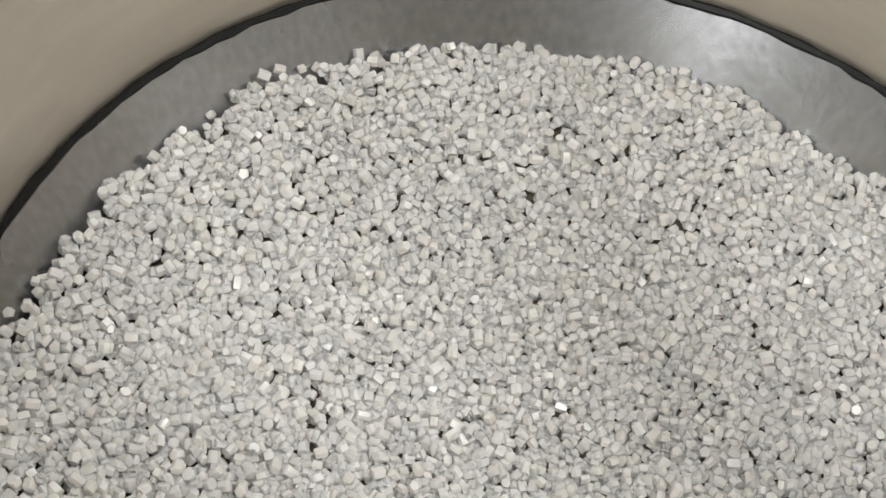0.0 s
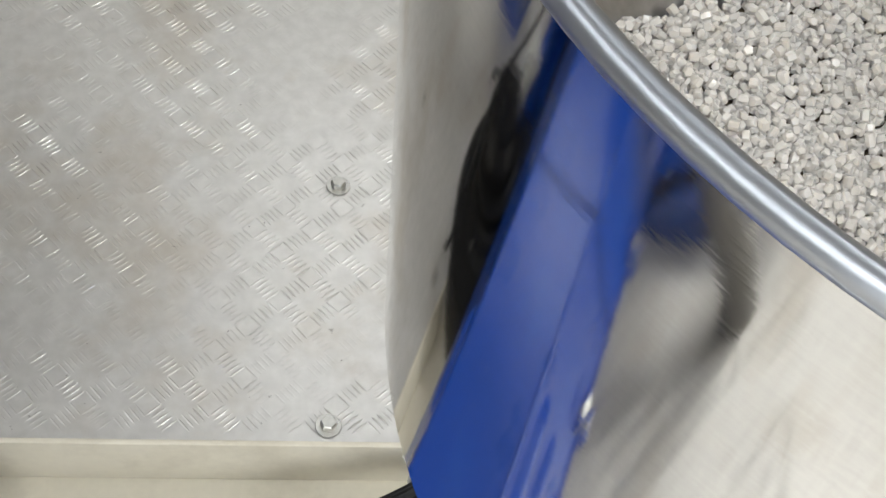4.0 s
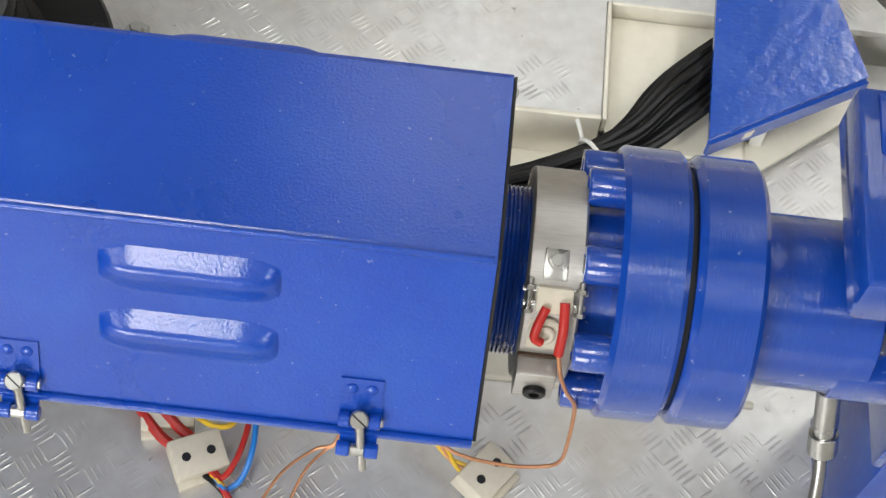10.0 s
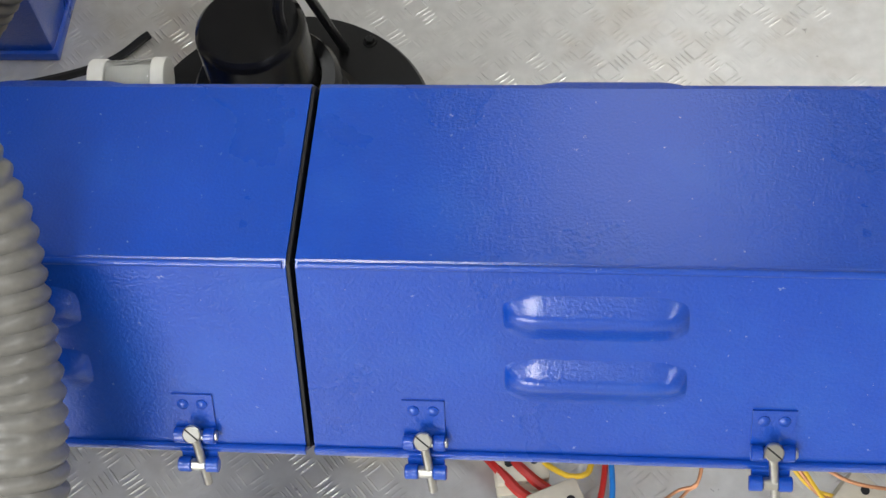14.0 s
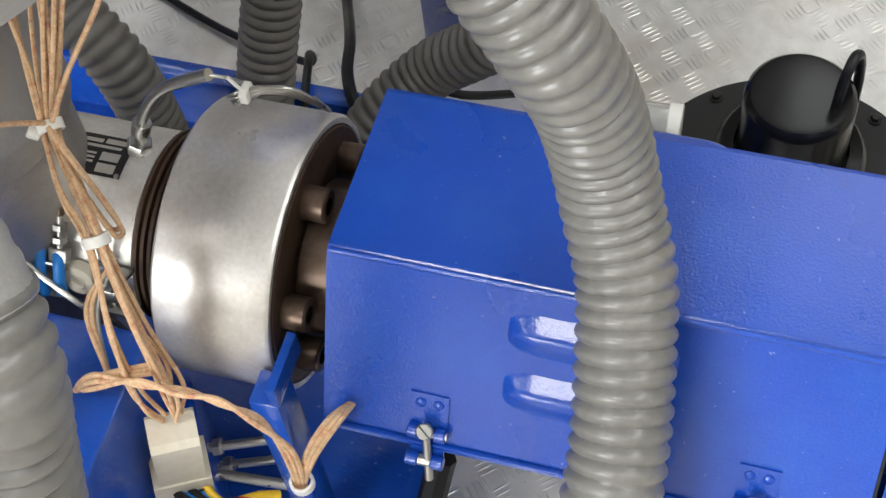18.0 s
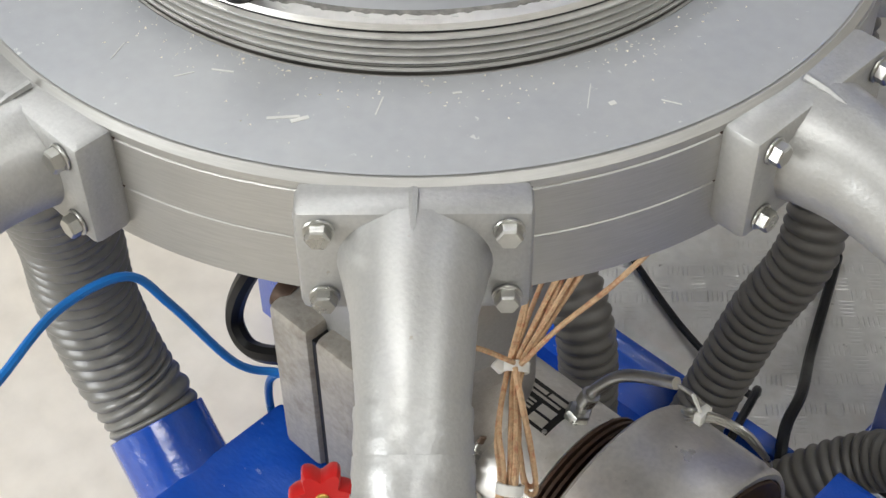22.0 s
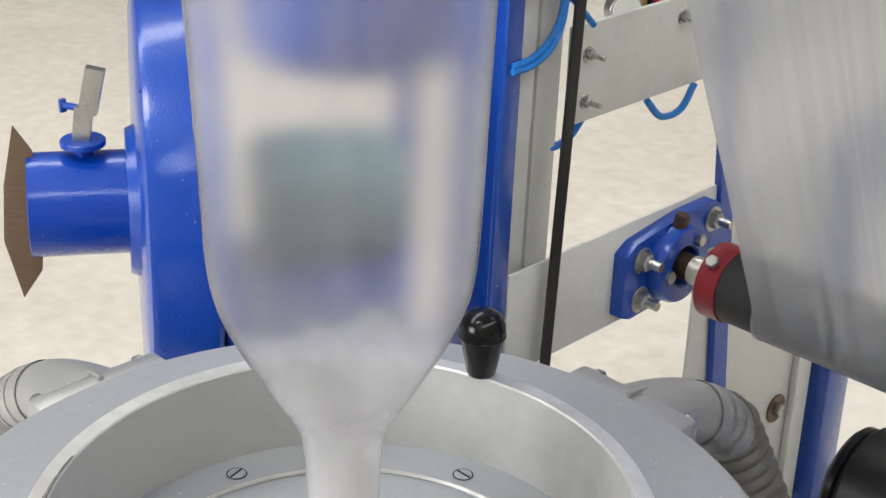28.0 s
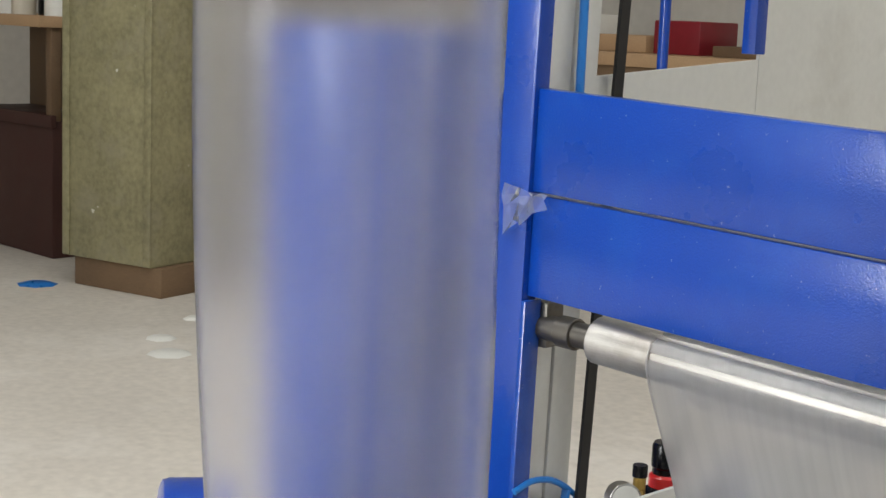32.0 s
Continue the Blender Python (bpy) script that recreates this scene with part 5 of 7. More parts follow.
for h, s in ((0, 0.9), (0.003, 1.0), (0.011, 1.0), (0.014, 0.9)):
    rings.append([bm.verts.new(m @ Vector(((0.0155 + 0.0036 * math.cos(6 * a)) * s * math.cos(a), (0.0155 + 0.0036 * math.cos(6 * a)) * s * math.sin(a), h))) for a in [2 * math.pi * k / 60 for k in range(60)]])
for a, b in zip(rings, rings[1:]):
    for k in range(60):
        bm.faces.new((a[k], a[(k + 1) % 60], b[(k + 1) % 60], b[k]))
bm.faces.new(list(reversed(rings[0])))
bm.faces.new(rings[-1])
part("knob", bm, REDKNOB, rv)
part("knob_screw", rod(nb(), vc + vn * 0.0135, vc + vn * 0.0155, 0.0042, 14), BRASS, rv)
part("brass_body", rod(nb(), (0.3055, 0.2095, 0.473), (0.3175, 0.2055, 0.400), 0.0085, 8), BRASS, rv)
part("brass_nut", hexa(nb(), (0.3095, 0.2085, 0.445), (0.15, -0.05, -1), 0.011, 0.014), BRASS, rv)
part("push_fitting", rod(nb(), (0.3175, 0.2055, 0.400), (0.3205, 0.2045, 0.380), 0.0078, 18), BLUEW, rv)
part("blue_tube", sweep(nb(), smooth_path([(0.3205, 0.2045, 0.383), (0.3265, 0.195, 0.345), (0.31, 0.17, 0.312), (0.27, 0.10, 0.31), (0.25, 0.02, 0.28), (0.25, -0.02, 0.1)], 8), 0.0042, 10), BLUEW, rv)
wire("air_tube", [(0.22, -0.03, 0.55), (0.151, 0.084, 0.514), (0.130, 0.117, 0.502), (0.101, 0.175, 0.492), (0.102, 0.225, 0.485), (0.104, 0.251, 0.439), (0.108, 0.290, 0.348), (0.121, 0.318, 0.323), (0.15, 0.34, 0.325)], 0.0032, BLUEW, "bright blue pneumatic tube arching past the hose", "air tube")
wire("air_tube", [(0.15, 0.335, 0.33), (0.119, 0.320, 0.318), (0.104, 0.318, 0.285), (0.098, 0.325, 0.20), (0.09, 0.34, 0.05)], 0.0032, BLUEW, "bright blue pneumatic tube behind the manifold", "air tube")
wire("black_hose", [(0.16, 0.36, 0.34), (0.104, 0.335, 0.313), (0.068, 0.330, 0.299), (0.048, 0.335, 0.315), (0.067, 0.34, 0.37), (0.10, 0.36, 0.43), (0.14, 0.37, 0.46)], 0.0075, CABLE, "black rubber hose loop beside the die", "hose")

# thermocouple harness
hb = thing("wire_harness", (0.34, 0.3, 0.44), "bundle of orange-flecked braided heater wires tied with white nylon", "wire harness")
rnd = random.Random(77)
strand = [((0.338, 0.392, 0.585), 0.022), ((0.330, 0.368, 0.520), 0.011), ((0.322, 0.354, 0.468), 0.0045), ((0.348, 0.322, 0.458), 0.0065), ((0.370, 0.297, 0.445), 0.0050), ((0.385, 0.276, 0.390), 0.011), ((0.392, 0.268, 0.330), 0.014), ((0.392, 0.264, 0.290), 0.006)]
for k in range(13):
    off = Vector((rnd.uniform(-1, 1), rnd.uniform(-1, 1), rnd.uniform(-1, 1)))
    pts = [Vector(p) + (off + 0.25 * Vector((rnd.uniform(-1, 1), rnd.uniform(-1, 1), rnd.uniform(-1, 1)))) * w for p, w in strand]
    part("wire", sweep(nb(), smooth_path(pts, 7), 0.0016, 7), BRAID, hb)
lp = [(0.327, 0.347, 0.478), (0.345, 0.335, 0.468), (0.362, 0.325, 0.448), (0.372, 0.318, 0.432), (0.366, 0.316, 0.428), (0.355, 0.322, 0.445), (0.34, 0.332, 0.46)]
for d in (0.0, 0.004):
    part("wire", sweep(nb(), smooth_path([(x + d, y - d, z) for x, y, z in lp], 6), 0.0017, 7), BRAID, hb)
part("wire", sweep(nb(), smooth_path([(0.325, 0.348, 0.48), (0.315, 0.325, 0.505), (0.29, 0.30, 0.515), (0.25, 0.29, 0.51)], 7), 0.0017, 7), BRAID, hb)
part("wire", sweep(nb(), smooth_path([(0.329, 0.350, 0.48), (0.345, 0.365, 0.515), (0.37, 0.385, 0.56), (0.385, 0.40, 0.60), (0.37, 0.42, 0.63)], 7), 0.0017, 7), BRAID, hb)
for c, nrm, r in (((0.322, 0.354, 0.468), (0.5, -0.65, -0.5), 0.0085), ((0.370, 0.297, 0.445), (0.4, -0.6, -0.7), 0.0085)):
    part("cable_tie", lathe(nb(), tube_prof(r - 0.002, r, -0.0035, 0.0035, 0.0006), along(c, Vector(c) + Vector(nrm)), 20, True), WHITEP, hb, "white nylon tie")
part("tie_head", box(nb(), -0.004, 0.004, -0.004, 0.004, -0.004, 0.004, 0.001, pose(0.314, 0.348, 0.468, 20, 30, 10)), WHITEP, hb)
for k in range(3):
    e = 0.0035 * (k - 1)
    wire("braided_wire", [(0.395, 0.266 + e, 0.352), (0.354, 0.258, 0.334 + e), (0.334 + e, 0.256, 0.313 + e), (0.352, 0.254 - e, 0.336 - e), (0.388, 0.254, 0.351 + e), (0.416, 0.255 - e, 0.350 + e), (0.441, 0.256, 0.346 + e), (0.462, 0.256 - e, 0.331 + e), (0.476 + e, 0.255, 0.300), (0.478 + e, 0.254, 0.262), (0.477 + e * 0.6, 0.253, 0.238), (0.483 + e * 0.6, 0.256, 0.262), (0.492 + e, 0.262, 0.290), (0.506 + e, 0.275, 0.315), (0.512, 0.300, 0.300)], 0.0019, BRAID, "orange-flecked braided wire looping to the barrel", "wire", "braided wires")
solo("wire_tie", lathe(nb(), tube_prof(0.0065, 0.0085, -0.004, 0.004, 0.0006), along((0.479, 0.254, 0.246), (0.4792, 0.252, 0.30)), 18, True), WHITEP, "white nylon tie round the looped wires", "tie")
for k in range(3):
    wire("braided_wire", [(0.335, 0.34, 0.345), (0.325 + 0.004 * k, 0.305, 0.335), (0.345, 0.275, 0.315 - 0.006 * k), (0.352, 0.262, 0.275), (0.335 + 0.005 * k, 0.25, 0.24), (0.345, 0.24, 0.2), (0.36, 0.225, 0.15 - 0.01 * k), (0.375, 0.215, 0.12)], 0.0018, BRAID if k < 2 else ZINC, "braided heater wire hanging from the die", "wire", "braided wires")
ht = thing("terminal_housing", (0.386, 0.256, 0.165), "cream ceramic terminal housing with cut corners", "terminal block")
hm = pose(0.386, 0.257, 0.250, 6, 8, 32)
hb_ = prism(nb(), [(-0.0145, -0.034), (0.0145, -0.034), (0.0145, 0.026), (0.010, 0.032), (-0.010, 0.032), (-0.0145, 0.027)], -0.0165, 0.0165)
hb_.transform(hm)
part("body", hb_, CERAM, ht, smooth=False)
hb_ = prism(nb(), [(-0.019, -0.062), (0.017, -0.066), (0.017, -0.0345), (-0.016, -0.0345)], -0.0205, 0.0205)
hb_.transform(hm)
part("mouth", hb_, CERAM, ht, "flared mouth with wire holes", smooth=False)
for hx in (-0.004, 0.013):
    part("wire_hole", lathe(nb(), [(0, 0.0006), (0.0042, 0.0006), (0.0042, -0.0005), (0, -0.0005)], hm @ pose(hx, -0.0186, -0.050, 90, 0, 0), 14), DARK, ht)
for k, (c, tip) in enumerate(((CABLE, YELLOW), (BLUEW, YELLOW), (CABLE, RED), (BLUEW, BLUEW), (YELLOW, YELLOW))):
    a = hm @ Vector((-0.006 + 0.005 * k, -0.016, -0.048 - 0.003 * (k % 2)))
    ld = thing("lead_wire", a, "coloured lead wire from the terminal housing", "wire", "lead wires")
    way = [a, a + Vector((0.016, -0.006, 0.006 - 0.003 * k)), a + Vector((0.034, -0.004 + 0.003 * k, 0.004 - 0.005 * k)), a + Vector((0.046, 0.004 * k, -0.010 - 0.004 * k))]
    part("wire", sweep(nb(), smooth_path(way, 6), 0.0031, 10), c, ld)
    part("tip_sleeve", sweep(nb(), smooth_path([way[2], way[2].lerp(way[3], 0.6), way[3]], 4), 0.0037, 10), tip, ld, "bright coloured sleeve")
lug = thing("stud_lug", (0.345, 0.29, 0.04), "blue steel lug with two zinc threaded studs", "lug")
part("plate", box(nb(), -0.004, 0.004, -0.035, 0.030, -0.06, 0.052, 0.001, pose(0.371, 0.297, 0.155, 0, 0, 28)), BLUE, lug)
for s0, s1 in (((0.376, 0.290, 0.170), (0.424, 0.307, 0.174)), ((0.372, 0.296, 0.122), (0.420, 0.312, 0.126))):
    s0, s1 = Vector(s0), Vector(s1)
    part("threaded_stud", rod(nb(), s0, s1, 0.0036, 12), ZINC, lug, "zinc threaded stud")
    part("stud_nut", hexa(nb(), s0 + (s1 - s0) * 0.14, s1 - s0, 0.0070, 0.0065), ZINC, lug)
wire("conduit", [(0.548, 0.33, 0.16), (0.535, 0.29, 0.09), (0.515, 0.262, 0.07), (0.50, 0.24, 0.06), (0.49, 0.20, 0.055)], 0.011, CABLE, "black ribbed conduit hanging below the guard", "conduit")
wire("white_band", [(0.512, 0.258, 0.078), (0.506, 0.262, 0.073), (0.501, 0.253, 0.060)], 0.004, WHITEP, "white tie round the conduit", "tie")

# ---------------------------------------------------------------- air ring
RZ, RR = 0.760, 0.2415
ring = thing("air_ring", (CX, CY, 0.69), "silver painted cast air ring with a threaded insert", "air ring")
part("ring_body", lathe(nb(), [(0.085, 0.690), (RR - 0.003, 0.690), (RR, 0.693), (RR, 0.7235), (RR - 0.0006, 0.7240), (RR - 0.0006, 0.7245), (RR, 0.725), (RR, RZ - 0.0085), (RR - 0.0008, RZ - 0.008), (RR - 0.0008, RZ - 0.007), (RR, RZ - 0.0065), (RR, RZ - 0.003), (RR - 0.003, RZ), (0.182, RZ)], D0, 160), RINGSIDE, ring)
part("ring_face", lathe(nb(), [(0.1755, RZ - 0.002), (0.1755, RZ + 0.0012), (RR - 0.0055, RZ + 0.0012), (RR - 0.0042, RZ + 0.0006)], D0, 160), RINGTOP, ring, "flat grey machined top face")
thr = [(0.1705, 0.742), (0.1705, 0.7515)]
for k in range(7):
    z = 0.7525 + k * 0.0043
    thr += [(0.1698, z), (0.1735, z + 0.0014), (0.1735, z + 0.0024), (0.1698, z + 0.0036)]
rim = 0.786
thr += [(0.1720, rim - 0.0025), (0.1705, rim), (0.1612, rim), (0.1604, rim - 0.0006)]
part("threaded_cup", lathe(nb(), thr, D0, 160), TURNED, ring, "worn turned thread with bright edges")
# near-black ring inside the thread, so the grooves carry painted shade
part("thread_root", lathe(nb(), [(0.1690, 0.7515), (0.1709, 0.7515), (0.1709, 0.7825), (0.1690, 0.7825)], D0, 160, True), DARK, ring, "dark ring deepening the shade in the thread roots")
part("thread_grime", lathe(nb(), [(0.1690, 0.7512), (0.1726, 0.7512), (0.1722, 0.7640), (0.1690, 0.7645)], D0, 160, True), DKSTEEL, ring, "grime packed in the lower threads")
rnd = random.Random(47)
bm = nb()
pair_ = None
for k in range(261):
    a = radians(-150 + 190 * k / 260)
    fade = min(1.0, k / 40, (260 - k) / 40)
    w = 0.0006 + fade * (0.0018 + 0.0024 * noise.noise(Vector((k * 0.11, 3.0, 0))) + rnd.uniform(-0.0009, 0.0009))
    e_ = [bm.verts.new((CX + r * math.cos(a), CY + r * math.sin(a), rim + h)) for r, h in ((0.1608, -0.0002), (0.1612, 0.0006), (0.1612 + w, 0.0005), (0.1612 + w + 0.0004, 0.0))]
    if pair_:
        for q in range(3):
            bm.faces.new((pair_[q], pair_[q + 1], e_[q + 1], e_[q]))
    pair_ = e_
part("rim_residue", bm, GRIME, ring, "ragged grey residue along the inner rim")
part("cup_wall", lathe(nb(), [(0.1606, rim - 0.0004), (0.1600, rim - 0.0012), (0.1592, 0.7238)], D0, 160), PALE, ring, "pale inner wall")
part("cup_floor", lathe(nb(), [(0.1592, 0.7238), (0.1585, 0.7235), (0.1295, 0.7235), (0.1280, 0.7212), (0.122, 0.7210), (0.069, 0.7210), (0.062, 0.7222), (0.0565, 0.727)], D0, 128), RINGTOP, ring)
part("step_edge", lathe(nb(), [(0.1278, 0.7222), (0.1288, 0.7237), (0.1294, 0.7238), (0.1299, 0.7236)], D0, 128), TURNED, ring, "bright worn step edge")
part("collar", lathe(nb(), [(0.0565, 0.724), (0.0565, 0.7435), (0.0552, 0.7455), (0.0535, 0.7455), (0.0525, 0.7450)], D0, 96), TURNED, ring, "turned collar")
# paler than the collar: the light falling inside is put into the colour
part("funnel", lathe(nb(), [(0.0525, 0.7450), (0.0518, 0.7442), (0.0425, 0.724), (0.0418, 0.7205), (0.0418, 0.709)], D0, 96), BEIGE, ring, "pale conical funnel face")
part("die_gap", lathe(nb(), [(0.0417, 0.7105), (0.0, 0.7100)], D0, 64), DARK, ring)
part("die_lip", lathe(nb(), [(0.0275, 0.698), (0.0275, 0.716), (0.0265, 0.7172), (0.0205, 0.7172), (0.0195, 0.7165), (0.0195, 0.711)], D0, 64), STEEL, ring)
for a in (167, 105.9, 227, 288, 42.4):
    a = radians(a)
    p = Vector((CX + 0.1412 * math.cos(a), CY + 0.1412 * math.sin(a), 0.7236))
    scw = part("slotted_screw", lathe(nb(), [(0.0058, 0), (0.0058, 0.0006), (0.0052, 0.001), (0, 0.001)], pose(*p), 24), RINGTOP, ring)
    part("slot", box(nb(), -0.0055, 0.0055, -0.0006, 0.0006, 0.0008, 0.0013, 0, pose(*p, 0, 0, math.degrees(a) * 1.7)), DARK, scw)
    part("screw_gap", lathe(nb(), [(0.0059, 0.0003), (0.0066, 0.0003), (0.0066, 0.0005), (0.0059, 0.0005)], pose(*p), 24, True), DARK, scw)


def taper_knob(a):
    p = Vector((CX + 0.1655 * math.cos(a), CY + 0.1655 * math.sin(a), rim))
    t = thing("taper_knob", p, "shiny black plastic taper knob on the threaded rim", "knob", "rim knobs")
    m = Matrix.Translation(p)
    part("handle", lathe(nb(), [(0, 0), (0.0085, 0), (0.0092, 0.0008), (0.0140, 0.0255), (0.0146, 0.027), (0.0148, 0.030), (0.0144, 0.0345), (0.0127, 0.0390), (0.0095, 0.0422), (0.0050, 0.0440), (0, 0.0445)], m, 40), BLACK, t)
    bm = nb()
    lathe(bm, [(0.0146, 0.0268), (0.0151, 0.0273), (0.0151, 0.0278), (0.0148, 0.0282)], m, 40)
    part("seam", bm, BLACK, t)
    return t


taper_knob(math.atan2(0.224 - CY, 0.2645 - CX))
taper_knob(math.atan2(0.543 - CY, 0.168 - CX))

rnd = random.Random(31)
bm = nb()
for k in range(420):
    a = radians(rnd.uniform(-150, 40))
    r = 0.1765 + abs(rnd.gauss(0, 0.010)) if k < 330 else rnd.uniform(0.18, 0.235)
    s = rnd.uniform(0.00018, 0.0006) * (1.7 if rnd.random() < 0.06 else 1)
    c = Vector((CX + r * math.cos(a), CY + r * math.sin(a), RZ + 0.00125))
    q = [bm.verts.new(c + Vector((rnd.uniform(-s, s) + s * math.cos(b), rnd.uniform(-s, s) + s * math.sin(b), 0))) for b in (0, 2.1, 4.2)]
    top = bm.verts.new(c + Vector((0, 0, s * 0.9)))
    for u in range(3):
        bm.faces.new((q[u], q[(u + 1) % 3], top))
solo("swarf_crumbs", bm, PUTTY, "pale crumbs and swarf scattered beside the thread", "debris", kind="stuff", smooth=False)
sc = thing("scratch_marks", (CX, CY, RZ), "bright scratches and dried flecks on the grey ring face", "scratches")
for a, r, ln, w, turn in ((-61, 0.209, 0.014, 0.0016, 20), (-59, 0.2085, 0.008, 0.0022, 35), (-50, 0.195, 0.012, 0.0006, 80), (-24, 0.203, 0.016, 0.0005, 60), (-22, 0.211, 0.003, 0.0024, 0), (-72, 0.190, 0.010, 0.0010, 15), (-76, 0.200, 0.009, 0.0006, 50), (-86, 0.205, 0.012, 0.0005, 110), (-40, 0.187, 0.004, 0.0012, 5), (-16, 0.222, 0.009, 0.0006, 130), (-100, 0.198, 0.010, 0.0007, 40)):
    a_ = radians(a)
    part("scratch", box(nb(), -ln / 2, ln / 2, -w / 2, w / 2, 0, 0.00025, 0, pose(CX + r * math.cos(a_), CY + r * math.sin(a_), RZ + 0.0012, 0, 0, a + 90 + turn)), CHALK, sc, smooth=False)
for k in range(15):
    a = rnd.uniform(-130, 20)
    a_ = radians(a)
    ln = rnd.uniform(0.002, 0.009)
    part("fleck", box(nb(), -ln / 2, ln / 2, -0.0007, 0.0007, 0, 0.0003, 0, pose(CX + 0.1665 * math.cos(a_) * rnd.uniform(0.985, 1.01), CY + 0.1665 * math.sin(a_) * rnd.uniform(0.985, 1.01), rim, 0, 0, a + 90 + rnd.uniform(-8, 8))), CHALK, sc, smooth=False)

# pencilled size on the cup floor
fc = bpy.data.curves.new("pencil_text", "FONT")
fc.body, fc.size, fc.extrude, fc.shear = "80/120", 0.0180, 0.0001, 0.15
ft = new("pencil_text", fc)
fc.offset = -0.00045
ft.matrix_world = pose(0.3255, 0.4761, 0.7241, 0, 0, 140.5)
fc.materials.append(PENCIL)
tagged(ft, "pencilled 80/120 on the grey cup floor", "writing")


def elbow(parent_angle):
    """Cast elbow: flange plate on the ring, bend, and spout."""
    a = radians(parent_angle)
    o, s = Vector((math.cos(a), math.sin(a), 0)), Vector((-math.sin(a), math.cos(a), 0))
    zc = 0.7335
    base = Vector((CX, CY, zc)) + o * RR
    t = thing("air_inlet_elbow", base, "silver painted cast air inlet elbow bolted to the ring", "elbow", "air inlet elbows")
    m = Matrix((( s.x, 0, o.x, base.x), (s.y, 0, o.y, base.y), (0, 1, 0, base.z), (0, 0, 0, 1)))
    bm = nb()
    box(bm, -0.0490, 0.0490, -0.0335, 0.0240, -0.006, 0.0150, 0.004, m)
    part("flange", bm, SILVER, t)
    part("gasket", box(nb(), -0.0486, 0.0486, -0.0332, 0.0215, -0.0085, -0.0050, 0, m), RUST, t, "thin brown gasket")
    for u, w in ((-0.0385, 0.0155), (0.0385, 0.0155), (-0.0385, -0.0235), (0.0385, -0.0235)):
        p = m @ Vector((u, w, 0.0153))
        bolt(t, p, o, 0.0056, 0.0052, ZINC, 0.0066)
    # the spout: oval root that turns down
    pts, pos, ang = [], base + o * 0.012 + Vector((0, 0, -0.004)), 0.0
    n = 34
    for k in range(n):
        f = k / (n - 1)
        ang = radians(48) * f
        pts.append(pos.copy())
        pos = pos + (o * math.cos(ang) - Vector((0, 0, 1)) * math.sin(ang)) * (0.124 / n)
    rads = [0.0285 - 0.0058 * min(1, k / (n * 0.55)) for k in range(n)]
    bm = nb()
    rings = []
    for k, (p, r) in enumerate(zip(pts, rads)):
        q = pts[min(k + 1, n - 1)] - pts[max(k - 1, 0)]
        q.normalize()
        up = s.cross(q)
        flare = 1 + 0.16 * max(0, 1 - k / 8)
        rings.append([bm.verts.new(p + s * (r * flare * math.cos(2 * math.pi * i / 36)) + up * (r * math.sin(2 * math.pi * i / 36))) for i in range(36)])
    for x, y in zip(rings, rings[1:]):
        for i in range(36):
            bm.faces.new((x[i], x[(i + 1) % 36], y[(i + 1) % 36], y[i]))
    part("spout", bm, SILVER, t, angle=60)
    rib = [p + (pts[min(k + 1, n - 1)] - pts[max(k - 1, 0)]).normalized().cross(s) * (-rads[k] * 1.0) for k, p in enumerate(pts)]
    part("casting_seam", sweep(nb(), [m @ Vector((0, 0.0255, 0.002)), m @ Vector((0, 0.0248, 0.014)), m @ Vector((0, 0.0225, 0.024))], [0.0022, 0.0018, 0.0008], 6), SILVER, t)
    for a0, a1, ro in ((19, 27, 0.0006), (24, 31, 0.0011), (28, 34, 0.0016)):
        part("tape_wrap", sweep(nb(), pts[a0:a1], [rads[k] + ro + 0.0003 * ((k * 7) % 3) for k in range(a0, a1)], 30, False), SILVER, t, "silver painted tape wrap")
    part("tape_seam", sweep(nb(), rib[13:31], [0.0008 + 0.0006 * math.sin(k * 0.9) ** 2 for k in range(13, 31)], 6), SILVER, t, "raised tape seam")
    return pts[-1], (pts[-1] - pts[-2]).normalized()


ends = {}
for k, ang in enumerate((-89.4, -45.5, -1.2, 42.5, 88.5, 134.0, 179.0, -135.0)):
    ends[k] = elbow(ang)


def hose(pts, label, R=0.0285, material=None, group="air hoses"):
    """Ribbed hose that slips over a spout."""
    mt = material or HOSE
    pts = [Vector(p) for p in pts]
    t = thing("air_hose", pts[0], label, "hose", group)
    part("ribbed_tube", hose_mesh(pts, R), mt, t, angle=75)
    return t


def from_end(k, *rest):
    p, d = ends[k]
    return [p - d * 0.010, p + d * 0.012, *rest]


hose([ends[1][0] - ends[1][1] * 0.012, (0.4735, 0.1155, 0.662), (0.4725, 0.104, 0.632), (0.4700, 0.089, 0.585), (0.463, 0.065, 0.50), (0.452, 0.027, 0.35), (0.435, -0.03, 0.10), (0.43, -0.04, FLOOR + 0.03)], "grey ribbed air hose hanging from the elbow before the die", 0.0268)
hose(from_end(2, (0.629, 0.370, 0.604), (0.645, 0.375, 0.558), (0.654, 0.374, 0.518), (0.664, 0.361, 0.482), (0.677, 0.338, 0.450), (0.684, 0.306, 0.421), (0.6895, 0.270, 0.391), (0.6905, 0.238, 0.366), (0.688, 0.20, 0.33), (0.675, 0.15, 0.25), (0.64, 0.08, 0.12), (0.60, 0.02, -0.05), (0.58, 0.0, FLOOR + 0.03)), "grey ribbed plastic air hose crossing in front of the barrel guard", 0.0292)
hose(from_end(0, (0.230, -0.02, 0.60), (0.22, -0.03, 0.50), (0.20, -0.04, 0.30), (0.18, -0.05, 0.0), (0.18, -0.06, FLOOR + 0.03)), "grey ribbed air hose running down before the manifold")
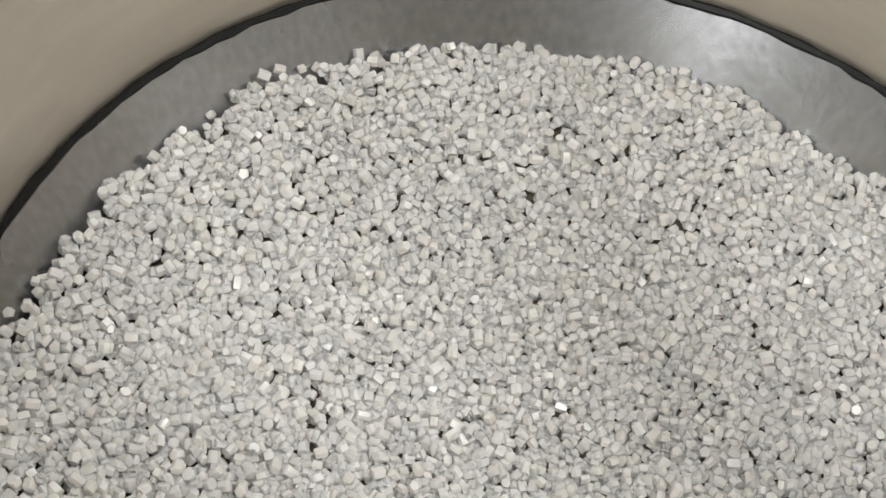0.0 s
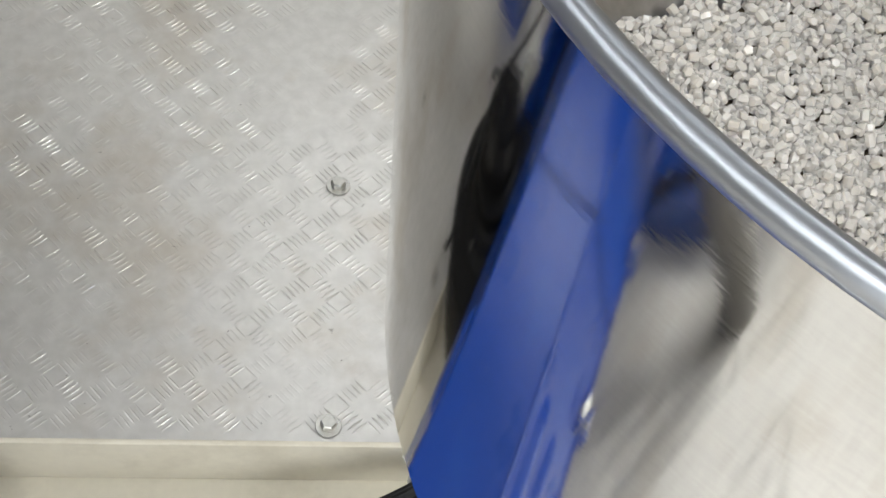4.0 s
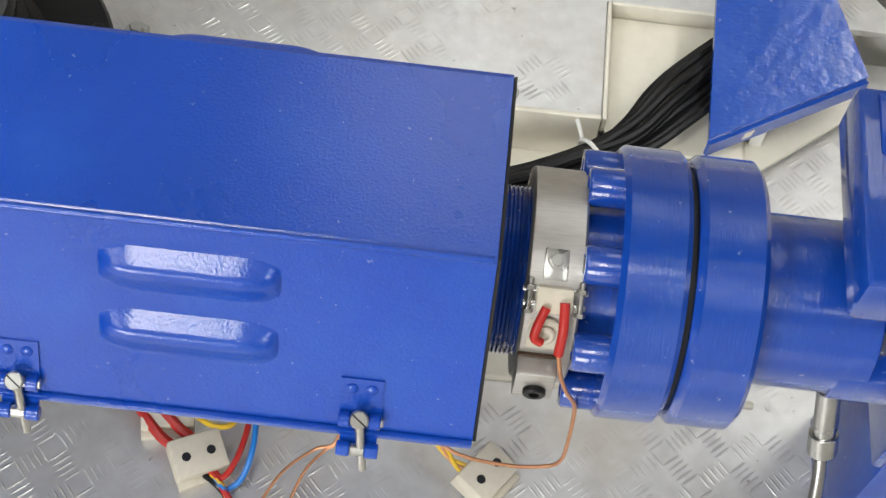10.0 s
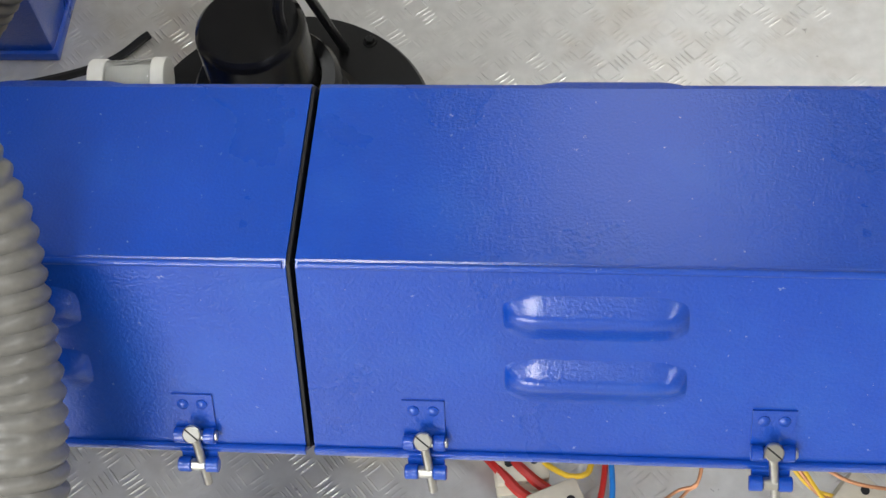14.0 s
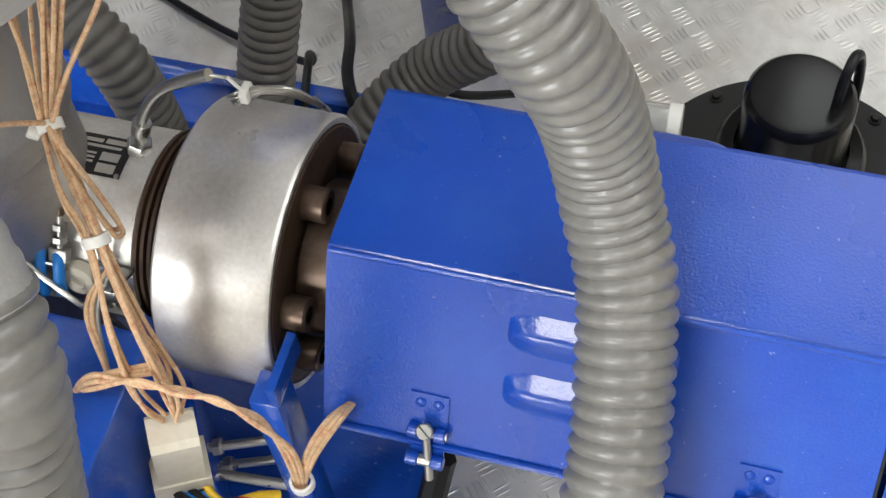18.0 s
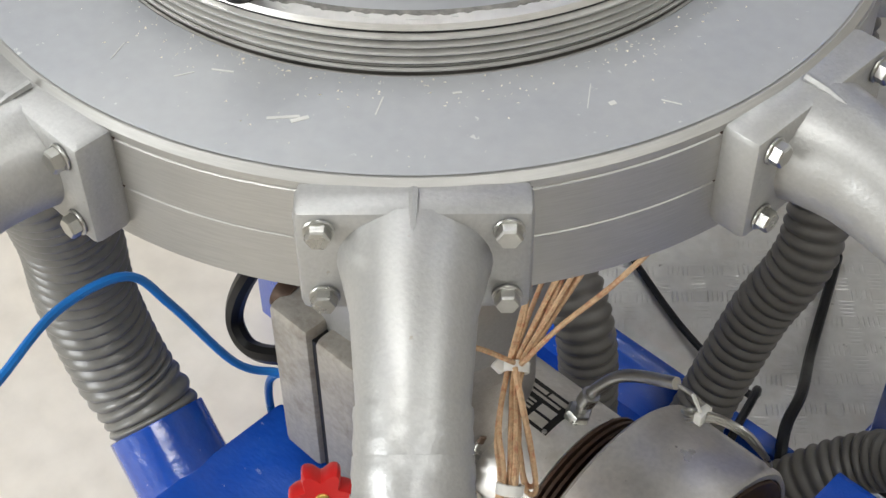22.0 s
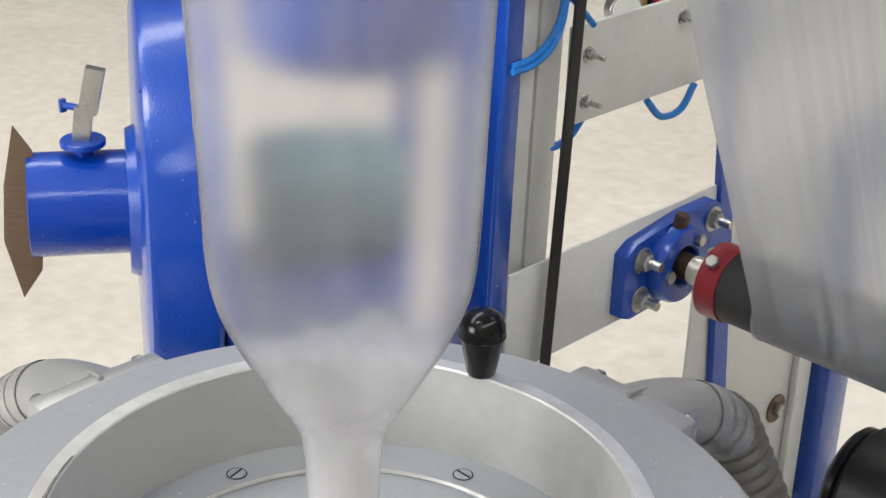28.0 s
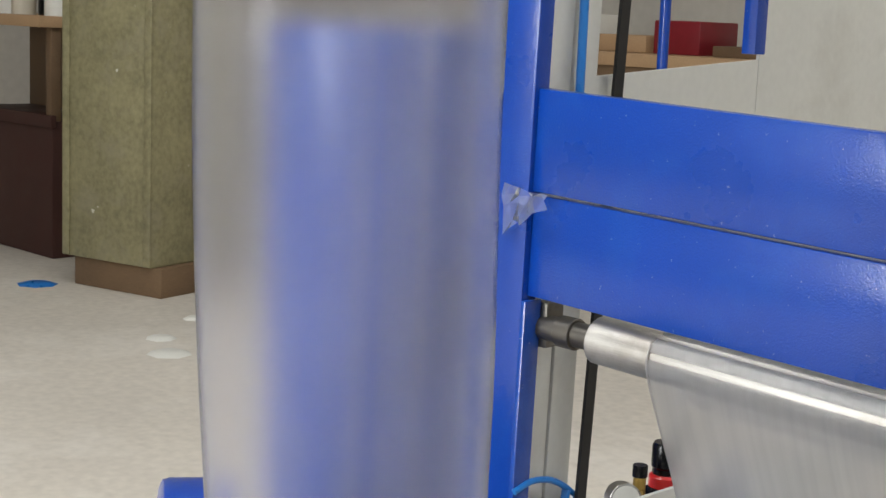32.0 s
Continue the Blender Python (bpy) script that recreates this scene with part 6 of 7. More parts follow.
hose([(0.085, 0.233, 0.294), (0.066, 0.236, 0.312), (0.045, 0.233, 0.344), (0.030, 0.229, 0.410), (0.034, 0.226, 0.485), (0.045, 0.20, 0.57), (0.0, 0.14, 0.635), ends[7][0] - ends[7][1] * 0.02], "large grey ribbed air hose curving to the blue manifold port", 0.0355)
hose(from_end(4, (0.262, 0.775, 0.57), (0.295, 0.745, 0.46), (0.331, 0.694, 0.341), (0.313, 0.666, 0.254), (0.300, 0.635, 0.164), (0.29, 0.60, 0.06)), "dark grey ribbed air hose behind the die", 0.0262, HOSE_D)
hose(from_end(3, (0.555, 0.685, 0.58), (0.592, 0.725, 0.46), (0.572, 0.712, 0.325), (0.510, 0.673, 0.236), (0.443, 0.668, 0.174), (0.398, 0.637, 0.130), (0.36, 0.60, 0.06)), "dark grey ribbed air hose running back past the guard", 0.0262, HOSE_D)
hose(from_end(5, (-0.06, 0.70, 0.56), (0.02, 0.66, 0.42), (0.13, 0.605, 0.30), (0.199, 0.577, 0.241), (0.2185, 0.571, 0.161), (0.225, 0.565, 0.06)), "dark grey ribbed air hose bending behind the barrel", 0.0262, HOSE_D)
hose(from_end(6, (-0.22, 0.44, 0.60), (-0.30, 0.52, 0.50), (-0.36, 0.64, 0.36), (-0.40, 0.75, 0.1), (-0.41, 0.80, FLOOR + 0.03)), "grey ribbed air hose below the far elbow", 0.0255)
col = thing("machine_column", (0.42, 0.85, 0.0), "blue enamelled upright column on the deck", "column")
part("post", box(nb(), 0.378, 0.470, 0.815, 0.905, 0.0005, 1.0, 0.004), BLUE, col)
part("foot", box(nb(), 0.374, 0.474, 0.811, 0.909, 0.0005, 0.012, 0.002), BLUE, col)
wire("floor_cable", [(0.02, 0.86, 0.006), (0.16, 0.80, 0.008), (0.27, 0.76, 0.03), (0.31, 0.70, 0.120), (0.33, 0.63, 0.115), (0.36, 0.60, 0.08)], 0.004, CABLE, "black cable lying over the blue rail onto the deck", "cable")
wire("floor_cable", [(0.36, 0.56, 0.10), (0.40, 0.64, 0.122), (0.41, 0.69, 0.118), (0.45, 0.74, 0.05), (0.52, 0.80, 0.008), (0.56, 0.84, 0.006)], 0.0045, CABLE, "black cable curving over the blue rail", "cable")
wire("floor_cable", [(0.22, 1.0, 0.006), (0.28, 0.86, 0.02), (0.335, 0.74, 0.105), (0.36, 0.67, 0.125), (0.41, 0.60, 0.09), (0.46, 0.56, 0.05)], 0.0055, CABLE, "thick black cable across the deck edge", "cable")
for k in range(4):
    wire("base_cable", [(0.25, 0.50 + 0.02 * k, 0.055), (0.38, 0.53 + 0.022 * k, 0.06 + 0.01 * k), (0.52, 0.56 + 0.02 * k, 0.07), (0.70, 0.53 + 0.01 * k, 0.0)], 0.006, CABLE, "black cable lying in the machine base", "cable", "base cables")

# ---------------------------------------------------------------- film bubble
bub = [(0.0200, 0.7176), (0.0197, 0.735), (0.0194, 0.765), (0.0198, 0.795), (0.0212, 0.822), (0.0255, 0.840), (0.0348, 0.856), (0.0440, 0.872), (0.0530, 0.888), (0.0610, 0.905), (0.0660, 0.922), (0.0685, 0.945), (0.0697, 0.98), (0.0712, 1.03), (0.0738, 1.10), (0.0768, 1.2), (0.0780, 1.4), (0.079, 1.8), (0.079, 2.4), (0.079, 3.2)]
fine = [(p.x, p.z) for p in smooth_path([(r, 0, h) for r, h in bub], 5)]
bb = thing("film_bubble", (CX, CY, 0.7176), "milky frosted tube of blown plastic film rising from the die", "film bubble")
def film_shell(prof, th=0.0006):
    """Closed wall of film: outer profile and inner profile."""
    bm = lathe(nb(), prof + [(r - th, h) for r, h in reversed(prof)], D0, 112, True)
    for v in bm.verts:
        sway = 0.0045 * min(1.0, max(0.0, (v.co.z - 1.06) / 0.22))
        v.co.x -= sway
        v.co.y -= sway
    return bm


frost = next(k for k, (r, h) in enumerate(fine) if h > 0.83)
part("neck", film_shell(fine[:frost + 1]), FILM, bb, "narrow milky melt neck", angle=60)
part("tube", film_shell(fine[frost:]), FILM, bb, "clear blown film tube", angle=60)


# ---------------------------------------------------------------- tower
TX, TY = -0.19, 0.925
TILT = pose(-0.15, 0, 1.17, 0, 1.9, 0) @ pose(0.15, 0, -1.17)
LEAN = pose(TX, 0, 1.17, 0, 1.2, 0) @ pose(-TX, 0, -1.17)
tw = thing("take_off_tower", (TX, TY, FLOOR), "blue and grey steel take-off tower", "tower")
part("corner_post", box(nb(), TX - 0.024, TX + 0.028, TY, TY + 0.021, FLOOR, 3.0, 0.002, LEAN), BLUE, tw)
part("post_flange", box(nb(), TX + 0.0285, TX + 0.0345, TY - 0.001, TY + 0.022, FLOOR, 1.084, 0.001, LEAN), BLUE_D, tw)
part("grey_post", box(nb(), TX - 0.022, TX + 0.018, TY + 0.0235, TY + 0.062, FLOOR, 3.0, 0.002, LEAN), GREYWHITE, tw)
part("grey_rail", box(nb(), TX - 0.010, TX + 0.019, TY + 0.0645, TY + 0.100, FLOOR, 3.0, 0.002, LEAN), GREYWHITE, tw)
part("lower_panel", box(nb(), TX + 0.0225, 0.52, TY + 0.008, TY + 0.022, 1.0865, 1.1855, 0.002, TILT), BLUE, tw)
part("upper_panel", box(nb(), TX + 0.0225, 0.52, TY + 0.006, TY + 0.022, 1.1880, 1.286, 0.002, TILT), BLUE, tw)
part("black_belt", slab(nb(), ((-0.155, 0.9600, -0.08), (-0.155, 0.9735, -0.08), (-0.155, 1.1030, 2.40), (-0.155, 1.0895, 2.40)), 0.004), RUBBER, tw, "black drive belt")
up_ = part("upper_side_plate", box(nb(), -0.176, -0.170, 1.03, 1.60, 0.737, 0.840, 0.001), GREYWHITE, tw)
lo_ = part("lower_side_plate", box(nb(), -0.1705, -0.1665, 0.948, 1.75, 0.480, 0.598, 0.001), GREYWHITE, tw)
part("top_side_plate", slab(nb(), ((-0.172, 0.99, 1.19), (-0.172, 1.30, 1.19), (-0.172, 1.30, 1.316), (-0.172, 0.99, 1.295)), 0.004), GREYWHITE, tw, "pale sheet with a cut-out")
part("top_side_plate", slab(nb(), ((-0.172, 1.301, 1.19), (-0.172, 2.0, 1.19), (-0.172, 2.0, 2.2), (-0.172, 1.301, 2.2)), 0.004), GREYWHITE, tw, "pale sheet beside the cut-out")
part("blue_edge_bar", box(nb(), -0.182, -0.164, 1.286, 1.306, 1.322, 2.2, 0.001), BLUE, tw)
part("air_tube", rod(nb(), (TX + 0.034, TY + 0.06, 1.27), (TX + 0.034, TY + 0.06, 2.4), 0.0045, 12), BLUEW, tw, "bright blue air tube up the post")
fp_ = part("floor_plate", box(nb(), -0.176, -0.1715, 1.292, 1.60, 0.02, 0.479, 0.001), GREYWHITE, tw)
part("washer", rod(nb(), (-0.1714, 1.52, 0.205), (-0.1680, 1.52, 0.205), 0.021, 28), OILSTEEL, fp_, "dark round washer")
bolt(fp_, (-0.168, 1.52, 0.205), (1, 0, 0), 0.010, 0.008, ZINC)
part("angle_bar", box(nb(), -0.1712, -0.160, 1.550, 1.585, FLOOR, 0.479, 0.002), GREYWHITE, tw)
part("rear_post", box(nb(), -0.178, -0.140, 1.602, 1.66, FLOOR, 0.60, 0.002), BLUE_D, tw)
for y, z in ((1.054, 0.809), (1.054, 0.759), (1.21, 0.818), (1.225, 0.818)):
    bolt(up_, (-0.170, y, z), (1, 0, 0), 0.0055, 0.006, ZINC, 0.008)
    part('stud', rod(nb(), (-0.166, y, z), (-0.148, y, z), 0.003, 10), ZINC, up_)
bm = nb()
rnd = random.Random(4)
g4 = [[bm.verts.new((TX + 0.004 + 0.052 * i / 6 + rnd.uniform(-0.004, 0.004), TY - 0.004 - rnd.uniform(0, 0.009), 1.174 + 0.010 * i / 6 + (j / 4 - 0.55) * (0.052 - 0.006 * i) + rnd.uniform(-0.004, 0.004))) for j in range(5)] for i in range(7)]
for a, b in zip(g4, g4[1:]):
    for j in range(4):
        bm.faces.new((a[j], b[j], b[j + 1], a[j + 1]))
part("film_scrap", bm, FILM2, tw, "crumpled clear film scrap", smooth=False)
part("brace", slab(nb(), ((-0.17, 1.34, 0.30), (-0.17, 1.37, 0.30), (-0.17, 1.30, 0.85), (-0.17, 1.28, 0.85)), 0.01), BLUE, tw)

# silver guide roller with its shaft
gr = thing("guide_roller", (0.2, 0.95, 1.035), "polished steel guide roller with a stub shaft", "roller")
part("drum", rod(nb(), (-0.088, TY + 0.028, 1.055), (0.50, TY + 0.028, 1.0350), 0.0225, 40), STEEL, gr)
part("shaft", rod(nb(), (-0.165, TY + 0.028, 1.055), (-0.087, TY + 0.028, 1.055), 0.0125, 24), DKSTEEL, gr)
part("journal", rod(nb(), (-0.135, TY + 0.028, 1.055), (-0.115, TY + 0.028, 1.055), 0.0155, 24), DKSTEEL, gr)
part("bearing_cup", box(nb(), -0.168, -0.150, TY + 0.0225, TY + 0.048, 1.035, 1.0805, 0.003), DKSTEEL, gr)

# flat film web over the roller, down to the winder
bm = nb()
web = [(TY + 0.055, 1.0), (TY + 0.0555, 1.045), (TY + 0.047, 1.061), (TY + 0.028, 1.0692), (TY + 0.009, 1.061), (TY + 0.004, 1.040), (0.945, 1.0), (0.9833, 0.92), (1.0312, 0.82), (1.0791, 0.72), (1.1270, 0.62), (1.1605, 0.55), (1.1625, 0.530), (1.168, 0.514), (1.178, 0.5035), (1.191, 0.4975), (1.206, 0.4962)]
WEB_L = -0.012


def web_lift(x, z):
    """The guide roller dips a little along its length; the nip roller is level."""
    return (0.010 - 0.0340 * (x + 0.088)) * min(1.0, max(0.0, (z - 0.54) / 0.46))


cols = []
for i in range(41):
    u = i / 40
    col = []
    for k, (y, z) in enumerate(web):
        x = WEB_L + u * (0.50 - WEB_L)
        dep = 0.005 * math.sin(u * 40 + z * 5) * math.sin(math.pi * min(1.0, max(0.0, (1.0 - z) / 0.45)))
        col.append(bm.verts.new((x, y + dep, z + web_lift(x, z))))
    cols.append(col)
for a, b in zip(cols, cols[1:]):
    for k in range(len(web) - 1):
        bm.faces.new((a[k], b[k], b[k + 1], a[k + 1]))
bmesh.ops.recalc_face_normals(bm, faces=bm.faces)
bmesh.ops.solidify(bm, geom=bm.faces[:], thickness=0.0007)
wb = thing("film_web", (0.2, TY, 1.06), "flat frosted film web hanging from the guide roller", "film web")
part("sheet", bm, FILM2, wb, angle=60)
edge = [Vector((WEB_L, y - 0.0006, z + web_lift(WEB_L, z))) for y, z in web[4:]]
part("folded_edge", sweep(nb(), smooth_path(edge, 6), 0.0009, 6), FILM2, wb, "creased film edge")

# bearing with clamped rubber roller
br = thing("flange_bearing", (-0.17, 1.2, 0.51), "blue square flange bearing bolted to the side plate", "bearing")
bc = Vector((-0.1665, 1.205, 0.539))
fl_ = prism(nb(), [(-0.085, -0.044), (-0.085, 0.030), (-0.066, 0.041), (0.020, 0.052), (0.078, 0.052), (0.095, 0.040), (0.095, -0.030), (0.078, -0.040), (-0.070, -0.050)], 0.0, 0.017)
fl_.transform(Matrix.Translation(bc))
part("flange", fl_, BLUE, br)
hubm = Matrix.Translation(bc) @ pose(0, 0, 0, 0, 90, 0)
part("hub", lathe(nb(), [(0.046, 0.012), (0.0455, 0.030), (0.043, 0.0355), (0.026, 0.0365), (0.0235, 0.0345), (0.0225, 0.020), (0, 0.020)], hubm, 44), BLUE, br)
part("bore", lathe(nb(), [(0.0223, 0.0215), (0, 0.0215)], hubm, 30), DARK, br)
for y, z in ((-0.030, -0.004), (0.022, 0.026)):
    bolt(br, bc + Vector((0.0362, y, z)), (1, 0, 0), 0.0075, 0.006, ZINC)
for y, z in ((-0.055, 0.018), (0.075, 0.030), (-0.055, -0.030), (0.075, -0.022)):
    p = bc + Vector((0.0172, y, z))
    bolt(br, p, (1, 0, 0), 0.0105, 0.009, ZINC, 0.0155, "nut")
    part("stud", rod(nb(), p, p + Vector((0.026, 0, 0)), 0.0055, 12), ZINC, br)
part("grease_nipple", hexa(nb(), bc + Vector((0.024, 0.0, 0.045)), (0.2, 0, 1), 0.0085, 0.016), RUST, br)
rl = thing("rubber_roller", (0.0, 1.2, 0.508), "black rubber nip roller with a maroon end clamp", "roller")
part("shaft", rod(nb(), bc + Vector((0.03, 0, 0)), bc + Vector((0.08, 0, 0)), 0.0155, 24), RUST, rl)
part("shaft_sleeve", rod(nb(), bc + Vector((0.048, 0, 0)), bc + Vector((0.079, 0, 0)), 0.0168, 24), PLATE_LT, rl, "pale worn shaft sleeve")
part("clamp", rod(nb(), bc + Vector((0.078, 0, 0)), bc + Vector((0.105, 0, 0)), 0.043, 36), MAROON, rl, "maroon end clamp")
bolt(rl, bc + Vector((0.092, -0.03, 0.033)), (0, -0.65, 0.75), 0.008, 0.007)
part("rubber_cover", rod(nb(), bc + Vector((0.104, 0, 0)), bc + Vector((1.2, 0, 0)), 0.041, 40), RUBBER, rl)

# black winder motor under the web
wmt = thing("winder_motor", (0.2, 1.46, FLOOR), "black geared winder motor with a zinc lifting eye", "motor")
part("body", rod(nb(), (0.0, 1.46, 0.19), (0.42, 1.46, 0.19), 0.085, 40, 0.008), BLACKM, wmt)
part("end_cap", rod(nb(), (-0.02, 1.46, 0.19), (0.0, 1.46, 0.19), 0.076, 40, 0.006), BLACK, wmt)
part("foot", box(nb(), 0.03, 0.40, 1.40, 1.52, FLOOR, 0.115, 0.004), BLACKM, wmt)
eye_ = [Vector((0.06, 1.46 + 0.017 * math.cos(k * math.pi / 8), 0.294 + 0.017 * math.sin(k * math.pi / 8))) for k in range(17)]
part("lifting_eye", sweep(nb(), eye_, 0.0048, 10), ZINC, wmt, "zinc lifting eye")

# air regulator on the upper plate, with blue tubes
rg = thing("air_regulator", (-0.185, 1.17, 0.80), "black and red air regulator with a chrome pressure gauge", "regulator")
part("knob", lathe(nb(), [(0, 0), (0.0145, 0), (0.0150, 0.003), (0.0150, 0.008), (0.0165, 0.010), (0.0165, 0.034), (0.0145, 0.038), (0, 0.038)], pose(-0.190, 1.195, 0.842), 28), BLACK, rg)
part("ring", lathe(nb(), [(0, 0), (0.0185, 0), (0.0185, 0.012), (0.016, 0.015), (0, 0.015)], pose(-0.190, 1.195, 0.828), 28), REDKNOB, rg, "red ring")
part("body", box(nb(), -0.208, -0.178, 1.178, 1.212, 0.785, 0.828, 0.004), BLACK, rg)
part("gauge", rod(nb(), (-0.196, 1.122, 0.828), (-0.176, 1.108, 0.832), 0.0185, 30), ZINC, rg)
part("gauge_face", rod(nb(), (-0.1765, 1.1085, 0.8319), (-0.1752, 1.1076, 0.8322), 0.0162, 30), WHITEP, rg)
part("fitting", rod(nb(), (-0.190, 1.148, 0.81), (-0.190, 1.148, 0.852), 0.0075, 14), BRASS, rg)
part("fitting_cap", rod(nb(), (-0.190, 1.148, 0.848), (-0.190, 1.148, 0.862), 0.0088, 14), BLACK, rg)
part("mount", box(nb(), -0.20, -0.1765, 1.10, 1.23, 0.77, 0.80, 0.002), BLACKM, rg)
wire("air_tube", [(-0.160, 0.924, 0.893), (-0.160, 0.950, 0.899), (-0.160, 0.982, 0.893), (-0.160, 1.013, 0.874), (-0.160, 1.048, 0.842)], 0.0034, BLUEW, "blue air tube looped at the tower post", "air tube", "tower tubes")
wire("air_tube", [(-0.159, 0.930, 0.819), (-0.159, 0.958, 0.820), (-0.159, 0.984, 0.832), (-0.159, 0.998, 0.853), (-0.159, 1.003, 0.880)], 0.0034, BLUEW, "blue air tube looped at the tower post", "air tube", "tower tubes")
wire("air_tube", [(-0.161, 0.932, 0.824), (-0.161, 0.957, 0.826), (-0.161, 0.982, 0.838), (-0.161, 0.997, 0.857), (-0.161, 1.002, 0.884)], 0.0034, BLUEW, "blue air tube looped at the tower post", "air tube", "tower tubes")
wire("air_tube", [(-0.17, 1.16, 0.735), (-0.168, 1.185, 0.712), (-0.168, 1.22, 0.712), (-0.17, 1.245, 0.735)], 0.004, BLUEW, "blue air tube looped under the side plate", "air tube", "tower tubes")
wire("air_tube", [(-0.174, 1.056, 0.738), (-0.178, 1.045, 0.722), (-0.182, 1.028, 0.714), (-0.186, 1.01, 0.714)], 0.004, BLUEW, "blue air tube behind the belt", "air tube", "tower tubes")

for ob in rg.children:
    ob.data.transform(Matrix.Translation((-0.022, 0.042, -0.004)))

# ---------------------------------------------------------------- ring blower with valve, behind the bubble
rb = thing("ring_blower", (-0.25, 0.6, FLOOR), "blue enamelled air blower with outlet pipe and damper", "blower")
P0 = Vector((-0.328, 0.5155, 0.728))
ax = Vector((0.046, 0.073, -0.002)).normalized()
P1 = P0 + ax * 0.085
part("outlet_pipe", rod(nb(), P0, P1 + ax * 0.03, 0.0445, 44), BLUE, rb)
vm = Matrix.Translation(P1 + ax * 0.030 + Vector((0, 0, 0.0))) @ ax.to_track_quat("Z", "Y").to_matrix().to_4x4()
part("scroll_casing", lathe(nb(), [(0, -0.034), (0.062, -0.034), (0.066, -0.026), (0.170, -0.025), (0.177, -0.022), (0.179, -0.016), (0.179, 0.028), (0.176, 0.032), (0, 0.032)], vm, 72), BLUE, rb)
part("motor_drum", lathe(nb(), [(0, 0.0), (0.120, 0.0), (0.132, 0.012), (0.132, 0.552), (0.126, 0.560), (0, 0.560)], pose(-0.433, 0.982, 0.748), 48), BLUE, rb)
part("pedestal", box(nb(), -0.30, -0.21, 0.60, 0.70, FLOOR, 0.58, 0.004), BLUE, rb)
part("motor_post", box(nb(), -0.430, -0.410, 1.04, 1.06, FLOOR, 0.80, 0.002), BLUE, rb)
fl = part("torn_gasket", slab(nb(), [P0 + Vector(q) for q in ((-0.006, -0.01, -0.085), (0.004, 0.004, -0.06), (0.008, 0.01, 0.0), (0.004, 0.005, 0.05), (-0.004, -0.006, 0.072), (-0.01, -0.016, 0.02), (-0.012, -0.02, -0.03))], 0.003), WOOD, rb, "torn brown gasket flap")
vp = P0 + ax * 0.048
part("damper_stem", box(nb(), -0.006, 0.006, -0.006, 0.006, 0.02, 0.056, 0.001, Matrix.Translation(vp)), BLUE, rb)
part("damper_disc", lathe(nb(), disc_prof(0.019, 0.052, 0.058, 0.001), Matrix.Translation(vp), 30), BLUE, rb)
part("damper_bracket", slab(nb(), [vp + Vector(q) for q in ((-0.005, -0.006, 0.058), (0.005, 0.005, 0.058), (0.008, 0.008, 0.086), (-0.002, -0.003, 0.088))], 0.006), ZINC, rb)
part("damper_handle", slab(nb(), [vp + Vector(q) for q in ((0.000, -0.002, 0.080), (0.011, 0.010, 0.082), (0.017, 0.017, 0.120), (0.006, 0.006, 0.123))], 0.010), ZINC, rb)
part("wing_screw", rod(nb(), vp + Vector((-0.012, -0.008, 0.086)), vp + Vector((0.0, 0.0, 0.085)), 0.003, 10), BLUE, rb)
part("wing", box(nb(), -0.002, 0.002, -0.003, 0.003, -0.006, 0.006, 0.001, Matrix.Translation(vp + Vector((-0.0125, -0.0085, 0.086)))), BLUE, rb)

EYE = Vector((0.72, -0.06, 1.28)) - rb.location
for ob in rb.children:
    ob.data.transform(Matrix.Translation((0, 0, 0.026)) @ Matrix.Translation(EYE) @ Matrix.Scale(1.085, 4) @ Matrix.Translation(-EYE))

# motor on the back of the scroll casing, on a blue mounting box
M0, M1 = Vector((-0.312, 0.732, 0.703)), Vector((-0.232, 0.858, 0.699))
mp_ = [(0, 0), (0.050, 0), (0.056, 0.004)]
for k in range(11):
    mp_ += [(0.056, 0.008 + k * 0.0105), (0.062, 0.0085 + k * 0.0105), (0.062, 0.0125 + k * 0.0105), (0.056, 0.013 + k * 0.0105)]
mp_ += [(0.056, 0.130), (0.060, 0.132), (0.060, 0.142), (0.050, 0.149), (0, 0.149)]
part("motor", lathe(nb(), mp_, along(M0, M1), 48), TEAL, rb, "teal finned electric motor", angle=25)
part("motor_mount", box(nb(), -0.050, 0.050, -0.085, 0.085, FLOOR - 0.64, 0.0, 0.003, pose(-0.281, 0.781, 0.640, 0, 0, -32.5)), BLUE, rb)

# ---------------------------------------------------------------- far things
ct = thing("wooden_crate", (-6.6, 4.6, FLOOR), "tall worn olive wooden crate on a wooden plinth", "crate")
cm = pose(-6.182, 4.408, FLOOR, 0, 0, 13)
part("box", box(nb(), -0.70, 0.0, 0.0, 0.62, 0.17, 1.95, 0.012, cm), OLIVE, ct)
part("plinth", box(nb(), -0.64, 0.05, 0.03, 0.55, 0.0, 0.171, 0.006, cm), WOOD, ct)
for u in (-0.70, -0.055):
    part("corner_batten", box(nb(), u, u + 0.055, -0.012, 0.0, 0.175, 1.94, 0.004, cm), OLIVE, ct)
cr = thing("storage_cabinet", (-8.2, 4.6, FLOOR), "dark red-brown cabinet with a tan board top", "cabinet")
part("carcass", box(nb(), -9.2, -7.62, 4.6, 5.4, FLOOR, 0.60, 0.01), DKRED, cr)
part("rim_board", box(nb(), -9.22, -7.6, 4.58, 4.62, 0.56, 0.64, 0.004), DKRED, cr)
part("top_board", box(nb(), -9.3, -7.6, 4.5, 5.5, 1.19, 1.26, 0.005), TANWOOD, cr)
part("back_panel", box(nb(), -9.2, -7.62, 5.3, 5.4, 0.60, 1.19, 0.005), WOOD, cr)
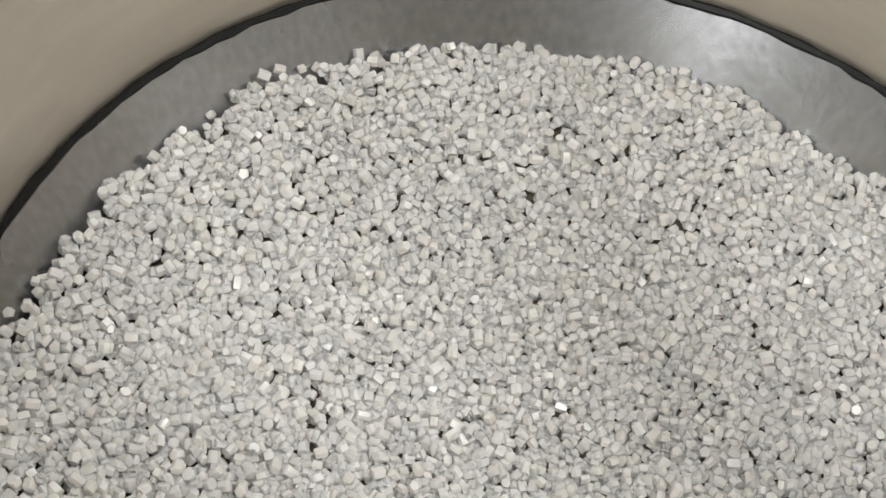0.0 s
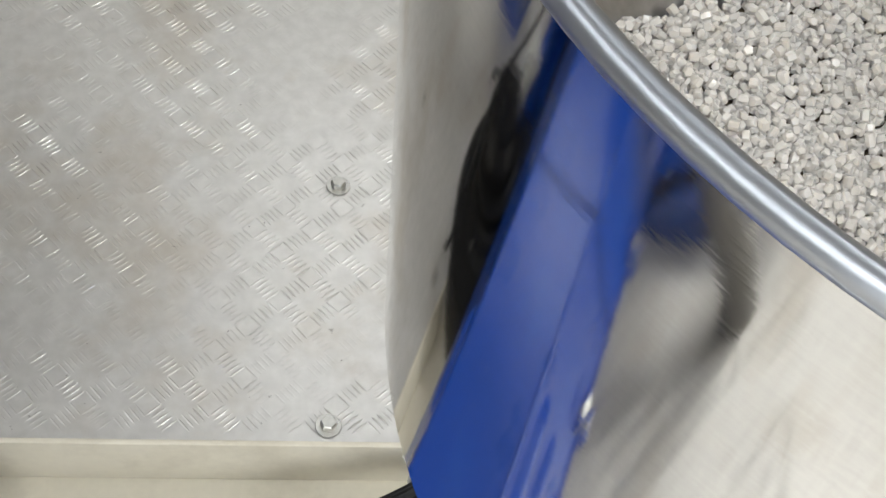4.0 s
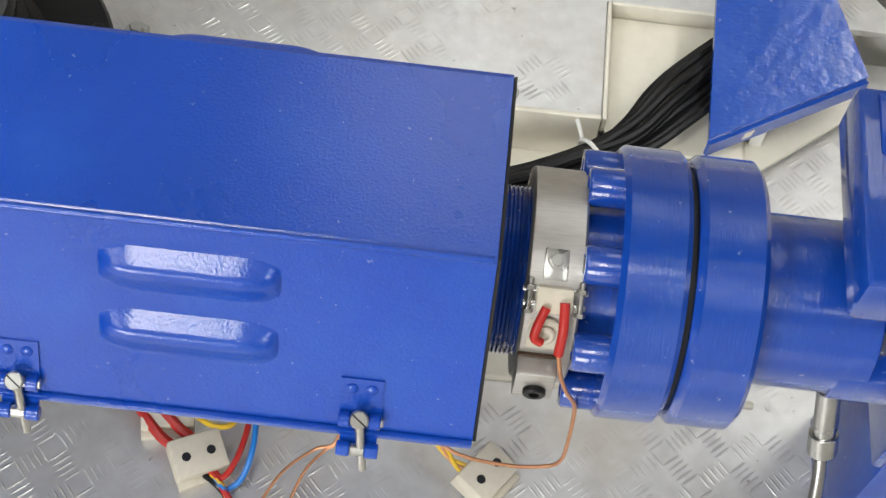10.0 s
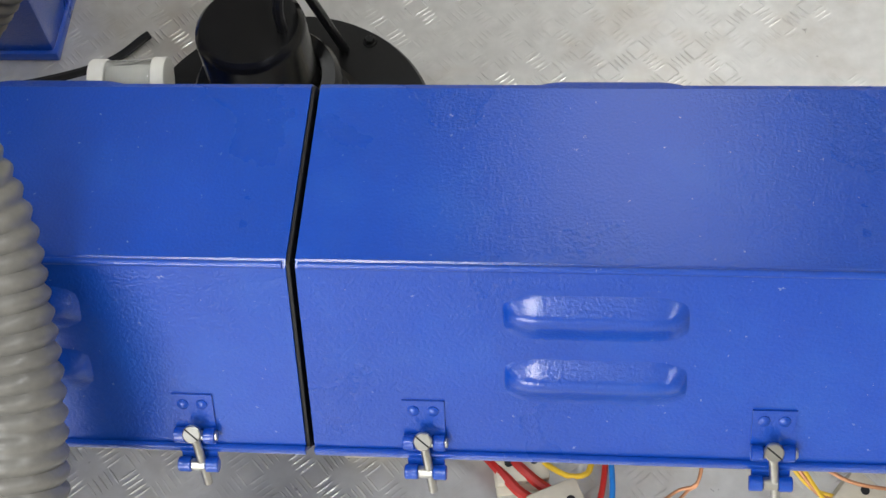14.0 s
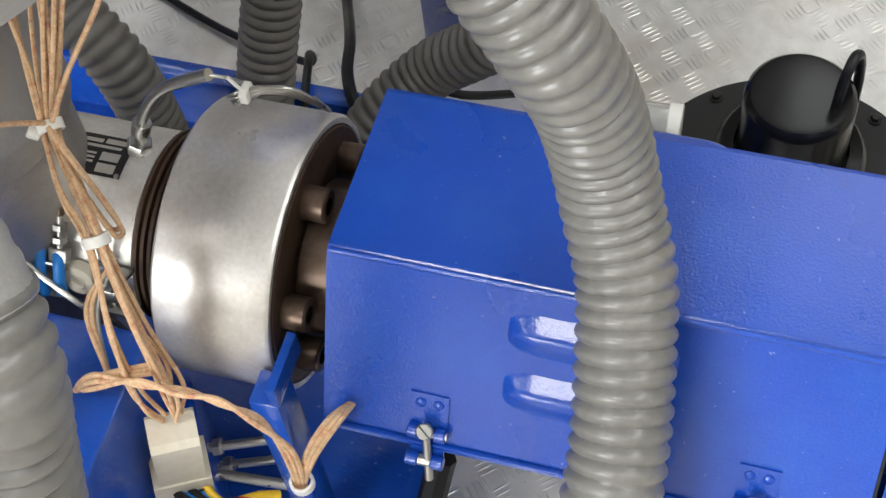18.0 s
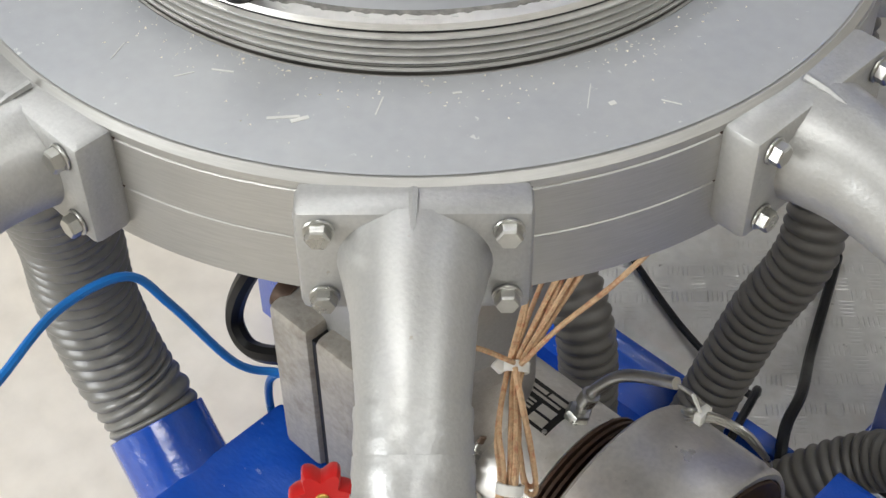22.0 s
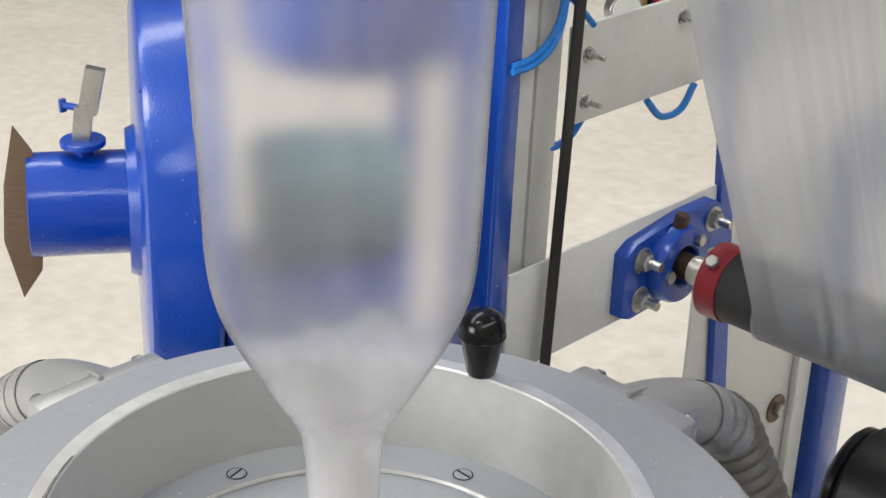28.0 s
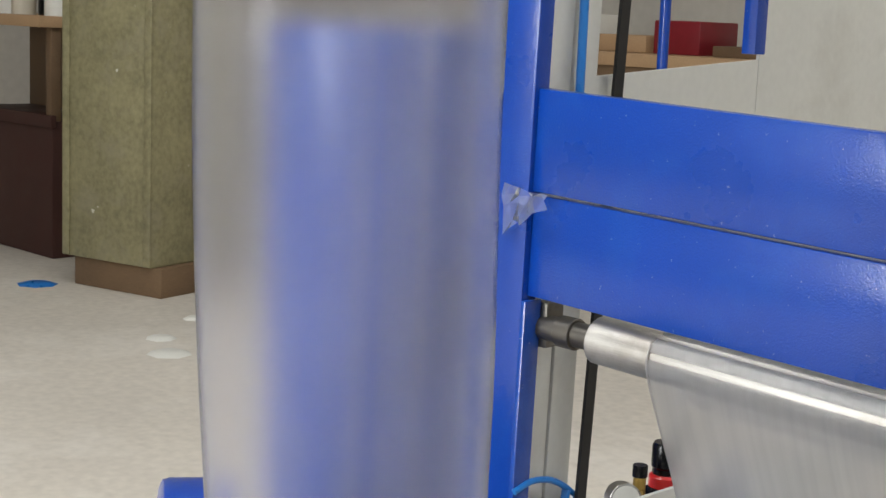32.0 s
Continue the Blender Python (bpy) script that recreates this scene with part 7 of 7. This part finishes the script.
for x in (-9.2, -7.70):
    part("leg", box(nb(), x, x + 0.07, 4.6, 4.67, 0.60, 1.19, 0.004), WOOD, cr)
for k, (x, r, h, c, l) in enumerate(((-7.75, 0.09, 0.26, WHITEP, "white plastic drum on the cabinet top"), (-7.98, 0.06, 0.34, BLACK, "black bottle on the cabinet top"), (-8.2, 0.08, 0.22, CERAM, "pale can on the cabinet top"), (-8.45, 0.10, 0.3, WHITEP, "white bundle on the cabinet top"))):
    solo("container", lathe(nb(), [(0, 0), (r, 0), (r, h * 0.7), (r * 0.6, h * 0.85), (r * 0.6, h), (0, h)], pose(x, 4.72 + 0.05 * (k % 2), 1.26), 20), c, l, "container", "cabinet containers")
bn = thing("work_bench", (-4.5, 7.4, FLOOR), "brown wooden bench with boards stacked on it", "bench")
part("top", box(nb(), -6.3, -2.6, 7.0, 8.2, 1.10, 1.18, 0.006), TANWOOD, bn)
part("front_board", box(nb(), -6.3, -2.6, 7.02, 7.06, 0.5, 1.10, 0.004), WOOD, bn)
for x in (-6.3, -2.7):
    part("leg", box(nb(), x, x + 0.1, 7.08, 7.2, FLOOR, 1.10, 0.004), WOOD, bn)
rnd = random.Random(17)
for k in range(7):
    x = -5.9 + k * 0.45
    solo("carton", box(nb(), x, x + rnd.uniform(0.2, 0.4), 7.3, 7.7, 1.18, 1.18 + rnd.uniform(0.04, 0.28), 0.01), (WHITEP, TANWOOD, MAROON, WOOD, CERAM, WHITEP, DKRED)[k], "small box lying on the wooden bench", "box", "bench boxes")
solo("blue_pole", rod(nb(), (-4.15, 6.3, FLOOR), (-4.15, 6.3, 3.2), 0.03, 16), BLUE, "thin blue steel pole standing in the hall", "pole")
for k, (x, y, w) in enumerate(((-5.3, 3.9, 0.08), (-5.0, 3.75, 0.11), (-5.6, 4.3, 0.06), (-6.9, 4.1, 0.12), (-2.2, 4.1, 0.06), (-2.7, 3.3, 0.08))):
    bm = nb()
    lathe(bm, [(0, 0.010), (w * 0.6, 0.014), (w, 0.0)], pose(x, y, FLOOR, 0, 0, k * 40), 7)
    solo("paper_scrap", bm, WHITEP if k != 3 else BLUEW, "pale scrap of film lying on the dusty floor", "scrap", "floor scraps")
tb = thing("work_table", (-0.9, 7.0, FLOOR), "brown wooden work table with pale boxes on it", "table")
part("top", box(nb(), -1.6, 2.4, 6.2, 7.4, 0.72, 0.78, 0.006), TANWOOD, tb)
for x in (-1.55, 2.3):
    for y in (6.25, 7.3):
        part("leg", box(nb(), x, x + 0.07, y, y + 0.07, FLOOR, 0.72, 0.004), WOOD, tb)
for k, (x, c, l) in enumerate(((-1.2, WHITEP, "white cardboard box on the work table"), (-0.7, TANWOOD, "tan cardboard box on the work table"), (0.1, MAROON, "dark red carton on the work table"), (0.9, WHITEP, "white film bale on the work table"))):
    solo("carton", box(nb(), x, x + 0.36, 6.5, 6.9, 0.78, 0.95 + 0.04 * (k % 2), 0.01), c, l, "carton", "cartons")
